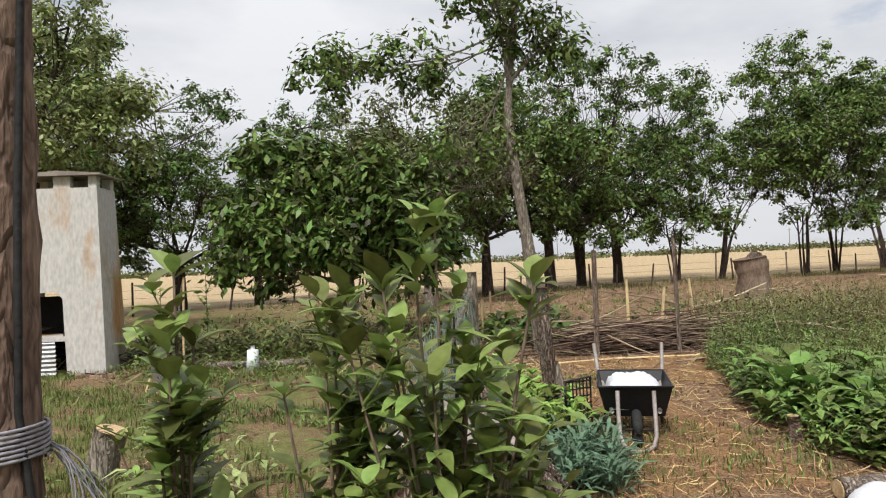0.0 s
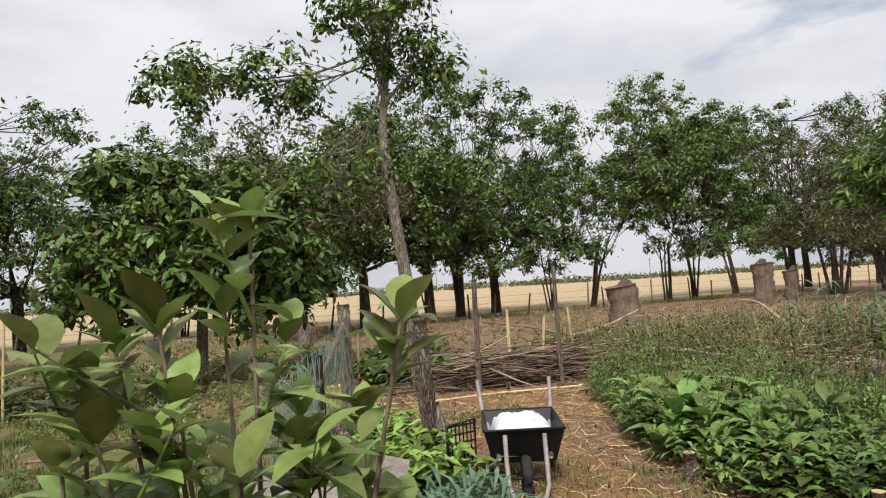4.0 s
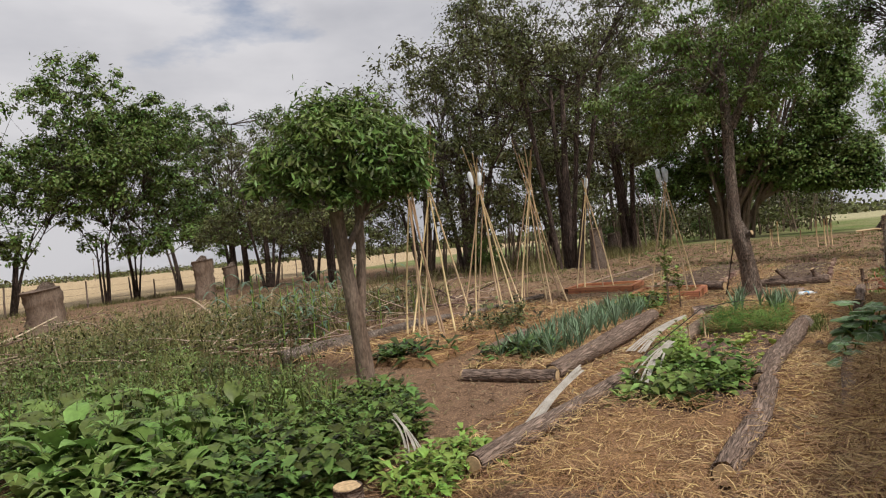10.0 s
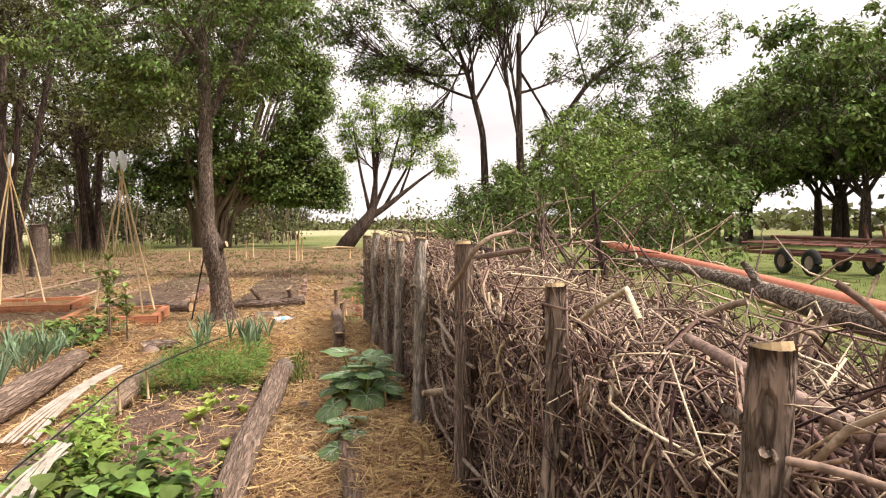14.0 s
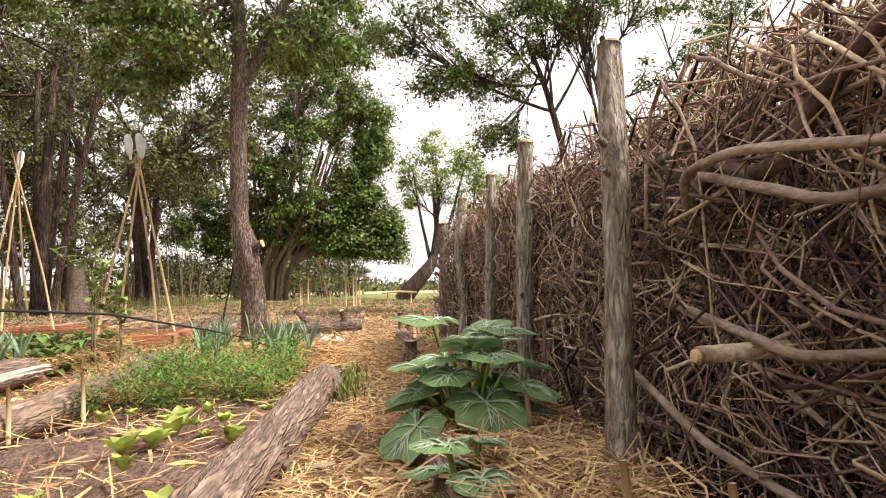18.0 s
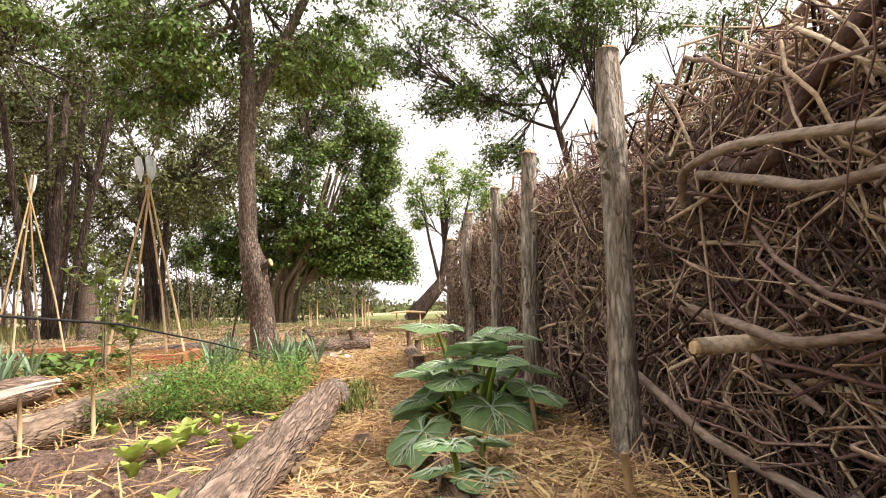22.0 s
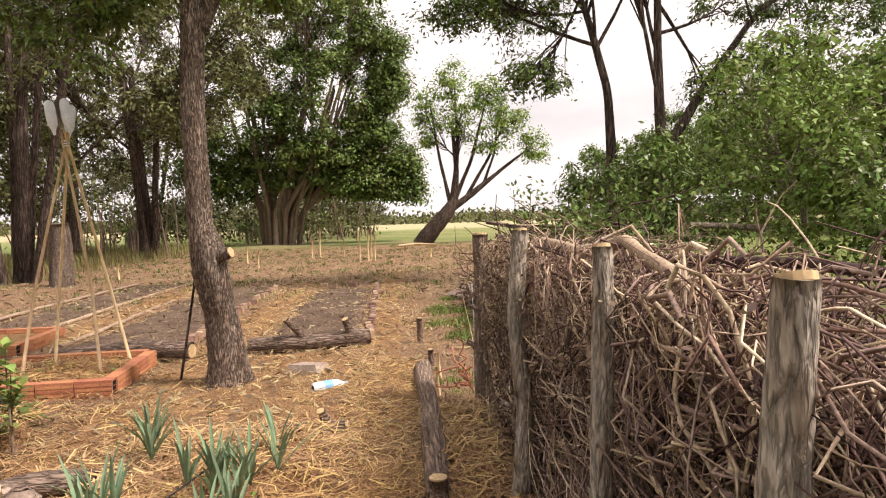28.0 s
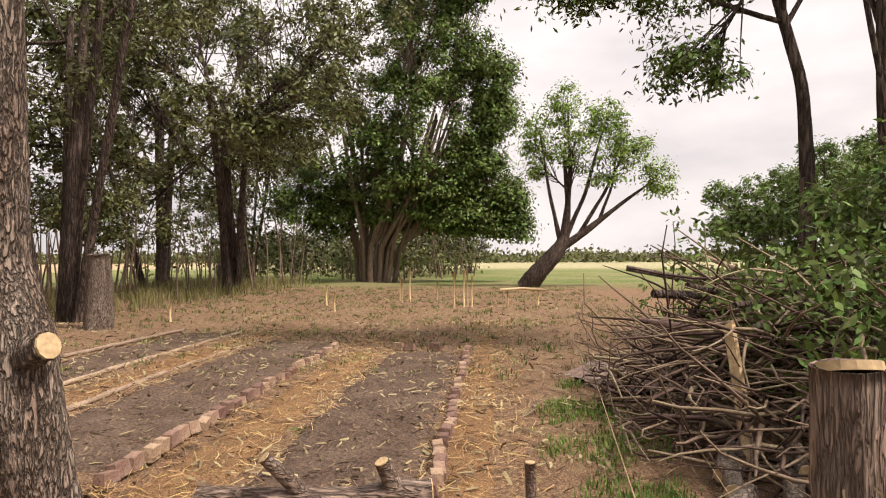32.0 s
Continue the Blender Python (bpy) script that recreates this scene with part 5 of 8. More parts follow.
log([(5.2, 1.84, 0.09), (6.4, 1.8, 0.1), (7.6, 1.84, 0.1)], (0.075, 0.085, 0.085), "long brown log edging the vegetable bed", 201)
log([(7.75, 1.93, 0.08), (8.8, 1.89, 0.1), (10.3, 1.82, 0.11), (11.05, 1.8, 0.12)], (0.08, 0.095, 0.1, 0.09), "thick bark-covered log along the straw path", 202)
log([(11.0, 1.79, 0.1), (11.35, 1.77, 0.1)], (0.1, 0.095), "short charred log end beside the path", 203, LOG_GREY)
log([(6.9, 1.19, 0.08), (8.3, 1.2, 0.09), (9.75, 1.21, 0.09)], (0.085, 0.09, 0.08), "bark log edging the straw bed", 204)
log([(12.7, 1.14, 0.08), (14.3, 1.12, 0.08), (15.9, 1.09, 0.09)], (0.075, 0.08, 0.08), "long thin log edging the path", 205)
log([(5.0, 3.42, 0.07), (6.2, 3.3, 0.08), (7.4, 3.22, 0.07), (8.1, 3.2, 0.06)], (0.07, 0.085, 0.08, 0.06), "grey log edging the earth path", 206)
log([(8.3, 3.16, 0.08), (9.8, 3.12, 0.1), (11.2, 3.1, 0.1), (11.9, 3.08, 0.09)], (0.085, 0.1, 0.09, 0.07), "pale weathered log between two beds", 207, LOG_PALE)
log([(7.9, 4.02, 0.08), (9.2, 3.98, 0.11), (10.8, 4.02, 0.12), (12.4, 4.06, 0.1)], (0.09, 0.12, 0.13, 0.1), "rough dark log edging the leek bed", 208)
log([(7.85, 3.95, 0.06), (7.82, 4.5, 0.07), (7.8, 5.1, 0.06)], (0.07, 0.08, 0.07), "brown log across the end of the leek bed", 209, LOG_Y)
log([(8.4, 5.3, 0.06), (9.6, 5.6, 0.07), (11.0, 5.75, 0.06)], (0.06, 0.075, 0.06), "half-buried log by the straw bed", 210, LOG)
log([(8.2, 8.5, 0.1), (9.8, 8.46, 0.11), (11.2, 8.42, 0.1), (13.0, 8.4, 0.09)], (0.12, 0.13, 0.11, 0.08), "long pale log with a bent end", 211, LOG_GREY)
log([(13.2, 8.3, 0.06), (15.0, 8.1, 0.07), (17.0, 8.0, 0.06)], (0.06, 0.07, 0.06), "thin log behind the canes", 212, LOG_GREY)
log([(17.5, 3.12, 0.08), (17.42, 2.6, 0.1), (17.5, 2.1, 0.1), (17.55, 1.9, 0.12), (17.6, 1.68, 0.12)], (0.075, 0.09, 0.1, 0.115, 0.11), "heavy log with two sawn stubs lying across the bed", 213, LOG_Y,
    stubs=(((17.45, 2.45, 0.16), (17.35, 2.65, 0.4), 0.045), ((17.5, 1.9, 0.2), (17.45, 1.96, 0.36), 0.05)))
log([(17.3, 5.3, 0.1), (17.4, 4.4, 0.12), (17.2, 3.7, 0.1)], (0.08, 0.11, 0.09), "weathered grey log behind the brick planter", 214, LOG_Y)
log([(14.1, 2.5, 0.05), (14.1, 1.72, 0.06)], (0.05, 0.06), "short dark log at the bed end", 215, LOG_Y, stubs=(((14.1, 1.85, 0.09), (14.05, 1.9, 0.2), 0.035),))
log([(13.3, 3.1, 0.06), (13.3, 3.45, 0.07), (13.2, 3.6, 0.06)], (0.07, 0.08, 0.07), "short dark log beside the earth path", 216, LOG_Y)
log([(2.75, 4.02, 0.07), (3.3, 4.0, 0.08), (3.95, 3.9, 0.07)], (0.07, 0.075, 0.07), "grey log in front of the greens", 217, LOG_GREY)
for x, y, h, r, la in ((3.45, 3.75, 0.32, 0.04, "thin sawn peg standing in the earth"), (3.8, 3.5, 0.34, 0.085, "thick sawn peg standing in the earth"), (3.18, 5.2, 0.26, 0.05, "small cut stump beside the greens"),
                       (16.05, 1.0, 0.22, 0.03, "short peg beside the path"), (12.6, 1.15, 0.24, 0.05, "short bark peg beside the path"), (17.7, 1.05, 0.3, 0.035, "short stake beside the far path")):
    pg = thing("peg", (x, y, 0), la, "peg")
    piece("shaft", rough_tube([(0, 0, -0.03), (0.01, 0.005, h * 0.5), (0.0, 0.01, h)], (r * 1.1, r, r), 12, 0.1, int(x * 10)), LOG, pg)
    piece("sawn_top", tube([(0, 0.01, h - 0.004), (0, 0.01, h + 0.004)], (r * 0.95, r * 0.93), 12, caps=True), CUT_WOOD, pg, "pale sawn top", smooth=False)

# ---- vegetables and weeds ----
def in_poly(x, y, poly):
    inside = np.zeros(len(x), bool)
    for (x0, y0), (x1, y1) in zip(poly, poly[1:] + poly[:1]):
        hit_ = ((y0 > y) != (y1 > y)) & (x < (x1 - x0) * (y - y0) / (y1 - y0 + 1e-9) + x0)
        inside ^= hit_
    return inside


def greens(name, poly, count, seed, length, width, height, mat, label, category="plants", droop=0.5, leaves_each=8, stalk=0.0, up=0.8, rows=2):
    """A dense patch of leafy plants: each a cluster of arching leaves on a short stalk."""
    g = np.random.default_rng(seed)
    p = np.array(poly, float)
    x, y = g.uniform(p[:, 0].min(), p[:, 0].max(), count * 4), g.uniform(p[:, 1].min(), p[:, 1].max(), count * 4)
    k = in_poly(x, y, poly)
    x, y = x[k][:count], y[k][:count]
    n = len(x) * leaves_each
    hh = np.repeat(height * g.uniform(0.35, 1.15, len(x)), leaves_each)
    x, y = np.repeat(x, leaves_each), np.repeat(y, leaves_each)
    t = g.uniform(0.1, 1, n)
    a = g.uniform(0, 6.283, n)
    base = np.stack([x + np.cos(a) * 0.03, y + np.sin(a) * 0.03, ground_height(x, y) + hh * t * 0.75], 1)
    out = np.stack([np.cos(a), np.sin(a), g.normal(up, 0.35, n)], 1)
    L = length * g.uniform(0.5, 1.25, n)
    return tagged(piece(name, bent_leaves(base, out, L, L * width, g, droop, rows=rows), mat, smooth=True), label, category, kind="stuff")


LEAF_WEED = leaf_material("leaf_weed", (0.085, 0.14, 0.032), (0.185, 0.235, 0.06), 0.8)
WEEDS = [(3.1, 4.8), (4.2, 4.05), (5.7, 4.3), (6.4, 5.0), (6.6, 6.2), (7.4, 8.6), (7.6, 10.6), (6.7, 12.6), (5.6, 11.6), (4.5, 9.6), (4.0, 8.0), (3.3, 6.2)]
WEED_MID = [(3.5, 5.4), (5.6, 4.9), (6.6, 6.5), (7.4, 9.6), (6.7, 12.4), (5.4, 10.8), (4.2, 7.8)]
greens("leafy_greens", WEEDS, 900, 301, 0.17, 0.36, 0.46, LEAF_WEED, "dense bed of leafy greens and weeds", leaves_each=9)
greens("leafy_greens", WEEDS, 900, 302, 0.085, 0.3, 0.66, LEAF_WEED, "fine fresh weeds among the greens", leaves_each=20)
greens("leafy_greens", [(3.2, 5.6), (3.9, 4.9), (5.0, 5.6), (5.4, 8.2), (4.4, 8.4), (3.7, 6.8)], 105, 303, 0.44, 0.4, 0.5, LEAF_DOCK, "broad upright dock leaves at the edge of the bed", leaves_each=9, up=1.2, rows=5)
greens("leafy_greens", [(3.3, 4.6), (4.2, 4.0), (5.7, 4.3), (6.6, 5.0), (6.4, 5.8), (4.5, 5.2)], 230, 304, 0.17, 0.6, 0.42, LEAF_MID, "dark round-leaved greens", leaves_each=10, rows=3)
greens("leafy_greens", WEED_MID, 170, 313, 0.13, 0.26, 0.95, LEAF_DOCK, "taller pale weeds standing above the greens", leaves_each=18)
greens("tall_grass", WEED_MID, 260, 314, 0.5, 0.03, 0.3, GRASS, "thin upright grass among the greens", "grass", 0.35, 10, up=3.0, rows=3)
g = np.random.default_rng(305)
bag5 = Bag()
xs, ys = g.uniform(3.4, 8.2, 900), g.uniform(5.0, 11.5, 900)
k5 = in_poly(xs, ys, [(3.5, 6.3), (5.5, 5.5), (7.8, 7.0), (8.6, 9.0), (8.2, 11.5), (5.0, 11.5)])
for x, y in zip(xs[k5][:330], ys[k5][:330]):
    tube(stick_line((x, y, 0), (g.normal(0, 0.2), g.normal(0, 0.2), 1), g.uniform(0.5, 1.05), g, 0.08, 5), np.linspace(0.005, 0.002, 5), 3, bag5)
tagged(piece("weed_stalks", bag5, WEED), "thin flowering weed stalks above the greens", "weeds", kind="stuff")
tips = np.stack([np.repeat(xs[k5][:330], 14), np.repeat(ys[k5][:330], 14), np.zeros(330 * 14)[: len(np.repeat(xs[k5][:330], 14))]], 1)
tips += g.normal(0, 0.07, tips.shape)
tips[:, 2] = g.uniform(0.35, 1.0, len(tips))
tagged(piece("weed_tops", leaves(tips, 0.05, g, 0.4), LEAF_OLIVE, smooth=False), "feathery tops of tall weeds", "weeds", kind="stuff")
greens("leafy_greens", [(0.75, 5.6), (1.55, 5.4), (1.7, 7.4), (1.2, 9.2), (0.8, 8.0)], 150, 306, 0.26, 0.45, 0.5, LEAF_BRIGHT, "tall fresh greens beside the netting")
greens("leafy_greens", [(1.0, 4.3), (1.5, 4.3), (1.6, 5.6), (1.1, 5.7)], 90, 307, 0.34, 0.12, 0.3, LEAF_BLUE, "grey-green long-leaved weeds by the boards", up=1.3)
greens("leafy_greens", [(4.4, 3.45), (5.5, 3.4), (5.6, 3.9), (4.6, 4.0)], 90, 308, 0.14, 0.4, 0.22, LEAF_BRIGHT, "low bright greens beside the path")
greens("leafy_greens", [(1.7, 11.8), (3.0, 11.6), (3.4, 14.0), (1.8, 14.5)], 60, 309, 0.45, 0.5, 0.7, LEAF_MID, "broad-leaved plants behind the slender tree")
greens("leafy_greens", [(-6, 12.2), (-1.5, 12.2), (-1.0, 14.5), (-6, 15)], 170, 310, 0.35, 0.3, 0.6, LEAF_OLIVE, "rank weeds behind the grill")
greens("leafy_greens", [(-6, 12.5), (1.5, 12.5), (2.2, 20.5), (-6, 20.5)], 220, 311, 0.34, 0.22, 0.45, LEAF_MID, "rank weeds under the fruit tree")
greens("leafy_greens", [(2.5, 12.5), (14, 13.5), (15, 21), (3, 20)], 90, 312, 0.3, 0.3, 0.32, LEAF_MID, "scattered weeds behind the brushwood")
# maize and dry reed behind the weed bed
g = np.random.default_rng(320)
for k in range(26):
    x, y = g.uniform(9.0, 14.0), g.uniform(9.3, 11.6)
    h = g.uniform(0.8, 1.4)
    mz = thing("maize_plant", (x, y, 0), "young green maize plant with arching leaves", "maize", "maize behind the beds")
    piece("stalk", tube([(0, 0, -0.02), (0.02, 0, h * 0.5), (0.03, 0.02, h)], (0.016, 0.012, 0.006), 6), LEAF_BRIGHT, mz)
    n = 9
    a = np.arange(n) * 2.6 + g.uniform(0, 6)
    piece("leaves", bent_leaves(np.stack([0 * a, 0 * a, np.linspace(0.15, 0.95, n) * h], 1), np.stack([np.cos(a), np.sin(a), 0 * a + 0.9], 1), g.uniform(0.45, 0.7, n), 0.06, g, 0.75, rows=5), LEAF_BLUE, mz)
tufts("dry_reeds", 700, (6.5, 16.5, 10.0, 15.0), 321, 0.7, WEED, "dry bent reeds behind the beds", 6, width=0.01, lean=1.0, spread=0.15)
# arugula bed, lettuces, carrots
greens("leafy_greens", [(6.8, 2.0), (8.0, 2.0), (8.3, 2.45), (8.2, 2.95), (6.8, 3.05)], 58, 330, 0.15, 0.72, 0.42, LEAF_DOCK, "lush round-leaved salad greens", leaves_each=12, rows=4)
greens("leafy_greens", [(6.7, 2.0), (8.6, 2.0), (8.8, 2.5), (8.5, 3.0), (6.7, 3.05)], 70, 334, 0.1, 0.6, 0.3, LEAF_FERN, "small dark salad seedlings among the greens", leaves_each=11, rows=3)
greens("leafy_greens", [(8.1, 2.65), (9.6, 2.8), (9.6, 3.0), (8.1, 3.02)], 46, 331, 0.13, 0.45, 0.55, LEAF_BRIGHT, "tall bolting greens along the pale log", leaves_each=12)
greens("carrot_tops", [(10.6, 1.95), (12.1, 1.95), (12.1, 3.0), (10.6, 3.0)], 430, 332, 0.055, 0.3, 0.5, LEAF_CARROT, "feathery green carrot tops", leaves_each=32, rows=2)
g = np.random.default_rng(333)
for k in range(30):
    x, y = g.uniform(8.2, 10.5), g.uniform(1.95, 2.9)
    s = 0.05 + 0.1 * g.uniform(0, 1) ** 2
    lt = thing("lettuce", (x, y, 0.07), "small light green lettuce seedling", "lettuce", "lettuces in the dark bed")
    n = 8
    a = np.arange(n) * 2.4 + g.uniform(0, 6)
    piece("leaves", bent_leaves(np.stack([np.cos(a) * 0.008, np.sin(a) * 0.008, 0 * a], 1), np.stack([np.cos(a), np.sin(a), g.uniform(1.0, 3.0, n)], 1), s * g.uniform(0.8, 1.2, n), s * 0.6, g, 0.3, fold=0.25), LEAF_LETTUCE, lt)


def leek(at, g, h, n=7):
    lk = thing("leek", at, "blue-green leek with long strap leaves", "leek", "leeks in the beds")
    a = np.arange(n) * 3.14 + g.normal(0, 0.5, n)
    piece("leaves", bent_leaves(np.zeros((n, 3)) + [0, 0, 0.03], np.stack([np.cos(a), np.sin(a), g.uniform(1.2, 4.5, n)], 1), h * g.uniform(0.7, 1.15, n), 0.024, g, 0.3, fold=0.3, rows=6), LEAF_LEEK, lk)
    return lk


g = np.random.default_rng(340)
kinds = [leek((12.2, 2.2, 0.1), g, 0.48), leek((12.5, 2.7, 0.1), g, 0.58), leek((12.9, 2.3, 0.1), g, 0.42)]
for k in range(17):
    copy_thing(kinds[k % 3], pose(g.uniform(12.1, 13.6), g.uniform(1.95, 2.95), 0.1, 0, 0, g.uniform(0, 360)))
for x in np.arange(8.5, 12.9, 0.13):
    for y in (4.3, 4.55, 4.85):
        copy_thing(kinds[int(x * 10 + y * 7) % 3], pose(x + g.normal(0, 0.04), y + g.normal(0, 0.05), 0.1, 0, 0, g.uniform(0, 360)))
greens("leafy_greens", [(12.6, 4.1), (15.0, 4.2), (15.0, 5.3), (12.6, 5.2)], 190, 341, 0.2, 0.5, 0.3, LEAF_MID, "leafy greens at the end of the leek bed")
greens("leafy_greens", [(8.2, 4.5), (9.3, 4.3), (9.6, 5.0), (8.5, 5.3)], 40, 342, 0.26, 0.45, 0.35, LEAF_DARK, "dark cabbage leaves among the leeks")
greens("leafy_greens", [(8.4, 6.2), (9.4, 6.0), (9.4, 6.9), (8.4, 7.2)], 22, 343, 0.36, 0.3, 0.35, LEAF_DARK, "large chard below the canes")
greens("leafy_greens", [(10.6, 6.0), (12.6, 6.0), (12.6, 6.9), (10.6, 6.9)], 60, 344, 0.2, 0.4, 0.7, LEAF_OLIVE, "straggling tomato plants under the canes")
greens("leafy_greens", [(8.0, 1.0), (9.5, 1.0), (9.5, 1.16), (8.0, 1.16)], 3, 345, 0.13, 0.25, 0.14, LEAF_BRIGHT, "small green weed on the straw bed")
greens("leafy_greens", [(9.0, 0.85), (9.6, 0.8), (9.6, 1.0), (9.0, 1.0)], 7, 346, 0.14, 0.25, 0.16, LEAF_BRIGHT, "small willow-leaved weed at the wall foot")
greens("leafy_greens", [(6.0, 0.8), (6.6, 0.8), (6.6, 1.1), (6.0, 1.1)], 6, 347, 0.12, 0.3, 0.13, LEAF_BRIGHT, "green weed sprouting from the straw")
greens("leafy_greens", [(15.9, 4.1), (17.0, 4.1), (17.0, 5.4), (15.9, 5.4)], 14, 348, 0.1, 0.3, 0.2, LEAF_BRIGHT, "young seedlings in the brick planter")


# squash with big veined leaves
def squash_leaf(at, out, size, g, parent, stalk_from):
    n = 16
    a = np.linspace(0.35, 2 * np.pi - 0.35, n)
    r = size * 0.5 * (1 + 0.1 * np.cos(5 * a) + 0.05 * np.sin(9 * a) + g.normal(0, 0.02, n)) * (1 + 0.25 * np.cos(a - np.pi))
    o = np.array(out, float)
    o /= np.linalg.norm(o)
    side = np.cross(o, (0, 0, 1.0))
    side /= np.linalg.norm(side)
    up = np.cross(side, o)
    ring = np.array(at) + (-np.cos(a) * r)[:, None] * o + (np.sin(a) * r)[:, None] * side + (np.abs(np.sin(2 * a)) * size * 0.06 - 0.3 * (r / size) ** 2 * size * 0.5)[:, None] * up
    inner = np.array(at) + ((ring - np.array(at)) * 0.55) + up * size * 0.06
    v = np.concatenate([[np.array(at)], inner, ring])
    tri = np.array([[0, 1 + k, 2 + k] for k in range(n - 1)])
    quad = np.array([[1 + k, 1 + n + k, 2 + n + k, 2 + k] for k in range(n - 1)])
    lf = piece("leaf", Bag().add(v, [tri, quad]), LEAF_SQUASH, parent)
    piece("stalk", tube(bezier(stalk_from, (np.array(stalk_from) + at) / 2 + np.array([0, 0, 0.08]), at, 6), np.linspace(0.012, 0.007, 6), 7), LEAF_BRIGHT, lf)
    veins = Bag()
    for k in (1, 4, 7, 8, 11, 14):
        m1, e1 = v[1 + k] + up * 0.004, v[1 + n + k] * 0.92 + v[1 + k] * 0.08 + up * 0.004
        tube([v[0] + up * 0.004, m1, e1], (0.0045, 0.0035, 0.001), 4, veins)
        for j in (max(k - 1, 0), min(k + 1, n - 1)):
            tube([(v[0] + m1) / 2 + up * 0.003, (v[1 + j] + m1) / 2 + up * 0.004, v[1 + n + j] * 0.75 + v[1 + j] * 0.25 + up * 0.004], (0.003, 0.0025, 0.001), 4, veins)
            tube([m1, v[1 + n + j] * 0.5 + e1 * 0.5], (0.0025, 0.001), 4, veins)
    piece("vein_tracery", veins, LEAF_VEIN, lf, "pale leaf veins")


def squash(at, seed, n, size, h):
    g = np.random.default_rng(seed)
    sq = thing("squash_plant", at, "large squash plant with big pale-veined leaves", "squash plant", "squash plants by the wall")
    for k in range(n):
        a = k * 2.4 + g.uniform(-0.3, 0.3)
        f = (k + 0.5) / n
        R = h * (0.75 - 0.45 * f) * g.uniform(0.75, 1.1)
        z = h * (0.2 + 0.8 * f) * g.uniform(0.85, 1.1)
        squash_leaf((math.cos(a) * R, math.sin(a) * R * 0.8, z), (math.cos(a), math.sin(a), -0.7 + 1.0 * f + g.normal(0, 0.2)), size * g.uniform(0.75, 1.15), g, sq, (math.cos(a) * 0.03, math.sin(a) * 0.03, 0.02))
    return sq


squash((9.6, 1.1, 0.05), 350, 19, 0.27, 0.5)
squash((8.75, 1.2, 0.0), 351, 7, 0.2, 0.28)
squash((10.1, 1.0, 0.05), 352, 8, 0.22, 0.35)


# citrus-like shrub close to the first view
def shrub(at, seed, stems, h, spread, label, size=0.165, lean=(0, 0), per=16):
    g = np.random.default_rng(seed)
    sh = thing("shrub", at, label, "shrub", "glossy shrubs at the yard edge")
    for k in range(stems):
        a = g.uniform(0, 6.28)
        d = spread * g.uniform(0.15, 1.0) if k else 0.0
        hh = h * (1.0 if k == 0 else g.uniform(0.55, 0.9))
        top = np.array([math.cos(a) * d + lean[0], math.sin(a) * d * 0.6 + lean[1], hh])
        line = bezier((g.normal(0, 0.03), g.normal(0, 0.03), 0), (top[0] * 0.5, top[1] * 0.5, hh * 0.5), top, 9)
        st = piece("stem", tube(line, np.linspace(0.012, 0.004, 9), 6), BARK_BROWN, sh)
        n = per
        t = np.r_[g.uniform(0.35, 1.0, n - 4), 0.985, 0.99, 0.995, 1.0]
        p = np.stack([np.interp(t, np.linspace(0, 1, 9), line[:, j]) for j in range(3)], 1)
        b = np.arange(n) * 2.4 + g.uniform(0, 6)
        o = np.stack([np.cos(b), np.sin(b), np.where(t > 0.9, g.uniform(0.6, 1.8, n), g.uniform(0.0, 0.9, n))], 1)
        L = size * g.uniform(0.6, 1.3, n)
        piece("leaves", bent_leaves(p, o, L, L * 0.42, g, 0.3, fold=0.14, rows=7), LEAF_CITRUS, st)
        for q in range(3):
            tw = Bag()
            s = line[g.integers(3, 8)]
            e = s + np.array([g.normal(0, 0.12), g.normal(0, 0.12), g.uniform(0.1, 0.25)])
            tube(bezier(s, (s + e) / 2 + [0, 0, -0.02], e, 4), np.linspace(0.006, 0.002, 4), 5, tw)
            m = 8
            tt = np.linspace(0.3, 1, m)[:, None]
            b = np.arange(m) * 2.4 + g.uniform(0, 6)
            bent_leaves(s + (e - s) * tt, np.stack([np.cos(b), np.sin(b), g.uniform(0.1, 1.4, m)], 1), size * g.uniform(0.55, 1.15, m), size * 0.4, g, 0.3, tw, fold=0.14, rows=6)
            piece("side_shoot", tw, LEAF_CITRUS, st)
    return sh


shrub((0.04, 2.05, 0), 360, 13, 1.82, 0.46, "dark glossy broad-leaved shrub with pale young shoots")
shrub((-0.32, 2.12, 0), 361, 9, 1.5, 0.24, "bushy glossy-leaved shrub at the yard edge")
shrub((-0.84, 2.08, 0), 362, 8, 1.68, 0.2, "glossy-leaved sapling beside the post")
shrub((0.3, 2.3, 0), 363, 7, 1.35, 0.3, "low glossy-leaved shrub at the yard edge")
shrub((-1.3, 3.4, 0), 364, 8, 1.0, 0.5, "low pale green flowering shrub", 0.1)
for x, y, h, s in ((-4.3, 12.4, 1.7, 371), (-3.6, 12.8, 2.0, 372), (14.0, 3.98, 0.75, 373), (13.7, 4.1, 1.15, 374)):
    sp = shrub((x, y, 0), s, 2, h, 0.12, "thin young sapling with a tuft of broad leaves", 0.16, per=14)

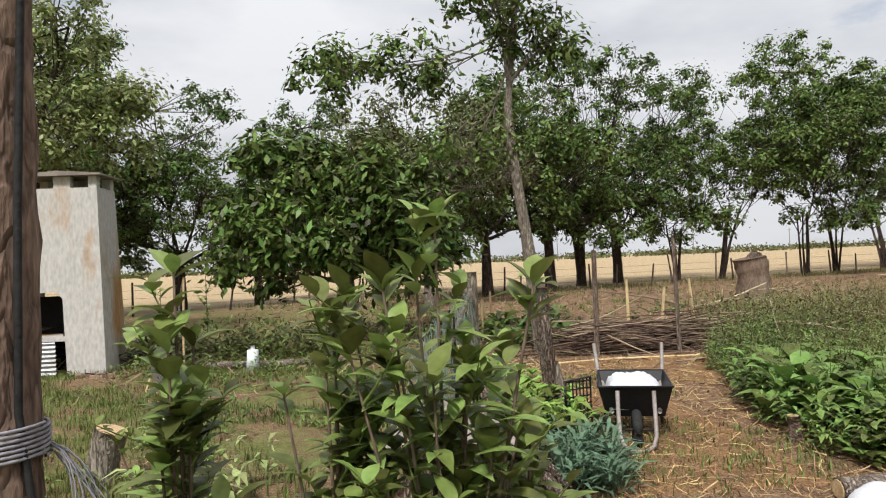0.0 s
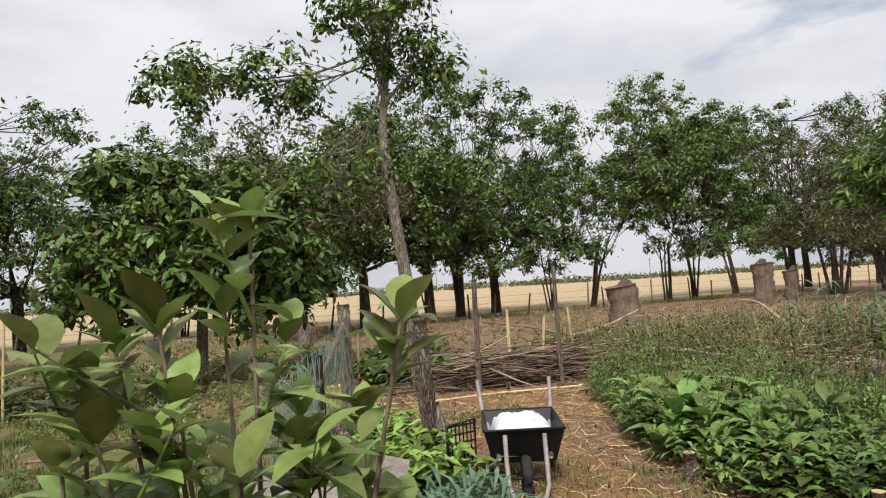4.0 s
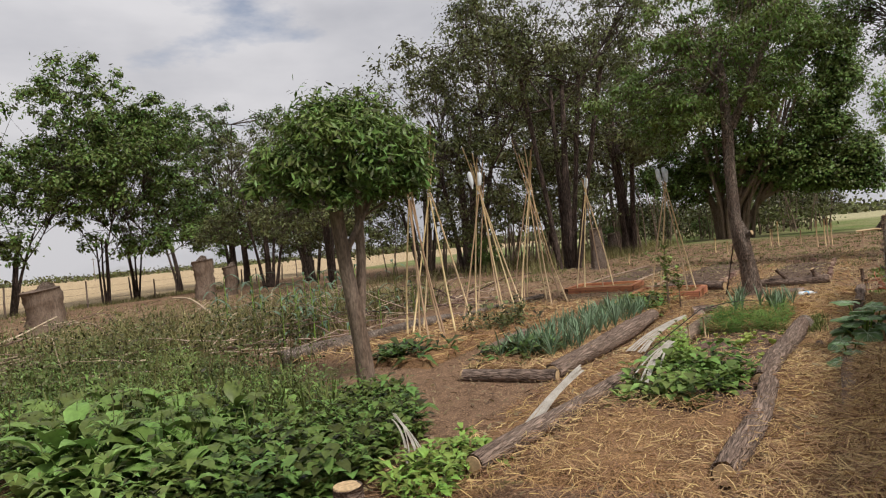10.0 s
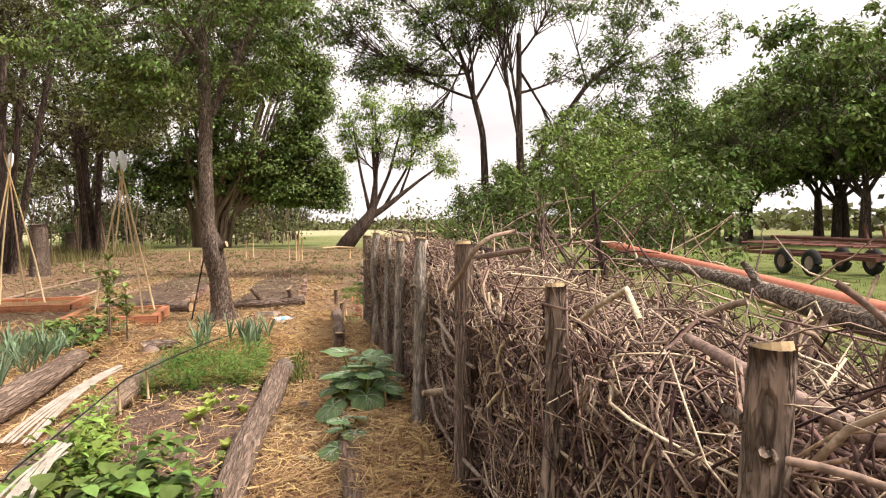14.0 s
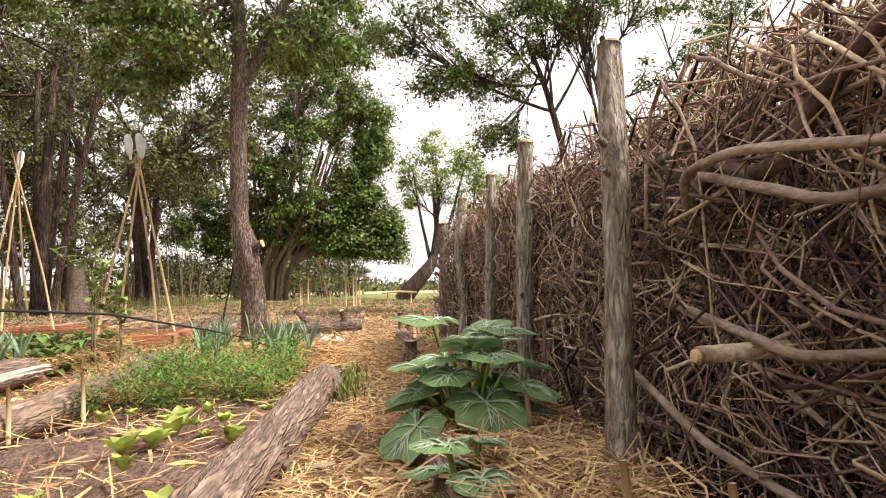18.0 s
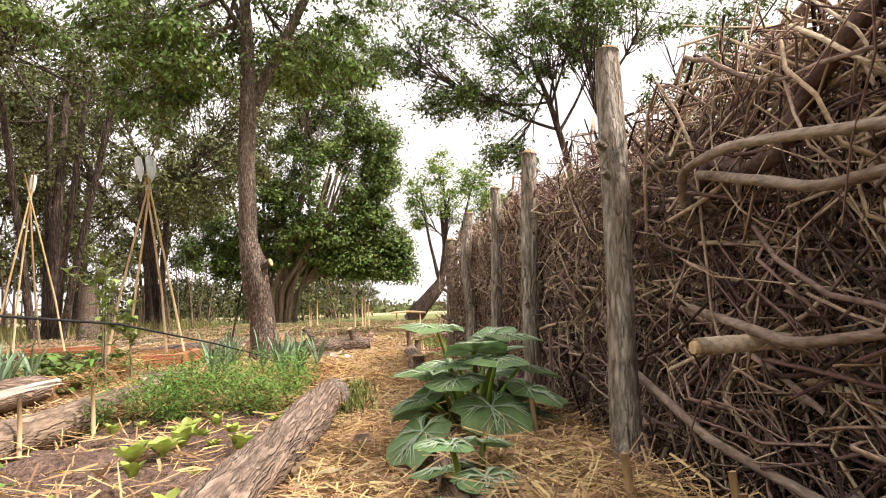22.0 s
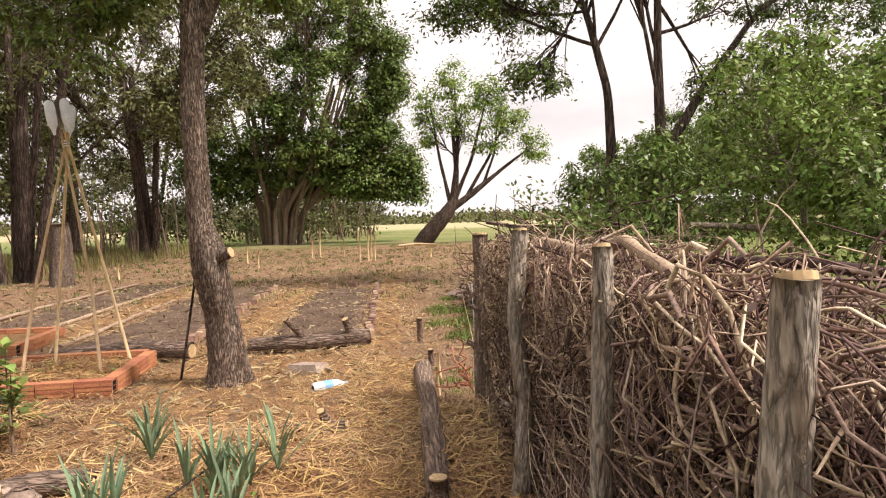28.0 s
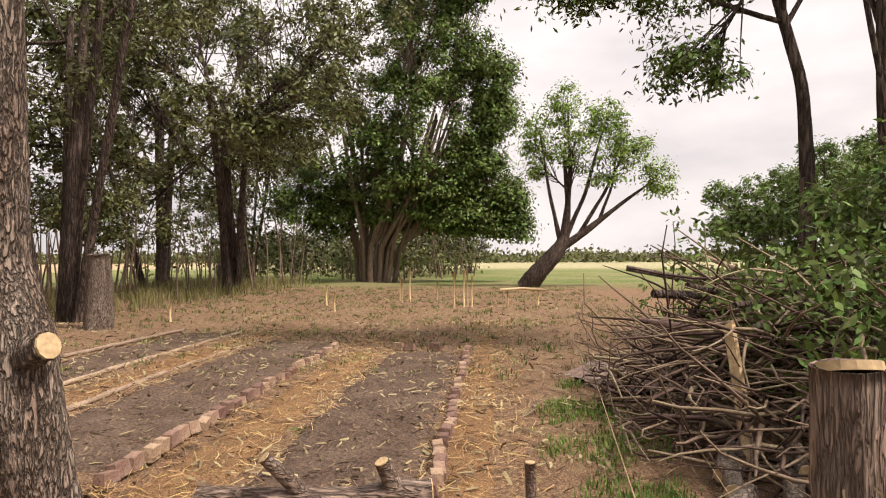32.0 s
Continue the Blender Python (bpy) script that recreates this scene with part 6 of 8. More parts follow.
greens("yard_weeds", [(-3.4, 4.6), (-0.3, 4.2), (0.0, 8.5), (-1.4, 10.4), (-3.6, 8.5)], 34, 386, 0.12, 0.34, 0.4, LEAF_FERN, "straggling yard weeds on bare earth", leaves_each=18, rows=3)
greens("yard_weeds", [(-4.6, 9.6), (-0.5, 9.0), (0.2, 12.6), (-4.4, 12.2)], 120, 387, 0.15, 0.3, 0.5, LEAF_MID, "rank green weeds beside the grill", leaves_each=11)
greens("yard_weeds", [(-2.1, 4.5), (-1.2, 4.3), (-1.1, 5.2), (-2.0, 5.4)], 12, 388, 0.2, 0.3, 0.75, LEAF_LIGHT, "pale yellow-green flowering weeds", leaves_each=16)

# ---- limewashed grill with chimney ----
grill = thing("garden_grill", (-5.02, 11.75, 0), "tall stained white limewashed brick grill with chimney", "grill")
def prism(prof, y0, y1, slope=0.0):
    """A front outline (x, z) drawn out in depth; slope draws the faces in towards the top."""
    n = len(prof)
    return Bag().add([(x, y0 + slope * z, z) for x, z in prof] + [(x, y1 - slope * z, z) for x, z in prof],
                     [np.arange(n)[None], np.arange(n, 2 * n)[::-1][None], np.array([[(k + 1) % n, k, n + k, n + (k + 1) % n] for k in range(n)])])


piece("body", prism([(-0.64, -0.05), (0, -0.05), (-0.1, 3.22), (-1.34, 3.22), (-1.36, 2.35), (-2.6, 1.8), (-2.95, 1.75), (-2.95, 1.4), (-0.8, 1.44), (-0.7, 1.32)], 0, 0.95, 0.03), PLASTER, grill, "white tapering body with rusty run-off stains", smooth=False)
piece("pier", box((-2.95, 0.05, -0.05), (-2.4, 0.9, 1.395)), PLASTER, grill, smooth=False)
piece("back_wall", box((-2.4, 0.82, -0.05), (-0.7, 0.9, 1.35)), SOOT_HOLE_SHADE, grill, "sooty black back wall", smooth=False)
piece("side_lining", box((-0.715, 0.06, 0.68), (-0.69, 0.82, 1.3)), SOOT_HOLE_SHADE, grill, "sooty side of the firebox", smooth=False)
piece("counter", box((-2.4, 0.03, 0.6), (-0.6, 0.82, 0.68)), PLASTER, grill, smooth=False)
for k in range(9):
    piece("grate_bar", tube([(-2.3 + 0.15 * k, 0.06, 0.8), (-2.3 + 0.15 * k, 0.8, 0.82)], 0.008, 5), IRON, grill)
for x, y in ((-1.33, 0.12), (-0.83, 0.12), (-0.25, 0.12), (-1.33, 0.7), (-0.83, 0.7), (-0.25, 0.7)):
    piece("flue_pier", box((x, y, 3.215), (x + (0.28 if x == -0.83 else 0.14), y + 0.14, 3.42)), PLASTER, grill, smooth=False)
piece("flue_throat", box((-1.2, 0.24, 3.225), (-0.25, 0.7, 3.24)), SOOT_HOLE_SHADE, grill, "sooty flue mouth", smooth=False)
piece("cap_slab", prism([(-1.42, 3.425), (0.0, 3.425), (0.0, 3.455), (-0.72, 3.51), (-1.42, 3.455)], 0.0, 0.96), SLATE, grill, "thin grey cap slab", smooth=False)
bagz = Bag()
hs = np.linspace(0, 0.6, 56)
wv = 0.016 * np.sin(hs / 0.075 * 2 * np.pi)
vv = np.array([(x, w, h) for h, w in zip(hs, wv) for x in (0.0, 1.6)])
bagz.add(np.concatenate([vv, vv + [0, 0.006, 0]]), np.array([[2 * k, 2 * k + 1, 2 * k + 3, 2 * k + 2] for k in range(55)] + [[112 + 2 * k, 112 + 2 * k + 2, 112 + 2 * k + 3, 112 + 2 * k + 1] for k in range(55)]))
sheet = thing("corrugated_sheet", (-7.4, 11.66, 0.0), "corrugated zinc sheet leaning under the grill", "metal sheet")
piece("sheet", bagz, ZINC, sheet)
rb = np.random.default_rng(401)
for k in range(9):
    b = thing("rubble_brick", (-5.1 + rb.uniform(-0.25, 0.35), 11.35 + rb.uniform(-0.15, 0.2), 0.0), "broken reddish brick at the grill's foot", "brick", "bricks at the grill's foot", turn=rb.uniform(0, 180))
    piece("lump", box((-0.1, -0.06, 0), (0.1, 0.06, 0.07), top=0.92), BRICK_RUN, b, smooth=False)

# ---- wheelbarrow ----
wb = thing("wheelbarrow", (1.89, 5.33, 0), "black metal wheelbarrow with grey tube frame", "wheelbarrow", turn=-17)
T0, T1 = np.array([(-0.25, 0.3), (0.25, 0.3), (0.25, 0.8), (-0.25, 0.8)]), np.array([(-0.31, 0.12), (0.31, 0.12), (0.31, 0.98), (-0.31, 0.98)])
outer = [(x, y, 0.24) for x, y in T0] + [(x, y, 0.53) for x, y in T1]
inner = [(x * 0.96, 0.55 + (y - 0.55) * 0.96, 0.25) for x, y in T0] + [(x * 0.96, 0.55 + (y - 0.55) * 0.96, 0.53) for x, y in T1]
bt = Bag().add(outer + inner, np.array([[0, 3, 2, 1], [8, 9, 10, 11]] + [[k, (k + 1) % 4, 4 + (k + 1) % 4, 4 + k] for k in range(4)] + [[8 + (k + 1) % 4, 8 + k, 12 + k, 12 + (k + 1) % 4] for k in range(4)]
               + [[4 + k, 4 + (k + 1) % 4, 12 + (k + 1) % 4, 12 + k] for k in range(4)]))
tray = piece("tray", bt, BLACK_TRAY, wb, "black pressed-steel tray", smooth=False)
piece("rim", tube([(*p, 0.53) for p in T1] + [(*T1[0], 0.53)], 0.011, 6), BLACK_TRAY, tray)
for s in (-1, 1):
    piece("handle", tube([(s * 0.2, 0.2, 0.3), (s * 0.27, 0.9, 0.42), (s * 0.31, 1.1, 0.52), (s * 0.34, 1.38, 0.74)], 0.019, 8, caps=True), TUBE_GREY, wb, "worn grey tube handle")
    piece("leg", tube([(s * 0.24, 0.72, 0.26), (s * 0.26, 0.74, 0.12), (s * 0.26, 0.76, 0.0)], 0.018, 8, caps=True), IRON, wb)
loop = [(-0.15, 0.1, 0.5), (-0.15, 0.04, 0.3), (-0.145, -0.06, 0.16), (-0.12, -0.12, 0.09), (-0.05, -0.16, 0.055), (0.05, -0.16, 0.055), (0.12, -0.12, 0.09), (0.145, -0.06, 0.16), (0.15, 0.04, 0.3), (0.15, 0.1, 0.5)]
piece("front_loop", tube(loop, 0.018, 8), TUBE_GREY, wb, "grey bent tube round the wheel")
a = np.linspace(0, 2 * np.pi, 25)
wheel = piece("wheel", tube([(0, np.cos(q) * 0.13 + 0.1, 0.17 + np.sin(q) * 0.13) for q in a], 0.042, 10), RUBBER, wb, "worn black tyre")
piece("rim_disc", tube([(-0.02, 0.1, 0.17), (0.02, 0.1, 0.17)], 0.1, 18, caps=True), STEEL, wheel, smooth=False)
piece("axle", tube([(-0.16, 0.1, 0.17), (0.16, 0.1, 0.17)], 0.011, 8, caps=True), IRON, wb)
g = np.random.default_rng(410)
u, v = np.meshgrid(np.linspace(-1, 1, 26), np.linspace(-1, 1, 30), indexing="ij")
hgt = 0.5 + 0.06 * (1 - u**2) * (1 - v**2) ** 0.5 + 0.022 * np.sin(u * 7 + 3 * np.sin(v * 4)) * np.cos(v * 6) + g.normal(0, 0.005, u.shape)
hgt -= 0.1 * np.maximum(np.abs(u), np.abs(v)) ** 8
q = np.array([[i * 30 + j, (i + 1) * 30 + j, (i + 1) * 30 + j + 1, i * 30 + j + 1] for i in range(25) for j in range(29)])
wsack = tagged(piece("sack", Bag().add(np.stack([u * 0.25, v * 0.33, hgt], -1).reshape(-1, 3), q), WHITE_BAG), "crumpled white woven sack in the wheelbarrow", "sack")
wsack.matrix_world = pose(1.89, 5.33, 0.0, 0, 0, -17) @ pose(0, 0.55, 0)
# mesh crate beside it
cr = thing("crate", (1.62, 6.0, 0.3), "black plastic mesh crate leaning beside the wheelbarrow", "crate", turn=25)
bagm = Bag()
for k in range(8):
    tube([(-0.2, 0, -0.28 + k * 0.07), (0.14, 0.05, -0.3 + k * 0.07)], 0.008, 4, bagm)
    tube([(-0.2 + k * 0.048, k * 0.007, -0.3), (-0.2 + k * 0.048, k * 0.007, 0.22)], 0.008, 4, bagm)
piece("mesh", bagm, BLACK_TRAY, cr)
piece("rim", tube([(-0.21, 0, -0.3), (-0.21, 0, 0.22), (0.15, 0.06, 0.22), (0.15, 0.06, -0.3), (-0.21, 0, -0.3)], 0.014, 6), BLACK_TRAY, cr)


# ---- posts, stumps and poles of the yard ----
def old_post(at, line, radii, label, seed, mat=BARK_RED, name="post", lump=0.2):
    p = thing(name, at, label, "post")
    piece("shaft", rough_tube(line, radii, 14, lump, seed), mat, p)
    return p


pp = old_post((1.5, 6.7, 0), [(0.0, 0, -0.05), (-0.02, 0, 0.4), (-0.06, 0, 0.9), (-0.07, 0, 1.36)], (0.09, 0.075, 0.085, 0.06), "gnarled reddish bark post with wire round it", 420)
piece("wire_wrap", tube([(-0.065 + 0.085 * math.cos(t), 0.085 * math.sin(t), 1.1 + 0.006 * t) for t in np.linspace(0, 19, 60)], 0.004, 5), IRON, pp, "rusty wire wrapped round the post")
piece("bark_flap", rough_tube([(0.09, -0.05, 0.02), (0.08, -0.04, 0.3), (0.04, -0.03, 0.6)], (0.05, 0.06, 0.02), 10, 0.2, 421), BARK_GREY, pp, "grey split bark piece")
near_post = old_post((-0.976, 1.24, 0), [(0.02, 0, -0.05), (0.02, 0, 0.8), (0.012, 0, 1.6), (0.01, 0, 2.6)], (0.115, 0.105, 0.1, 0.098), "tall rough bark post with twine tied round it", 422, BARK_NEAR)
piece("twine", tube([(0.015 + 0.106 * math.cos(t), 0.106 * math.sin(t), 1.3 + 0.0016 * t) for t in np.linspace(0, 44, 160)], 0.004, 5), TWINE, near_post, "grey twine wrapped round the post")
gt = np.random.default_rng(423)
fr = Bag()
for k in range(16):
    tube(bezier((0.08, 0.02, 1.33), (0.16 + gt.normal(0, 0.02), 0.04, 1.33), (0.14 + gt.uniform(0, 0.1), 0.05 + gt.normal(0, 0.03), 1.13 + gt.uniform(-0.03, 0.05)), 6), 0.0015, 3, fr)
piece("frayed_twine", fr, TWINE, near_post, "frayed pale twine ends", kind="stuff")
hose = tagged(piece("cable", tube([(-0.83, 1.2, 3.2), (-0.85, 1.2, 2.4), (-0.87, 1.19, 1.8), (-0.88, 1.19, 1.4), (-0.85, 1.2, 1.1), (-0.8, 1.22, 0.0)], 0.008, 6), RUBBER), "black cable hanging along the rough post", "cable")
st = thing("cut_trunk", (-2.5, 5.5, 0), "short sawn grey trunk standing in the yard", "stump")
piece("trunk", rough_tube([(-0.05, 0, -0.03), (-0.02, 0, 0.2), (0.06, 0, 0.42)], (0.14, 0.12, 0.13), 14, 0.12, 424), BARK_GREY, st)
piece("sawn_top", tube([(0.06, 0, 0.412), (0.065, 0, 0.428)], (0.125, 0.12), 16, caps=True), CUT_WOOD, st, "pale sawn top", smooth=False)
for x, y, h, r, la, s in ((12.4, 22.6, 1.35, 0.5, "broad split tree stump with rough bark", 425), (22.8, 28.0, 1.9, 0.42, "tall broken tree stump with a knobbly head", 426), (25.6, 29.2, 1.5, 0.3, "dark broken stump by the field fence", 427)):
    sp = thing("tree_stump", (x, y, 0), la, "stump")
    piece("trunk", rough_tube([(0, 0, -0.05), (0.05, 0, h * 0.5), (-0.05, 0, h)], (r * 1.15, r, r * 1.1), 16, 0.42, s, step=0.1), BARK_BROWN, sp)
    piece("broken_top", rough_tube([(0.1, 0, h - 0.1), (0.2, 0, h + 0.2)], (r * 0.7, r * 0.3), 9, 0.5, s + 1), BARK_RED, sp)
for x, y, h, r, lx in ((3.2, 10.72, 1.75, 0.045, 0.02), (4.6, 10.72, 1.95, 0.035, -0.03), (3.45, 11.6, 1.3, 0.02, 0.0), (4.55, 13.0, 1.2, 0.03, 0.0), (5.3, 13.2, 1.0, 0.03, 0.1), (6.6, 14.5, 1.1, 0.03, -0.1), (1.7, 13.6, 0.9, 0.025, 0.02),
                       (-3.9, 12.3, 1.6, 0.022, 0.05), (2.3, 16.5, 0.9, 0.03, 0.0)):
    po = thing("garden_stake", (x, y, 0), "weathered upright stake in the rough ground", "stake", "stakes behind the garden")
    piece("shaft", rough_tube([(0, 0, -0.05), (lx / 2, 0, h / 2), (lx, 0, h)], (r, r, r * 0.85), 9, 0.12, int(abs(x) * 13)), POST_WOOD if r > 0.03 else CANE, po)

# stacked brushwood behind the wheelbarrow
bw = thing("brushwood_stack", (4.0, 11.2, 0), "low stack of reddish prunings between stakes", "brushwood")
g = np.random.default_rng(430)
bagb = Bag()
for k in range(430):
    x, y, z = g.uniform(-1.1, 1.7), g.uniform(-0.4, 0.6), abs(g.normal(0, 0.22))
    L = g.uniform(0.8, 2.4)
    ln = stick_line((0, 0, 0), (g.choice((-1, 1)), g.normal(0, 0.15), g.normal(0, 0.05)), L, g, 0.08)
    ln += np.array([x, y, min(z, 0.5) + 0.03]) - ln.mean(0)
    ln[:, 2] = np.clip(ln[:, 2], 0.015, 0.62)
    tube(ln, np.linspace(0.012, 0.005, 6) * g.uniform(0.6, 1.3), 4, bagb, caps=True)
piece("pruning_mass", bagb, STICK_HEAP, bw, kind="stuff")
for k in range(12):
    ln = stick_line((g.uniform(-1.3, 0.2), g.uniform(-0.5, 0.2), g.uniform(0.2, 0.5)), (1, g.normal(0, 0.2), g.normal(-0.1, 0.1)), g.uniform(1.0, 2.0), g, 0.12)
    piece("branch", tube(ln, np.linspace(0.017, 0.006, 6), 6, caps=True), STICK_PALE, bw)
tagged(piece("hose", tube([(1.2, 10.4, 0.03), (2.2, 10.1, 0.03), (3.4, 10.25, 0.03), (4.6, 10.15, 0.03), (5.2, 10.5, 0.04)], 0.018, 6), CANE), "long pale pole lying on the straw path", "pole")
g = np.random.default_rng(431)
bagd = Bag()
for k in range(420):
    x, y = g.uniform(6.0, 17.5), g.uniform(9.0, 15.0)
    ln = stick_line((x, y, g.uniform(0.02, 0.45)), (g.normal(0, 1), g.normal(0, 0.6), g.normal(0.05, 0.12)), g.uniform(0.6, 2.2), g, 0.12)
    ln[:, 2] = np.clip(ln[:, 2], 0.02, 0.8)
    tube(ln, np.linspace(0.012, 0.004, 6) * g.uniform(0.6, 1.4), 4, bagd)
tagged(piece("fallen_branches", bagd, STICK), "scattered fallen branches and prunings behind the beds", "branches", kind="stuff")

for k in range(46):
    x, y = g.uniform(6.5, 17.5), g.uniform(9.6, 16.0)
    ln = stick_line((0, 0, 0), (g.normal(0.6, 0.7), g.normal(0, 0.5), g.normal(0.03, 0.07)), g.uniform(1.4, 3.4), g, 0.07)
    ln[:, 2] = np.clip(ln[:, 2] + g.uniform(0.05, 0.4), 0.03, 0.9)
    pl_ = tagged(piece("fallen_branch", rough_tube(ln, np.linspace(0.03, 0.012, 6) * g.uniform(0.7, 1.3), 7, 0.12, k, step=0.2), STICK_PALE if k % 3 else STICK), "long bare branch lying on the rough ground", "branch", "felled branches behind the beds")
    pl_.matrix_world = pose(x, y, 0)

# ---- netting fence, boards and sheet by the shrub ----
net = thing("net_fence", (0.3, 7.2, 0), "slack grey-green wire netting on a split grey post", "fence")
A, B = np.array([-0.3, -2.3, 0.0]), np.array([0.75, 2.6, 0.0])
g = np.random.default_rng(440)
bagn = Bag()
for k in range(95):
    t = k / 94
    p = A + (B - A) * t
    off = g.normal(0, 0.05)
    tube([p + [off, 0, 0.02], p + [off + g.normal(0, 0.05), g.normal(0, 0.05), 0.5], p + [g.normal(0, 0.04), g.normal(0, 0.04), 1.0 + 0.18 * t + g.normal(0, 0.03)]], 0.0032, 3, bagn)
for h in np.linspace(0.05, 1.05, 9):
    tube([A + (B - A) * t + np.array([g.normal(0, 0.03), 0, h * (1 + 0.18 * t) + g.normal(0, 0.02)]) for t in np.linspace(0, 1, 26)], 0.0028, 3, bagn)
piece("netting", bagn, GREEN_NET, net)
piece("end_post", rough_tube([(0.75, 2.6, -0.05), (0.77, 2.6, 0.8), (0.76, 2.62, 1.5)], (0.09, 0.08, 0.085), 10, 0.15, 441), BARK_GREY, net, "split grey end post")
piece("mid_post", rough_tube([(0.25, 0.2, -0.05), (0.24, 0.2, 1.05)], (0.04, 0.035), 8, 0.12, 442), BARK_DARK, net)
piece("rail", rough_tube([(0.2, 0.0, 0.75), (0.72, 2.4, 1.25)], (0.03, 0.028), 8, 0.1, 443), BARK_GREY, net, "sloping grey pole")
bx = thing("nesting_box", (0.35, 4.75, 0), "low wooden box with a bent grey sheet over it", "box", turn=-14)
piece("body", box((-0.38, -0.3, 0), (0.36, 0.42, 0.42)), BARK_RED, bx, "brown board box", smooth=False)
u, v = np.meshgrid(np.linspace(-0.55, 0.5, 22), np.linspace(-0.5, 0.62, 22), indexing="ij")
zz = 0.45 + 0.07 * np.cos(u * 2.6) - 0.12 * np.clip(np.abs(u) - 0.3, 0, 1) ** 1.2 - 0.16 * np.clip(-v - 0.25, 0, 1) + 0.012 * np.sin(u * 9 + v * 7)
q = np.array([[i * 22 + j, (i + 1) * 22 + j, (i + 1) * 22 + j + 1, i * 22 + j + 1] for i in range(21) for j in range(21)])
piece("cover_sheet", Bag().add(np.stack([u, v, zz], -1).reshape(-1, 3), q), SLATE, bx, "warped grey-brown cover sheet")
br = Bag()
tube(bezier((-0.3, -0.35, 0.43), (0.0, -0.1, 0.56), (0.2, 0.1, 0.55), 8), np.linspace(0.012, 0.006, 8), 5, br)
tube(bezier((0.02, -0.12, 0.53), (0.2, 0.0, 0.58), (0.18, 0.25, 0.57), 6), np.linspace(0.009, 0.004, 6), 5, br)
tagged(piece("twig", br, STICK_PALE), "bare forked twig lying on the grey sheet", "twig").matrix_world = pose(0.35, 4.75, 0.0, 0, 0, -14)
for a0, a1, w, la in (((0.42, 4.95, 0.86), (1.0, 4.15, 0.0), 0.07, "weathered brown beam leaning against the box"), ((0.62, 4.9, 0.6), (1.1, 4.2, 0.0), 0.05, "split brown board leaning beside the box"),
                      ((0.85, 4.75, 0.42), (0.9, 4.3, 0.0), 0.06, "short offcut of brown timber")):
    p0, p1 = Vector(a0), Vector(a1)
    bm_ = thing("beam", tuple(p1), la, "beam", "boards leaning on the box")
    piece("timber", box((-w / 2, -w / 3, 0), (w / 2, w / 3, (p0 - p1).length), turn=(p0 - p1).to_track_quat("Z", "Y").to_matrix().to_4x4()), BARK_RED, bm_, smooth=False)
yb = thing("yellow_bucket", (0.95, 10.2, 0), "yellow plastic bucket hanging by the netting", "bucket")
piece("body", tube([(0, 0, 0.0), (0, 0, 0.02), (0, 0, 0.34), (0, 0, 0.36)], (0.13, 0.14, 0.17, 0.175), 18, caps=True), YELLOW, yb)
piece("handle", tube([(-0.17, 0, 0.35), (-0.1, 0, 0.47), (0.1, 0, 0.47), (0.17, 0, 0.35)], 0.006, 5), STEEL, yb)
wbk = thing("white_bucket", (-3.67, 10.5, 0), "white plastic bucket standing in the grass", "bucket")
piece("body", tube([(0, 0, 0.0), (0, 0, 0.01), (0, 0, 0.33)], (0.13, 0.15, 0.18), 18, caps=True), WHITE_BAG, wbk)
piece("rim", tube([(0.18 * math.cos(t), 0.18 * math.sin(t), 0.33) for t in np.linspace(0, 6.283, 20)], 0.01, 5), WHITE_BAG, wbk)
jc = thing("jerrycan", (-2.45, 11.2, 0), "translucent white plastic can in the grass", "can")
piece("body", box((-0.1, -0.08, 0), (0.1, 0.08, 0.36), top=0.8), PLASTIC, jc)
piece("cap", tube([(0, 0, 0.36), (0, 0, 0.42)], 0.035, 10, caps=True), WHITE_BAG, jc)
log([(-3.3, 11.6, 0.07), (-2.2, 11.5, 0.07), (-1.0, 11.55, 0.07)], (0.06, 0.07, 0.06), "grey log lying in the yard grass", 445, LOG_GREY)
# white sack in front of the greens
u, v = np.meshgrid(np.linspace(-1, 1, 20), np.linspace(-1, 1, 16), indexing="ij")
zz = 0.16 * (1 - u**4) * (1 - v**4) + 0.02 * np.sin(u * 6 + 2 * v) * np.cos(v * 5) - 0.01
q = np.array([[i * 16 + j, (i + 1) * 16 + j, (i + 1) * 16 + j + 1, i * 16 + j + 1] for i in range(19) for j in range(15)])
sk = tagged(piece("sack", Bag().add(np.stack([u * 0.34, v * 0.22, zz], -1).reshape(-1, 3), q), WHITE_BAG), "half-full white sack lying on the ground", "sack")
sk.matrix_world = pose(2.98, 3.72, 0, 0, 0, -38)


# ---- field fence ----
g = np.random.default_rng(450)
ff = thing("field_fence", (0, 0, 0), "old wire fence on thin crooked posts along the field", "fence")
tops = []
for k, x in enumerate(np.arange(-14, 46, 1.7)):
    x += g.normal(0, 0.3)
    y, h, lx = 30.6 + 0.24 * x, g.uniform(1.1, 1.6), g.normal(0, 0.12)
    piece("post", rough_tube([(x, y, -0.1), (x + lx / 2, y, h / 2), (x + lx, y, h)], (0.05, 0.045, 0.04), 7, 0.15, k, step=0.2), BARK_DARK if k % 3 else POST_WOOD, ff)
    tops.append((x + lx * 0.8, y))
for f in (0.35, 0.65, 0.95):
    piece("wire", tube([(x, y, f * 1.1) for x, y in tops], 0.006, 3), IRON, ff)
for x, y, h in ((62, 250, 9.0), (120, 262, 9.0), (88, 256, 9.0), (165, 270, 9.5)):
    ut = thing("utility_pole", (x, y, 0), "distant utility pole on the plain", "pole", "far utility poles")
    piece("pole", tube([(0, 0, 0), (0, 0, h)], (0.16, 0.12), 6), BARK_GREY, ut)
    piece("crossarm", box((-0.9, -0.06, h - 0.8), (0.9, 0.06, h - 0.65)), BARK_GREY, ut)


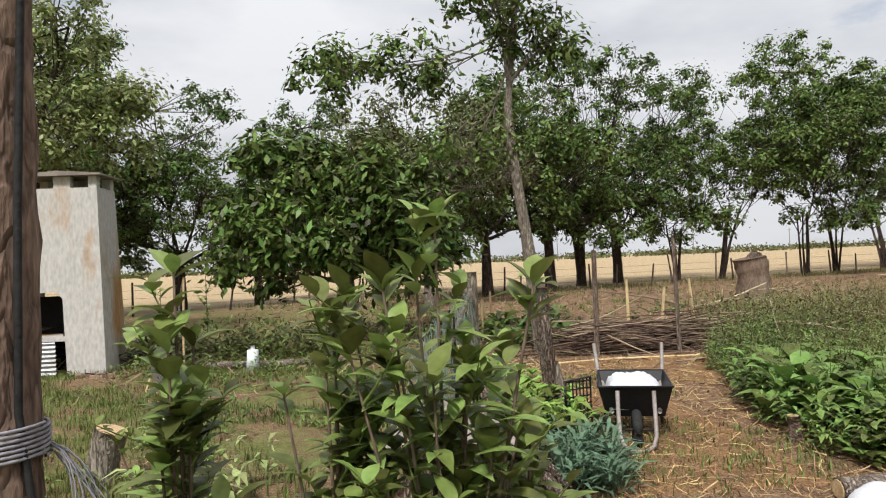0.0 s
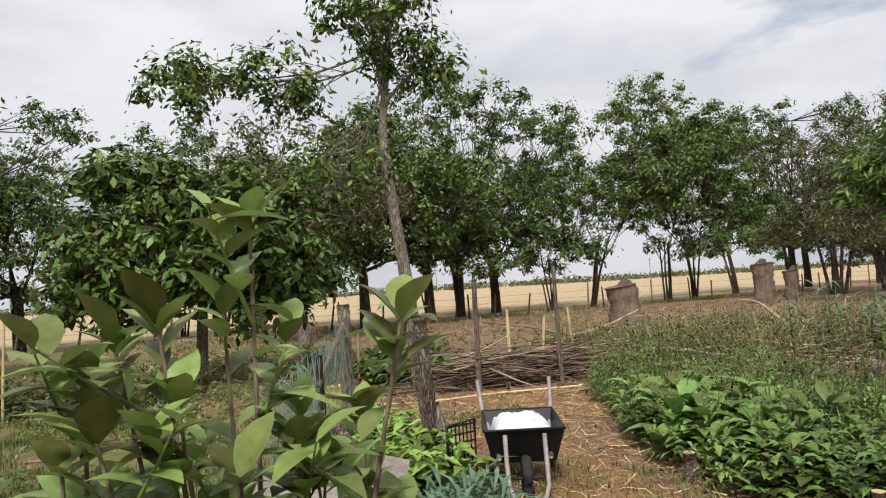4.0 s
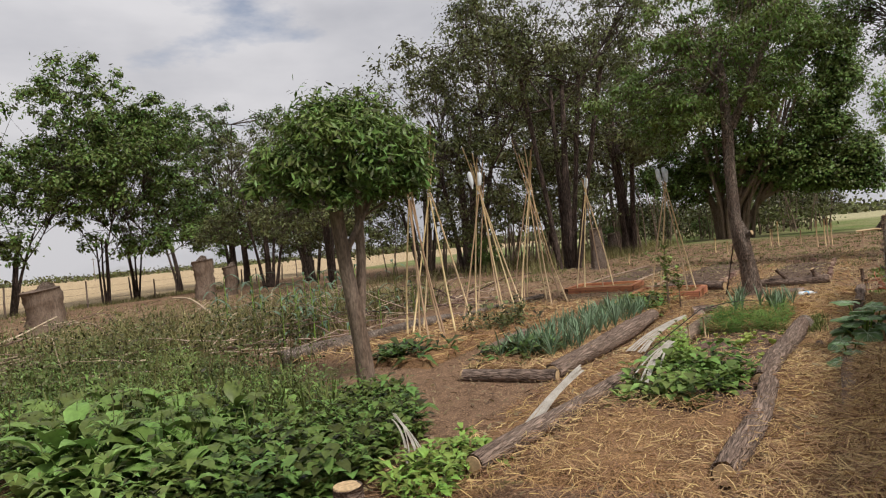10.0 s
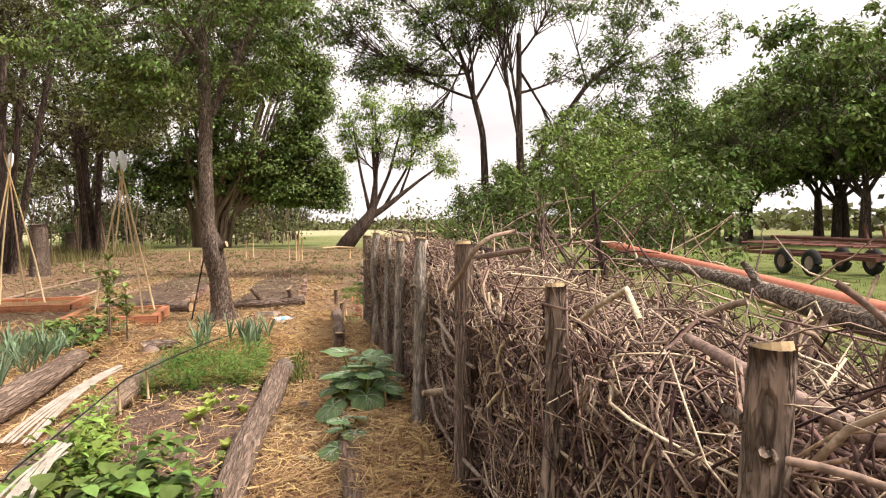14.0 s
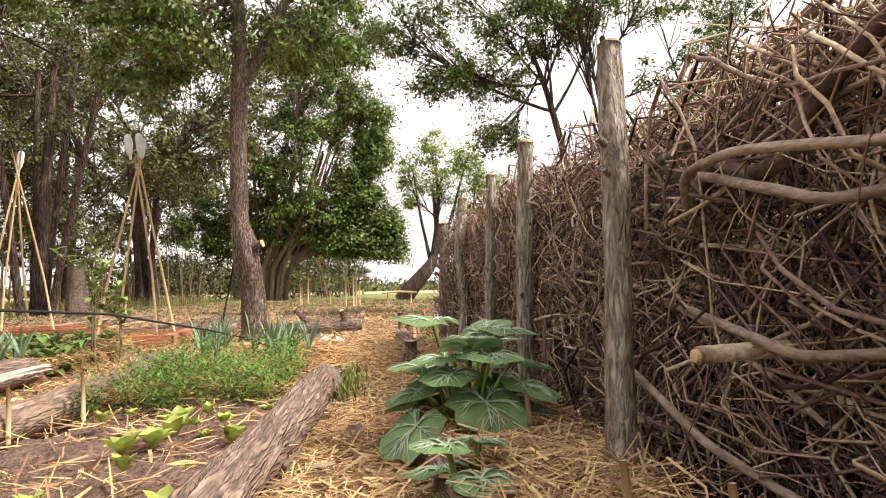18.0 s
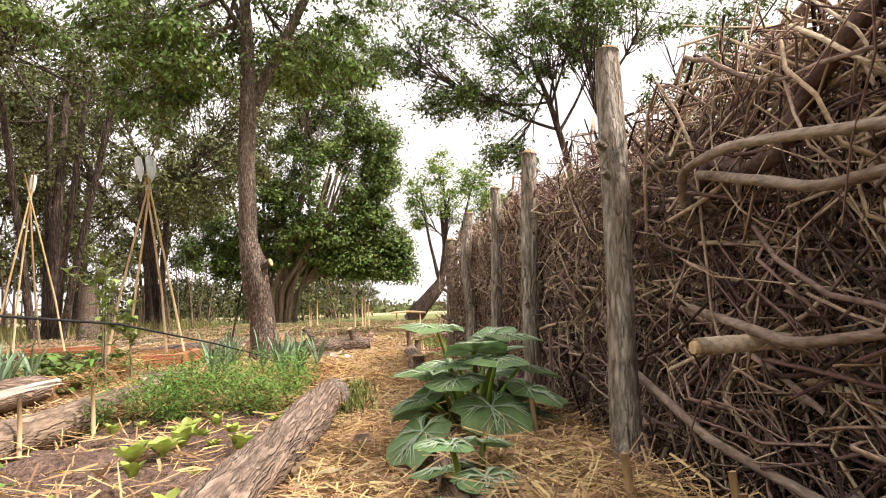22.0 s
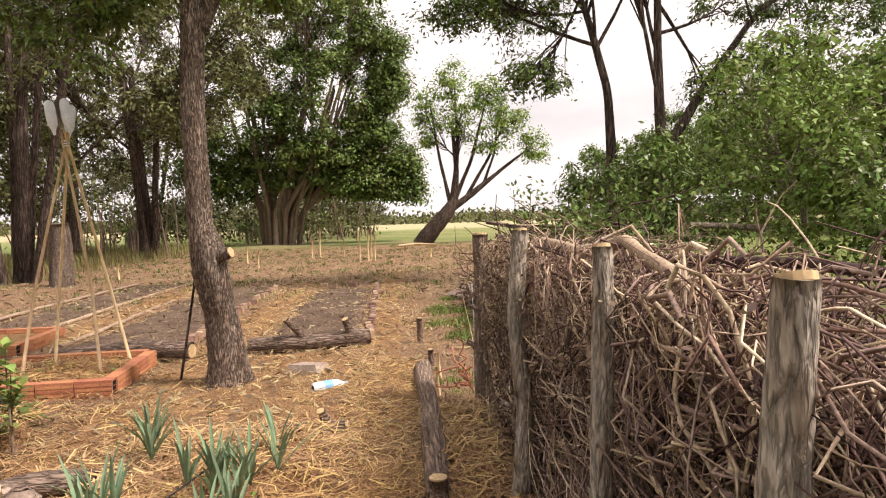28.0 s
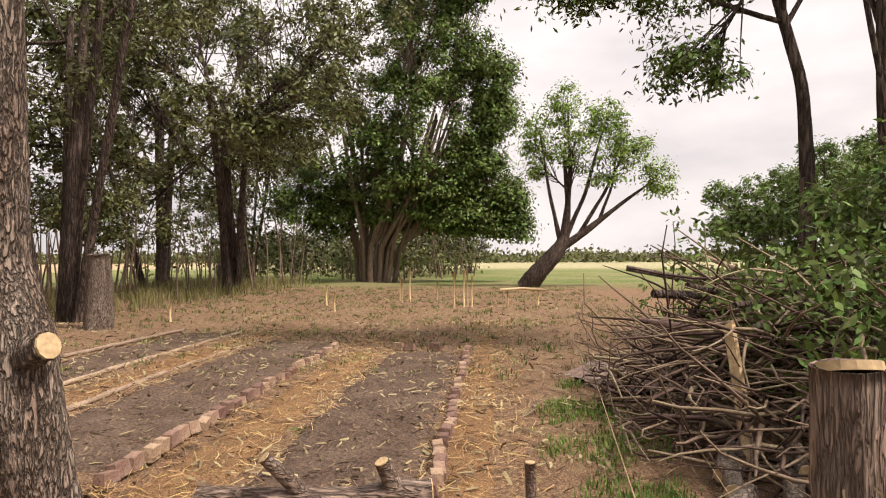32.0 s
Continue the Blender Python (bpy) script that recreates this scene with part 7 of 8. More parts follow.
# ---- cane tepees ----
def tepee(at, feet, cross, over, seed, bottles=0, label="tepee of tall bamboo canes tied at the top"):
    g = np.random.default_rng(seed)
    tp = thing("cane_tepee", at, label, "plant support", "cane tepees")
    for k, (fx, fy) in enumerate(feet):
        f, c = np.array([fx * 0.7, fy * 0.7, 0.0]), np.array([g.normal(0, 0.02), g.normal(0, 0.02), cross])
        e = c + (c - f) * (over * g.uniform(0.7, 1.2))
        bow = g.normal(0, 0.03, 3)
        ln = [f, f * 0.66 + c * 0.34 + bow, f * 0.3 + c * 0.7 + bow * 0.6, c, e]
        cn = piece("cane", tube(ln, (0.017, 0.016, 0.015, 0.014, 0.011), 7, caps=True), CANE, tp)
    piece("tie", tube([(0.03 * math.cos(t), 0.03 * math.sin(t), cross - 0.03 + 0.004 * t) for t in np.linspace(0, 16, 40)], 0.005, 4), PLASTIC, tp, "pale twine tie")
    for k in range(bottles):
        a = k * 2.2 + 0.6
        o = np.array([0.05 * math.cos(a), 0.09 * math.sin(a) + (0.06 if k else -0.05), cross + 0.06 + 0.03 * k])
        d = np.array([0.03 * math.cos(a), 0.12 * (1 if k else -1), 1.0])
        d /= np.linalg.norm(d)
        t = np.array([0, 0.02, 0.06, 0.1, 0.16, 0.28, 0.33, 0.35])
        piece("bottle", tube(o + d * t[:, None], (0.014, 0.016, 0.025, 0.045, 0.05, 0.05, 0.04, 0.012), 14, caps=True), PLASTIC, tp, "upturned clear plastic bottle")
    return tp


tepee((10.3, 7.3, 0), ((-0.6, -0.6), (-0.1, -0.75), (0.7, 0.9), (0.2, 0.2), (0.9, 0.0)), 2.4, 0.14, 501)
tepee((11.4, 7.6, 0), ((-0.3, -0.6), (0.5, -0.7), (0.2, 0.7), (-0.6, 0.5)), 2.5, 0.45, 502)
tepee((12.9, 7.4, 0), ((-0.4, -0.7), (0.7, -0.8), (0.5, 0.7), (-0.5, 0.6)), 2.55, 0.3, 503, 2)
tepee((14.2, 8.0, 0), ((-0.4, -0.5), (0.6, -0.5), (0.3, 0.7)), 2.5, 0.3, 504)
tepee((15.0, 7.2, 0), ((-0.5, -0.6), (0.6, -0.7), (0.3, 0.7), (-0.4, 0.5)), 2.6, 0.36, 508)
tepee((16.6, 8.0, 0), ((-0.5, -0.6), (0.7, -0.6), (0.5, 0.6), (-0.4, 0.7)), 2.7, 0.45, 505)
tepee((18.3, 7.1, 0), ((-0.45, -0.55), (0.6, -0.6), (0.4, 0.5), (-0.5, 0.5)), 2.6, 0.16, 506, 1)
tepee((16.45, 4.62, 0.1), ((-0.45, -0.5), (0.5, -0.55), (0.45, 0.55), (-0.4, 0.6)), 2.3, 0.06, 507, 3, "tepee of four canes with plastic bottles on top")

# ---- hollow-brick planters ----
def hollow_brick(parent, at, turn, mesh):
    b = new("brick", mesh[0])
    b.parent, b.matrix_local = parent, pose(*at, 0, 0, turn)
    h = new("hole_face", mesh[1])
    h.parent = b


bL, bW, bH = 0.33, 0.12, 0.165
outer = Bag()
box((0.004, 0.003, 0), (bL - 0.004, bW, bH), outer)
for k in range(1, 4):
    box((0.004, -0.0025, k * bH / 4 - 0.012), (bL - 0.004, 0.003, k * bH / 4 + 0.012), outer)
    box((0.004, bW, k * bH / 4 - 0.012), (bL - 0.004, bW + 0.0025, k * bH / 4 + 0.012), outer)
# near-black plates on the brick ends stand in for the shaded holes
holes = Bag()
for i in range(2):
    for j in range(3):
        for x in (0.0015, bL - 0.0045):
            box((x, 0.016 + i * 0.047, 0.016 + j * 0.047), (x + 0.003, 0.055 + i * 0.047, 0.055 + j * 0.047), holes)
bmesh_pair = (mesh_of("brick", outer, BRICK_HOLLOW, False), mesh_of("hole_face", holes, SOOT_HOLE_SHADE, False))
for at, n_long, n_wide, turn, la in (((15.55, 3.92, 0.0), 4, 4, 4, "planter of red hollow bricks filled with straw and earth"), ((17.7, 5.9, 0.0), 4, 5, 4, "second planter of red hollow bricks round a cane tepee")):
    pl = thing("brick_planter", at, la, "planter", "hollow-brick planters", turn=turn)
    for k in range(n_long):
        hollow_brick(pl, (0.12 + k * bL, 0.0, 0.0), 0.0, bmesh_pair)
        hollow_brick(pl, (0.12 + k * bL, n_wide * bL + 0.01, 0.0), 0.4, bmesh_pair)
    for k in range(n_wide):
        hollow_brick(pl, (0.118, k * bL + 0.005, 0.0), 90, bmesh_pair)
        hollow_brick(pl, (0.122 + n_long * bL + bW, k * bL + 0.1, 0.0), 90, bmesh_pair)
    W, Lx = n_wide * bL, n_long * bL
    u, v = np.meshgrid(np.linspace(0.12, Lx + 0.12, 18), np.linspace(0.12, W, 18), indexing="ij")
    zz = 0.1 + 0.02 * np.sin(u * 9) * np.cos(v * 8) + np.random.default_rng(7).normal(0, 0.006, u.shape)
    q = np.array([[i * 18 + j, (i + 1) * 18 + j, (i + 1) * 18 + j + 1, i * 18 + j + 1] for i in range(17) for j in range(17)])
    piece("fill", Bag().add(np.stack([u, v, zz], -1).reshape(-1, 3), q), STRAW_BED, pl, "straw-mulched earth fill")
blades("straw", 1200, (15.75, 16.95, 4.1, 5.2), 20, 0.08, 0.25, 0.003, STRAW, "straw inside the brick planter", "straw", 0.1, 0.05)

# ---- brick edging of the bare beds ----
one = mesh_of("brick", box((-0.092, -0.045, 0), (0.092, 0.05, 0.11), top=0.9), BRICK_RUN, False)
g = np.random.default_rng(520)
for name, pts in (("left", [(17.9, 4.02), (25.3, 4.1)]), ("right", [(17.8, 1.7), (24.9, 1.74)]), ("end", [(25.0, 1.78), (25.3, 3.1)])):
    edging = tagged(new("brick_edging"), "single row of worn reddish bricks edging a bare bed", "edging", "brick edgings of the beds")
    p0, p1 = np.array(pts[0]), np.array(pts[1])
    L = np.linalg.norm(p1 - p0)
    n = int(L / 0.2)
    ang = math.degrees(math.atan2(*(p1 - p0)[::-1]))
    for k in range(n):
        if name == "end" and k % 3 == 0:
            continue
        p = p0 + (p1 - p0) * (k + 0.5) / n + g.normal(0, 0.012, 2)
        b = new("brick", one)
        b.parent = edging
        b.matrix_local = pose(p[0], p[1], -0.01 + g.uniform(-0.025, 0.02), g.normal(0, 6), g.normal(0, 5), ang + g.normal(0, 6))
for y, x0, x1 in ((5.68, 18.3, 26.2), (6.6, 18.6, 27.5), (8.1, 18.8, 28.0)):
    log([(x0, y, 0.02), ((x0 + x1) / 2, y + 0.12, 0.03), (x1, y + 0.1, 0.02)], (0.03, 0.035, 0.03), "thin pale pole edging a bed", int(y * 100), STICK_PALE, ends=False)

# ---- small things in the clearing ----
bo = thing("water_bottle", (15.42, 1.97, 0.05), "crumpled clear plastic bottle with a blue label", "bottle", turn=-60)
t = np.array([0, 0.01, 0.05, 0.15, 0.24, 0.28, 0.3, 0.32])
piece("body", tube(np.stack([t - 0.16, 0 * t, 0 * t], 1), (0.03, 0.05, 0.052, 0.05, 0.05, 0.03, 0.016, 0.015), 14, caps=True), PLASTIC, bo)
piece("label", tube([(-0.06, 0, 0), (0.02, 0, 0)], 0.0535, 14), BLUE_LABEL, bo, "torn blue label")
piece("cap", tube([(0.16, 0, 0), (0.185, 0, 0)], 0.017, 10, caps=True), BLUE_LABEL, bo)
slab = tagged(piece("stone", box((-0.2, -0.13, -0.02), (0.2, 0.13, 0.06), top=0.82), STONE, smooth=False), "flat brown stone slab on the straw", "stone")
slab.matrix_world = pose(16.3, 2.27, 0.02, 4, 3, 62)
for x, y, s, la in ((13.2, 3.5, 0.12, "small stone beside the bed"), (10.0, 1.55, 0.05, "pale pebble on the path")):
    stn = tagged(piece("stone", rough_tube([(0, 0, -0.01), (0, 0, 0.03), (0.01, 0, 0.075)], (s * 0.9, s, s * 0.55), 11, 0.25, int(x * 7), step=0.03), STONE), la, "stone")
    stn.matrix_world = pose(x, y, 0)
prop = thing("prop_stick", (16.12, 3.5, 0), "thin dark stick leaning on the rough tree", "stick")
piece("stick", tube([(0, 0, 0), (-0.1, -0.12, 0.5), (-0.22, -0.26, 1.1)], (0.014, 0.013, 0.011), 7, caps=True), BARK_DARK, prop)
knot = piece("branch_stub", rough_tube([(-0.06, 0, 1.2), (-0.12, -0.1, 1.25), (-0.16, -0.2, 1.28)], (0.09, 0.065, 0.055), 11, 0.1, 9, step=0.02), BARK_RED, garden_tree)
piece("sawn_end", tube([(-0.16, -0.198, 1.28), (-0.163, -0.208, 1.283)], (0.05, 0.049), 11, caps=True), CUT_WOOD, knot, "pale sawn end", smooth=False)
for x, y in ((8.0, 0.82), (7.95, 0.98), (8.35, 0.9), (8.15, 0.76), (9.3, 0.9), (10.5, 2.9), (9.5, 2.95), (10.0, 3.0), (15.5, 0.95), (14.9, 1.0)):
    sk_ = thing("marker_stick", (x, y, 0.05), "short split cane marker in the bed", "marker", "cane markers")
    piece("cane", tube([(0, 0, 0), (0.02, 0.01, 0.12), (0.03, 0.02, 0.24)], (0.011, 0.011, 0.009), 6, caps=True), CANE, sk_)
tagged(piece("irrigation_pipe", tube([(13.4, 2.4, 0.14), (12.4, 2.41, 0.3), (11.0, 2.43, 0.46), (9.6, 2.45, 0.6), (8.5, 2.55, 0.66), (8.0, 3.0, 0.3), (7.95, 3.2, 0.02)], 0.005, 6), RUBBER), "thin black pipe slung across the beds", "pipe")

# plastic strips tied over the beds
for at, ln, la, s in (((6.1, 3.45, 0.05), [(0, 0, 0.0), (0.45, -0.08, 0.22), (0.9, -0.1, 0.28)], "torn white plastic strips tied in a bundle", 540), ((7.3, 2.9, 0.05), [(0, 0, 0.1), (0.5, 0.0, 0.3), (0.9, -0.1, 0.32)], "white plastic strip over the greens", 541),
                      ((9.4, 3.3, 0.05), [(0, 0.25, 0.0), (0.6, 0.1, 0.22), (1.4, -0.1, 0.25)], "frayed clear plastic film over the pale log", 542), ((5.0, 3.9, 0.02), [(0, 0, 0), (0.12, 0.1, 0.2), (0.2, 0.3, 0.3)], "pale plastic strip hanging at the bed edge", 543)):
    g = np.random.default_rng(s)
    bundle = thing("plastic_strips", at, la, "plastic strips")
    for k in range(9):
        p = np.array(ln) + np.array([0, g.normal(0, 0.05), 0]) * np.array([1.5, 0.7, 0.15])[:, None] + g.normal(0, 0.012, (3, 3))
        c = bezier(p[0], p[1], p[2], 8)
        sd = np.array([0, 1, 0.3]) * g.uniform(0.005, 0.013)
        piece("strip", Bag().add(np.concatenate([c - sd, c + sd]), np.array([[i, i + 1, i + 9, i + 8] for i in range(7)])), FILM, bundle)
tagged(piece("twine", tube([(0.2, 0, 0.9), (0.1, 0, 0.5), (0.05, 0, 0.0)], 0.004, 4), PLASTIC), "grey twine hanging on a post", "twine").matrix_world = pose(14.55, 0.72, 0.1)

# ---- the end of the garden: heap of felled branches ----
heap = thing("brush_heap", (20.6, -1.9, 0), "large heap of felled branches with withering green leaves", "brush heap")
g = np.random.default_rng(560)
bh, bl2 = Bag(), Bag()
cs = []
for k in range(1500):
    a, r = g.uniform(0, 6.283), g.uniform(0, 1) ** 0.6
    x, y = math.cos(a) * r * 3.6, math.sin(a) * r * 1.9
    zt = (1.3 - 0.12 * x) * (1 - r**2) + 0.12
    ln = stick_line((x, y, g.uniform(0.05, 1) * zt), (g.normal(-0.4, 1), g.normal(0.3, 0.5), g.normal(0.02, 0.16)), g.uniform(0.5, 1.8), g, 0.14)
    ln[:, 2] = np.clip(ln[:, 2], 0.02, 2.3)
    ln[:, 1] = np.clip(ln[:, 1], -3.0, 2.1)
    tube(ln, np.linspace(0.016, 0.005, 6) * g.uniform(0.5, 1.5), 4, bh if r < 0.75 else bl2)
    if k % 2 == 0:
        cs.append(ln[-1])
piece("branch_mass", bh, STICK_HEAP, heap, kind="stuff")
piece("outer_twig_mass", bl2, STICK_HEAP, heap, kind="stuff")
cs = np.array(cs)
cs = cs[(cs[:, 2] > 0.5)]
lf = np.repeat(cs, 34, 0) + g.normal(0, 0.16, (len(cs) * 34, 3))
piece("green_leaves", leaves(lf[lf[:, 1] < 1.0], 0.1, g, 0.45), LEAF_MID, heap, kind="stuff", smooth=False)
for k in range(26):
    x, y, z = g.uniform(-3, 2.5), g.uniform(-1.6, 0.9), g.uniform(0.1, 1.1)
    ln = stick_line((x, y, z), (g.choice((-1, 1)), g.normal(0, 0.4), g.normal(0.1, 0.15)), g.uniform(1.2, 2.8), g, 0.06)
    ln[:, 2] = np.clip(ln[:, 2], 0.06, 2.0)
    piece("bough", rough_tube(ln, np.linspace(0.06, 0.025, 6) * g.uniform(0.7, 1.3), 9, 0.12, k, step=0.12), BARK_DARK if k % 2 else STICK, heap)
for k in range(18):
    x, y, z = g.uniform(-2.2, 2.0), g.uniform(-1.7, 0.5), g.uniform(0.15, 1.25)
    ln = stick_line((x, y - 0.9, z), (g.normal(-0.1, 0.35), 1, g.normal(0.02, 0.08)), g.uniform(1.3, 2.4), g, 0.04)
    ln[:, 2] = np.clip(ln[:, 2], 0.08, 1.6)
    piece("bough", rough_tube(ln, np.linspace(0.07, 0.045, 6) * g.uniform(0.6, 1.2), 10, 0.14, 40 + k, step=0.1), BARK_DARK if k % 3 else LOG_GREY, heap)
pk = thing("split_plank", (18.6, -0.62, 0), "pale split plank leaning on the brush heap", "plank")
piece("plank", box((-0.05, -0.02, 0), (0.05, 0.02, 1.25), turn=pose(0, 0, 0, 20, 30, 30)), CUT_WOOD, pk, smooth=False)
piece("splinter", box((0.06, -0.01, 0), (0.09, 0.015, 1.0), turn=pose(0, 0, 0, 24, 32, 30)), STICK_PALE, pk, smooth=False)
for k, (p0, p1, r) in enumerate((((17.2, 0.15, 0.06), (17.9, -0.35, 0.07), 0.06), ((17.9, -0.25, 0.06), (18.9, -0.6, 0.07), 0.07), ((18.3, -0.3, 0.06), (19.2, -0.7, 0.06), 0.06), ((17.6, -0.5, 0.06), (18.6, -1.0, 0.07), 0.08),
                                 ((19.0, -0.45, 0.05), (19.6, -0.75, 0.06), 0.05), ((18.0, -0.75, 0.17), (19.1, -1.1, 0.18), 0.06))):
    log([p0, tuple((np.array(p0) + p1) / 2 + [0, 0.03, 0]), p1], r, "cut branch log piled at the heap's foot", 570 + k, LOG_GREY)
u, v = np.meshgrid(np.linspace(-1, 1, 14), np.linspace(-1, 1, 12), indexing="ij")
zz = 0.03 + 0.05 * np.sin(u * 2.5 + v) ** 2 + 0.16 * np.clip(u + 0.2, 0, 1) * np.clip(1 - np.abs(v), 0, 1)
q = np.array([[i * 12 + j, (i + 1) * 12 + j, (i + 1) * 12 + j + 1, i * 12 + j + 1] for i in range(13) for j in range(11)])
rs = tagged(piece("rusty_sheet", Bag().add(np.stack([u * 0.75, v * 0.5, zz], -1).reshape(-1, 3), q), RUSTY), "bent rusty sheet lying on the ground", "metal sheet")
rs.matrix_world = pose(22.0, -0.3, 0, 0, 0, 20)
for p0, p1 in (((17.0, 0.45, 0.02), (21.5, 0.15, 0.25)), ((16.6, -0.1, 0.02), (21.8, -0.5, 0.3))):
    tagged(piece("string_line", tube([p0, tuple((np.array(p0) + p1) / 2), p1], 0.005, 4), CANE), "thin pale string line stretched over the grass", "string")
rt = thing("red_rag", (14.78, 0.84, 0.12), "tangled red plastic strips at the last post", "rag")
for k in range(14):
    bg = tube(stick_line((0, 0, g.uniform(0, 0.3)), (g.normal(0, 1), g.normal(0, 1), g.normal(0, 0.4)), 0.3, g, 0.4), 0.006, 4)
    bg.v = [np.clip(x_, (-0.3, -0.1, 0.01), (0.3, 0.2, 0.45)) for x_ in bg.v]
    piece("strip", bg, ORANGE_PIPE, rt)
# stakes and a low hurdle ahead
for x, y, h in ((38.0, 4.75, 0.9), (37.9, 4.4, 1.25), (37.2, 4.6, 0.85), (35.0, 2.3, 1.2), (35.3, 2.2, 1.25), (35.1, 2.05, 1.0), (34.8, 2.6, 1.15), (36.0, 7.0, 0.7), (33.0, 6.0, 0.6), (39.0, 3.5, 0.7), (30.0, 9.5, 0.5)):
    s_ = thing("garden_stake", (x, y, 0), "thin pale stake standing in the bare ground", "stake", "stakes ahead of the path")
    piece("shaft", tube([(0, 0, -0.03), (0.01, 0.02, h / 2), (0.03, 0, h)], 0.028, 7, caps=True), CANE, s_)
hd = thing("low_hurdle", (36.0, 0.4, 0), "low pale pole frame on short stakes", "hurdle")
for y in (-0.5, 0.5):
    piece("stake", tube([(0, y, -0.02), (0, y, 0.52)], 0.03, 7, caps=True), CANE, hd)
piece("rail", tube([(0, -0.75, 0.5), (0.05, 0, 0.56), (0, 0.75, 0.52)], 0.045, 8, caps=True), CANE, hd)
for x, y, h, r, la in ((51.0, 16.6, 1.3, 0.55, "broad broken stump before the grove"), (28.0, 10.2, 1.7, 0.28, "reddish stump beside the rough tree")):
    sp = thing("tree_stump", (x, y, 0), la, "stump")
    piece("trunk", rough_tube([(0, 0, -0.05), (0.05, 0, h * 0.5), (-0.05, 0, h)], (r * 1.2, r, r * 0.85), 14, 0.22, int(x), step=0.12), BARK_RED, sp)

# ---- pipe, trunk and thick branches on the brush wall ----
op = thing("drain_pipe", (4.65, -0.22, 1.2), "orange plastic drain pipe lying on the brush wall", "pipe")
piece("pipe", tube([(0, 0, 0), (1.9, -0.4, 0.05), (5.8, -1.2, 0.15)], 0.034, 14), ORANGE_PIPE, op)
piece("socket", tube([(-0.12, 0.02, 0), (0.12, -0.02, 0.005)], 0.04, 14), ORANGE_PIPE, op)
lt2 = thing("bare_trunk", (4.0, 0.2, 1.18), "long pale grey trunk lying along the brush wall", "trunk")
piece("trunk", rough_tube([(-0.6, 0.16, -0.08), (0.9, -0.23, 0.02), (2.3, -0.6, 0.06), (3.5, -0.91, 0.09), (5.2, -1.35, 0.1)], (0.052, 0.05, 0.045, 0.035, 0.02), 12, 0.12, 580), LOG_GREY, lt2)
piece("sawn_end", tube([(-0.592, 0.158, -0.08), (-0.612, 0.163, -0.082)], (0.046, 0.045), 12, caps=True), CUT_WOOD, lt2, "pale sawn end", smooth=False)
for x, y, z, a in ((0.5, -0.12, 0.03, 1.2), (1.7, -0.45, 0.08, 2.2), (2.9, -0.75, 0.1, 0.9)):
    piece("branch_stub", rough_tube([(x, y, z - 0.02), (x + 0.03, y + 0.05 * math.cos(a), z + 0.05), (x + 0.06, y + 0.09 * math.cos(a), z + 0.1)], (0.024, 0.018, 0.015), 9, 0.12, int(x * 10), step=0.02), LOG_GREY, lt2)
for p, r, s in (([(3.5, -0.3, 0.75), (4.5, 0.1, 0.9), (5.3, 0.45, 0.98)], 0.03, 581), ([(4.0, 0.2, 0.25), (4.9, 0.45, 0.55), (5.8, 0.58, 0.62)], 0.03, 582), ([(4.4, 0.3, 1.08), (5.2, 0.5, 1.2), (5.9, 0.4, 1.24)], 0.02, 583),
                ([(10.4, -0.3, 1.3), (11.6, -0.1, 1.34), (12.8, 0.1, 1.3)], 0.024, 585), ([(7.7, 0.1, 1.2), (8.5, 0.5, 1.12), (9.2, 0.62, 1.0)], 0.018, 586),
                ([(8.36, 0.4, 0.53), (8.3, 0.78, 0.52)], 0.02, 587), ([(4.6, -0.7, 0.95), (6.5, -0.9, 1.2), (8.6, -0.8, 1.3)], 0.025, 588)):
    bb = piece("bough", rough_tube(p, (r, r * 0.9, r * 0.75)[: len(p)] if len(p) == 3 else (r, r * 0.95), 11, 0.12, s), STICK if s % 2 else BARK_GREY, brush)
    q = np.array(p, float)
    d = (q[-1] - q[-2]) / np.linalg.norm(q[-1] - q[-2])
    piece("sawn_end", tube([q[-1] - d * 0.004, q[-1] + d * 0.008], (r * 0.72, r * 0.7), 11, caps=True), CUT_WOOD, bb, "pale sawn end", smooth=False)
for p, r, mat in (([(8.7, 0.55, 0.8), (8.61, 0.64, 0.87), (8.57, 0.67, 0.95), (8.31, 0.67, 0.96), (7.83, 0.66, 0.88)], 0.014, BOUGH), ([(8.6, 0.6, 0.95), (8.2, 0.67, 0.86), (8.02, 0.67, 0.81), (7.6, 0.62, 0.82)], 0.013, BOUGH),
                  ([(8.7, 0.6, 0.6), (8.11, 0.67, 0.53), (7.82, 0.66, 0.57), (7.4, 0.6, 0.62)], 0.012, BOUGH), ([(7.7, 0.73, 1.21), (7.3, 0.74, 1.33), (7.2, 0.72, 1.43), (7.18, 0.66, 1.5), (7.25, 0.5, 1.53)], 0.013, STICK_PALE),
                  ([(13.5, 0.4, 1.37), (12.62, 0.4, 1.35), (12.27, 0.4, 1.38), (11.96, 0.4, 1.43), (11.78, 0.4, 1.38), (11.2, 0.44, 1.3)], 0.032, STICK_PALE), ([(9.2, 0.3, 1.3), (8.4, 0.35, 1.36), (7.9, 0.2, 1.42)], 0.022, STICK_PALE),
                  ([(9.9, 0.5, 0.7), (9.2, 0.62, 0.42), (8.5, 0.66, 0.28), (7.9, 0.6, 0.2)], 0.014, BOUGH), ([(8.3, 0.5, 0.2), (7.7, 0.66, 0.3), (7.2, 0.64, 0.34)], 0.013, BOUGH)):
    q = np.array(p, float)
    piece("bough", rough_tube(q, np.linspace(r, r * 0.75, len(q)), 10, 0.14, int(q[0, 0] * 10), step=0.04), mat, brush)
g = np.random.default_rng(587)
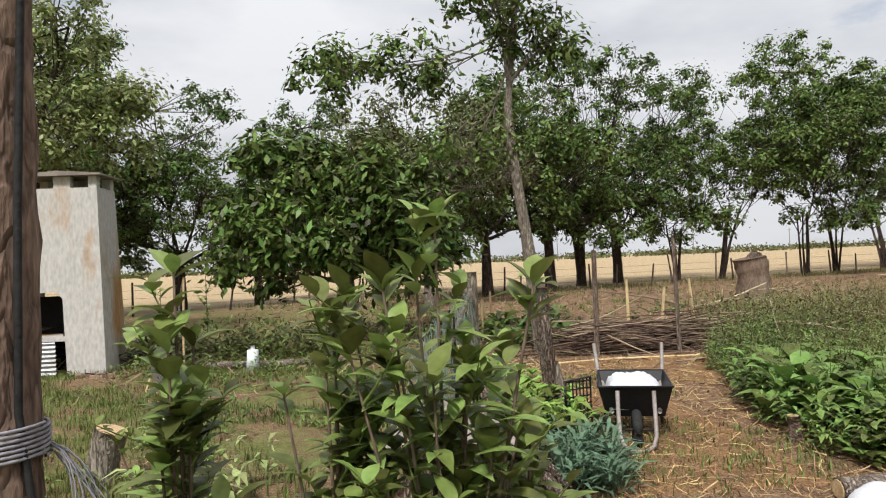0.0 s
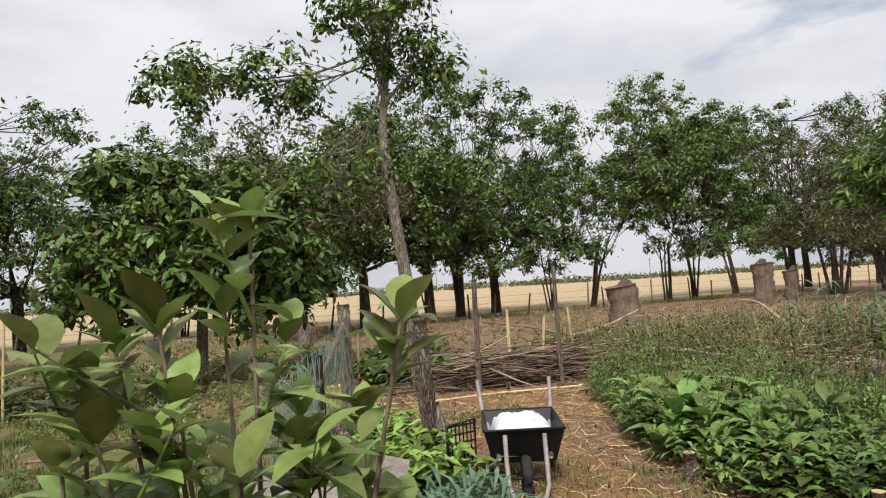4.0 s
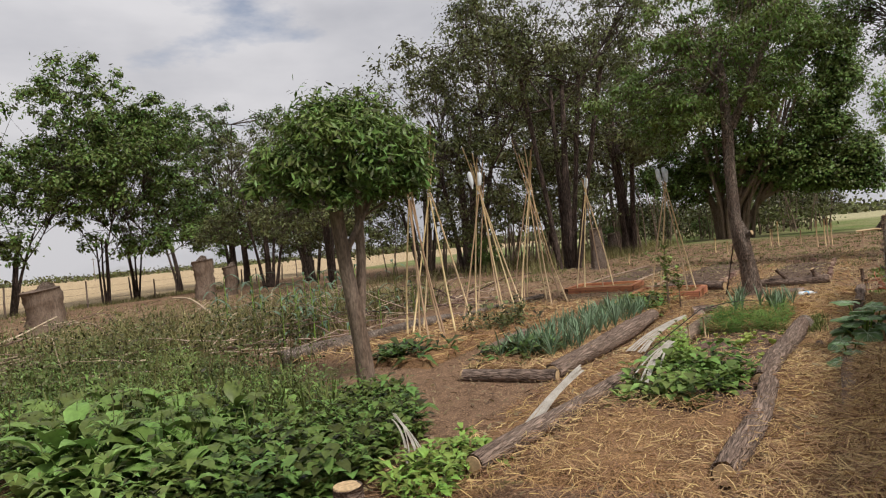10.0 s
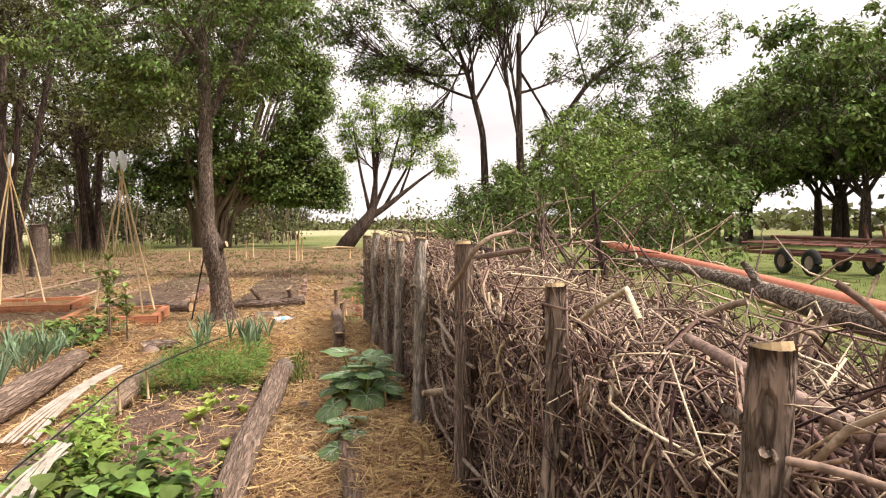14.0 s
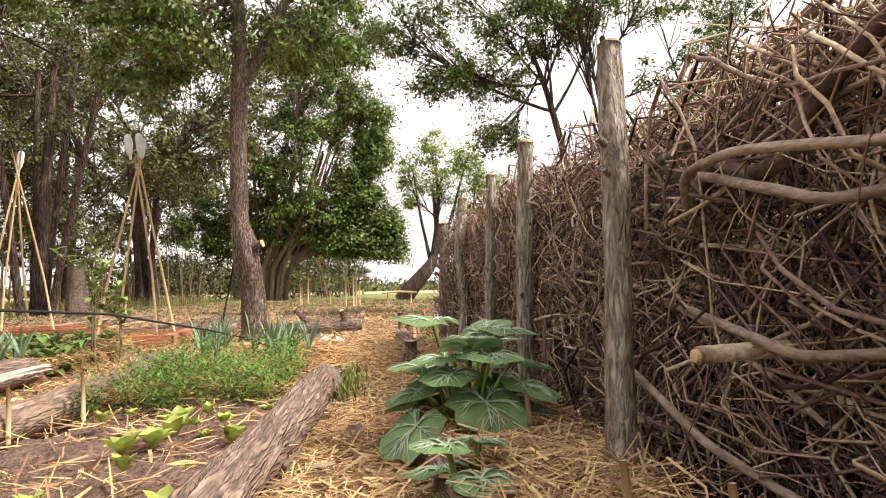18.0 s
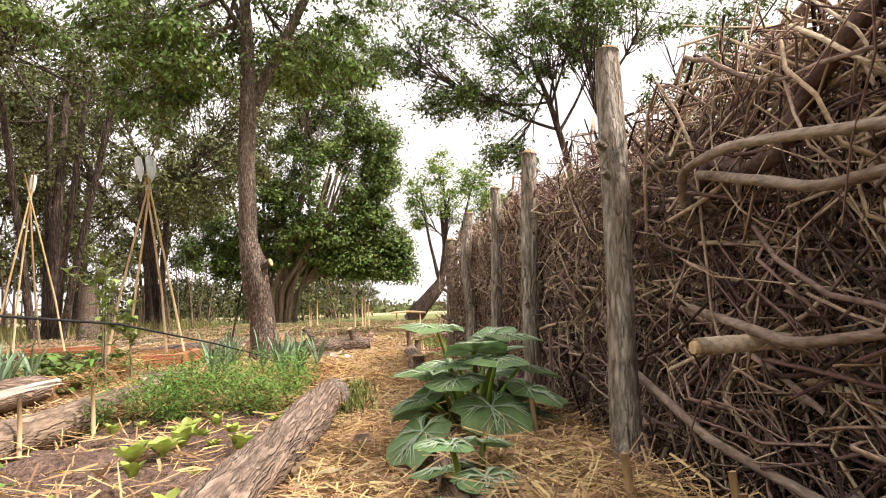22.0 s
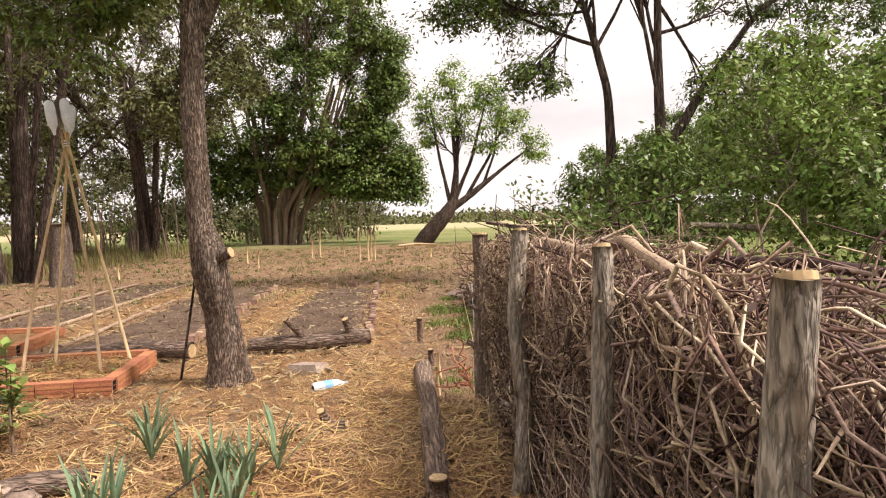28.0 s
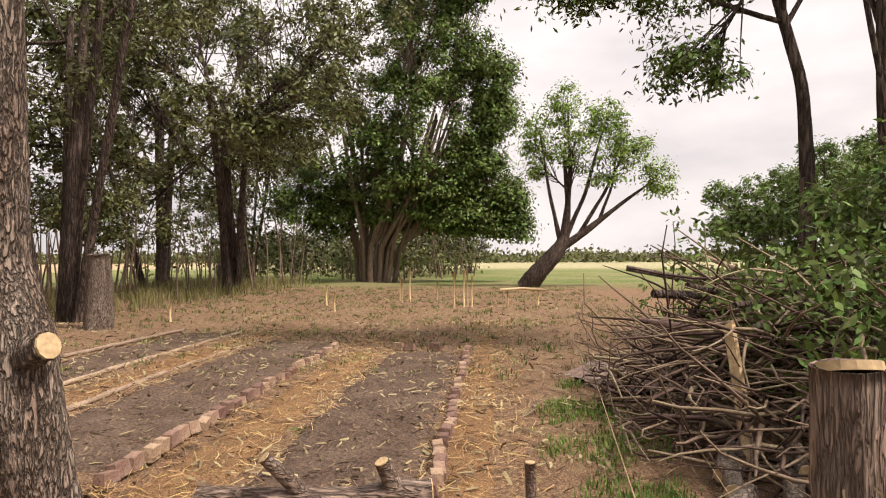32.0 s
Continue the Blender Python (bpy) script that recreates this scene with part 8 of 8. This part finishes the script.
for k in range(17):
    x, y = g.uniform(3.6, 5.9), g.uniform(-1.0, 0.5)
    ln = arc_line((0, 0, 0), (1, g.normal(0.25, 0.3), g.normal(0.02, 0.12)), g.uniform(0.9, 2.0), g, 0.35, 0.07, 8)
    ln += np.array([x, y, 0]) - ln.mean(0)
    ln[:, 1] = np.minimum(ln[:, 1], 0.6)
    ln[:, 2] += wall_top(ln[:, 0]) * wall_back(ln[:, 1]) * g.uniform(0.82, 1.02)
    r = g.uniform(0.02, 0.042)
    bb = piece("bough", rough_tube(ln, np.linspace(r, r * 0.7, 8), 11, 0.18, k, step=0.04), (STICK, BARK_GREY, STICK_RED)[k % 3], brush)
    for e, f in ((0, 1), (-1, -2)):
        d = (ln[e] - ln[f]) / np.linalg.norm(ln[e] - ln[f])
        w = r * (0.86 if e == 0 else 0.6)
        piece("sawn_end", tube([ln[e] - d * 0.004, ln[e] + d * 0.006], (w, w * 0.97), 11, caps=True), CUT_WOOD, bb, "pale sawn end", smooth=False)
for k in range(38):
    x, y = g.uniform(3.4, 7.0), g.uniform(-1.2, 0.68)
    ln = arc_line((0, 0, 0), (g.normal(0, 0.8), g.normal(0.1, 0.5), g.normal(0.1, 0.45)), g.uniform(0.35, 1.0), g, 1.6, 0.16, 12)
    ln += np.array([x, y, 0]) - ln.mean(0)
    ln[:, 1] = np.minimum(ln[:, 1], 1.5 - ln[:, 1])
    ln[:, 2] += wall_top(x) * wall_back(y) * (g.uniform(0.9, 1.06) if y < 0.5 else g.uniform(0.25, 1.0))
    r = g.uniform(0.005, 0.012)
    piece("branch", rough_tube(ln, np.linspace(r, r * 0.55, 12), 7, 0.12, k, step=0.05), STICK_PALE, brush)
g = np.random.default_rng(590)
up = Bag()
for k in range(34):
    x = g.uniform(7.0, 14.2)
    ln = stick_line((x, g.uniform(-1.8, 0.2), 1.2), (g.normal(0, 0.8), g.normal(0, 0.5), abs(g.normal(0.28, 0.2))), g.uniform(0.3, 0.9), g, 0.2)
    tube(ln, np.linspace(0.009, 0.003, 6), 4, up)
piece("loose_twigs", up, STICK, brush, kind="stuff")
# bare tangled tops behind the crouching place
tg = thing("dead_crown", (9.2, -0.9, 0), "bare dead tree crown dumped behind the brush wall", "dead branches")
td = Bag()
for k in range(70):
    ln = stick_line((g.uniform(-0.6, 2.0), g.uniform(-0.9, 0.6), g.uniform(0.8, 1.5)), (g.normal(0, 0.7), g.normal(0.1, 0.4), abs(g.normal(0.6, 0.4))), g.uniform(0.4, 1.1), g, 0.16)
    ln[:, 2] = np.clip(ln[:, 2], 0.5, 1.9)
    tube(ln, np.linspace(0.011, 0.003, 6), 4, td)
piece("twig_mass", td, STICK, tg, kind="stuff")
for p in ([(0, 0, 0), (-0.1, 0.1, 1.0), (-0.35, 0.3, 1.5), (-0.4, 0.35, 1.8)], [(0.1, 0, 0), (0.5, 0.1, 1.1), (0.9, 0.3, 1.6)]):
    piece("bough", rough_tube(p, np.linspace(0.033, 0.012, len(p)), 9, 0.16, 3, step=0.05), BARK_DARK, tg)
# white plastic scraps lodged in the branches
for k, (x, y, z, w) in enumerate(((8.3, 0.28, 0.56, 0.13), (8.15, 0.3, 0.42, 0.09), (8.5, 0.26, 0.46, 0.1))):
    g3 = np.random.default_rng(620 + k)
    u, v = np.meshgrid(np.linspace(-1, 1, 9), np.linspace(-1, 1, 9), indexing="ij")
    c3 = np.stack([u * w, 0.03 * np.sin(u * 4 + k) + g3.normal(0, 0.012, u.shape), v * w * 0.7 + 0.03 * np.cos(u * 3)], -1).reshape(-1, 3)
    q3 = np.array([[i * 9 + j, (i + 1) * 9 + j, (i + 1) * 9 + j + 1, i * 9 + j + 1] for i in range(8) for j in range(8)])
    tagged(piece("plastic_scrap", Bag().add(np.concatenate([c3, c3 + [0, 0.004, 0]]), [q3, q3[:, ::-1] + 81]), WHITE_BAG), "crumpled white plastic scrap caught in the branches", "plastic scrap").matrix_world = pose(x, y, z)
# dry leaves caught in the far end of the wall
dl = np.stack([g.uniform(9.5, 14.62, 60000), g.uniform(-0.4, 0.74, 60000), 0.1 + 1.28 * g.uniform(0, 1, 60000) ** 0.8], 1)
dl = dl[(np.abs(dl[:, 0] - 14.6) > 0.14) & (np.abs(dl[:, 0] - 12.95) > 0.1) & (np.abs(dl[:, 0] - 11.45) > 0.1)]
dl = dl[g.uniform(0, 1, len(dl)) < np.interp(dl[:, 0], (9.5, 11.5, 12.8, 13.2), (0.02, 0.1, 0.35, 0.9)) * np.where(dl[:, 0] < 12.9, np.clip(dl[:, 2] - 0.35, 0, 1) * 1.3, 1.0)]
tagged(piece("dry_leaves", leaves(dl, 0.025, g, 0.6), LEAF_DRY, smooth=False), "withered brown leaves caught in the brush wall", "leaves", kind="stuff")

# ---- trailer on the lawn ----
tr = thing("farm_trailer", (22.4, -13.1, 0), "old red-brown farm implement trailer on black tyres", "trailer", turn=-5)
tr.scale = (1.08, 1.08, 1.08)
for y in (-0.6, 0.6):
    piece("frame_rail", box((-3.6, y - 0.05, 0.48), (2.0, y + 0.05, 0.58)), RED_PAINT, tr, smooth=False)
for x in (-3.4, -2.2, -1.0, 0.4, 1.8):
    piece("crossbar", box((x - 0.05, -0.65, 0.5), (x + 0.05, 0.65, 0.57)), RED_PAINT, tr, smooth=False)
piece("drawbar", tube([(2.0, 0.5, 0.66), (4.6, 0, 0.45)], 0.05, 8, caps=True), RED_PAINT, tr)
piece("drawbar", tube([(2.0, -0.5, 0.66), (4.6, 0, 0.45)], 0.05, 8, caps=True), RED_PAINT, tr)
for x, y, r in ((-1.6, 0.85, 0.36), (-1.6, -0.85, 0.36), (-0.4, 0.85, 0.36), (-0.4, -0.85, 0.36)):
    wh = piece("wheel", tube([(x + np.cos(q_) * (r - 0.11), y, r + np.sin(q_) * (r - 0.11)) for q_ in np.linspace(0, 6.283, 21)], 0.11, 9), RUBBER, tr, "worn black tyre")
    piece("hub", tube([(x, y - 0.08, r), (x, y + 0.08, r)], 0.18, 14, caps=True), RUSTY, wh, smooth=False)
for k in range(9):
    piece("tine_bar", tube([(-3.4 + 0.6 * k, -1.0, 0.8 + 0.03 * (k % 3)), (-3.3 + 0.6 * k, 1.0, 0.82)], 0.03, 6, caps=True), RED_PAINT, tr)
for x in (-3.2, -2.6):
    piece("mast", tube([(x, 0, 0.7), (x + 0.25, 0, 1.3)], 0.04, 6, caps=True), RED_PAINT, tr)
piece("top_bar", tube([(-3.5, 0.2, 0.95), (1.4, 0.1, 0.98)], 0.05, 6, caps=True), RED_PAINT, tr)
for k, (x, y) in enumerate(((11.5, -5.2), (12.5, -5.8), (13.6, -6.2))):
    log([(x, y, 0.06), (x + 1.6, y - 0.6, 0.06), (x + 3.2, y - 1.0, 0.06)], 0.035, "long thin green pole lying on the lawn", 600 + k, CANE)
log([(8.5, -4.2, 0.15), (10.2, -5.0, 0.17), (11.0, -5.3, 0.16)], (0.12, 0.13, 0.11), "thick reddish log lying on the lawn", 604, BARK_RED)
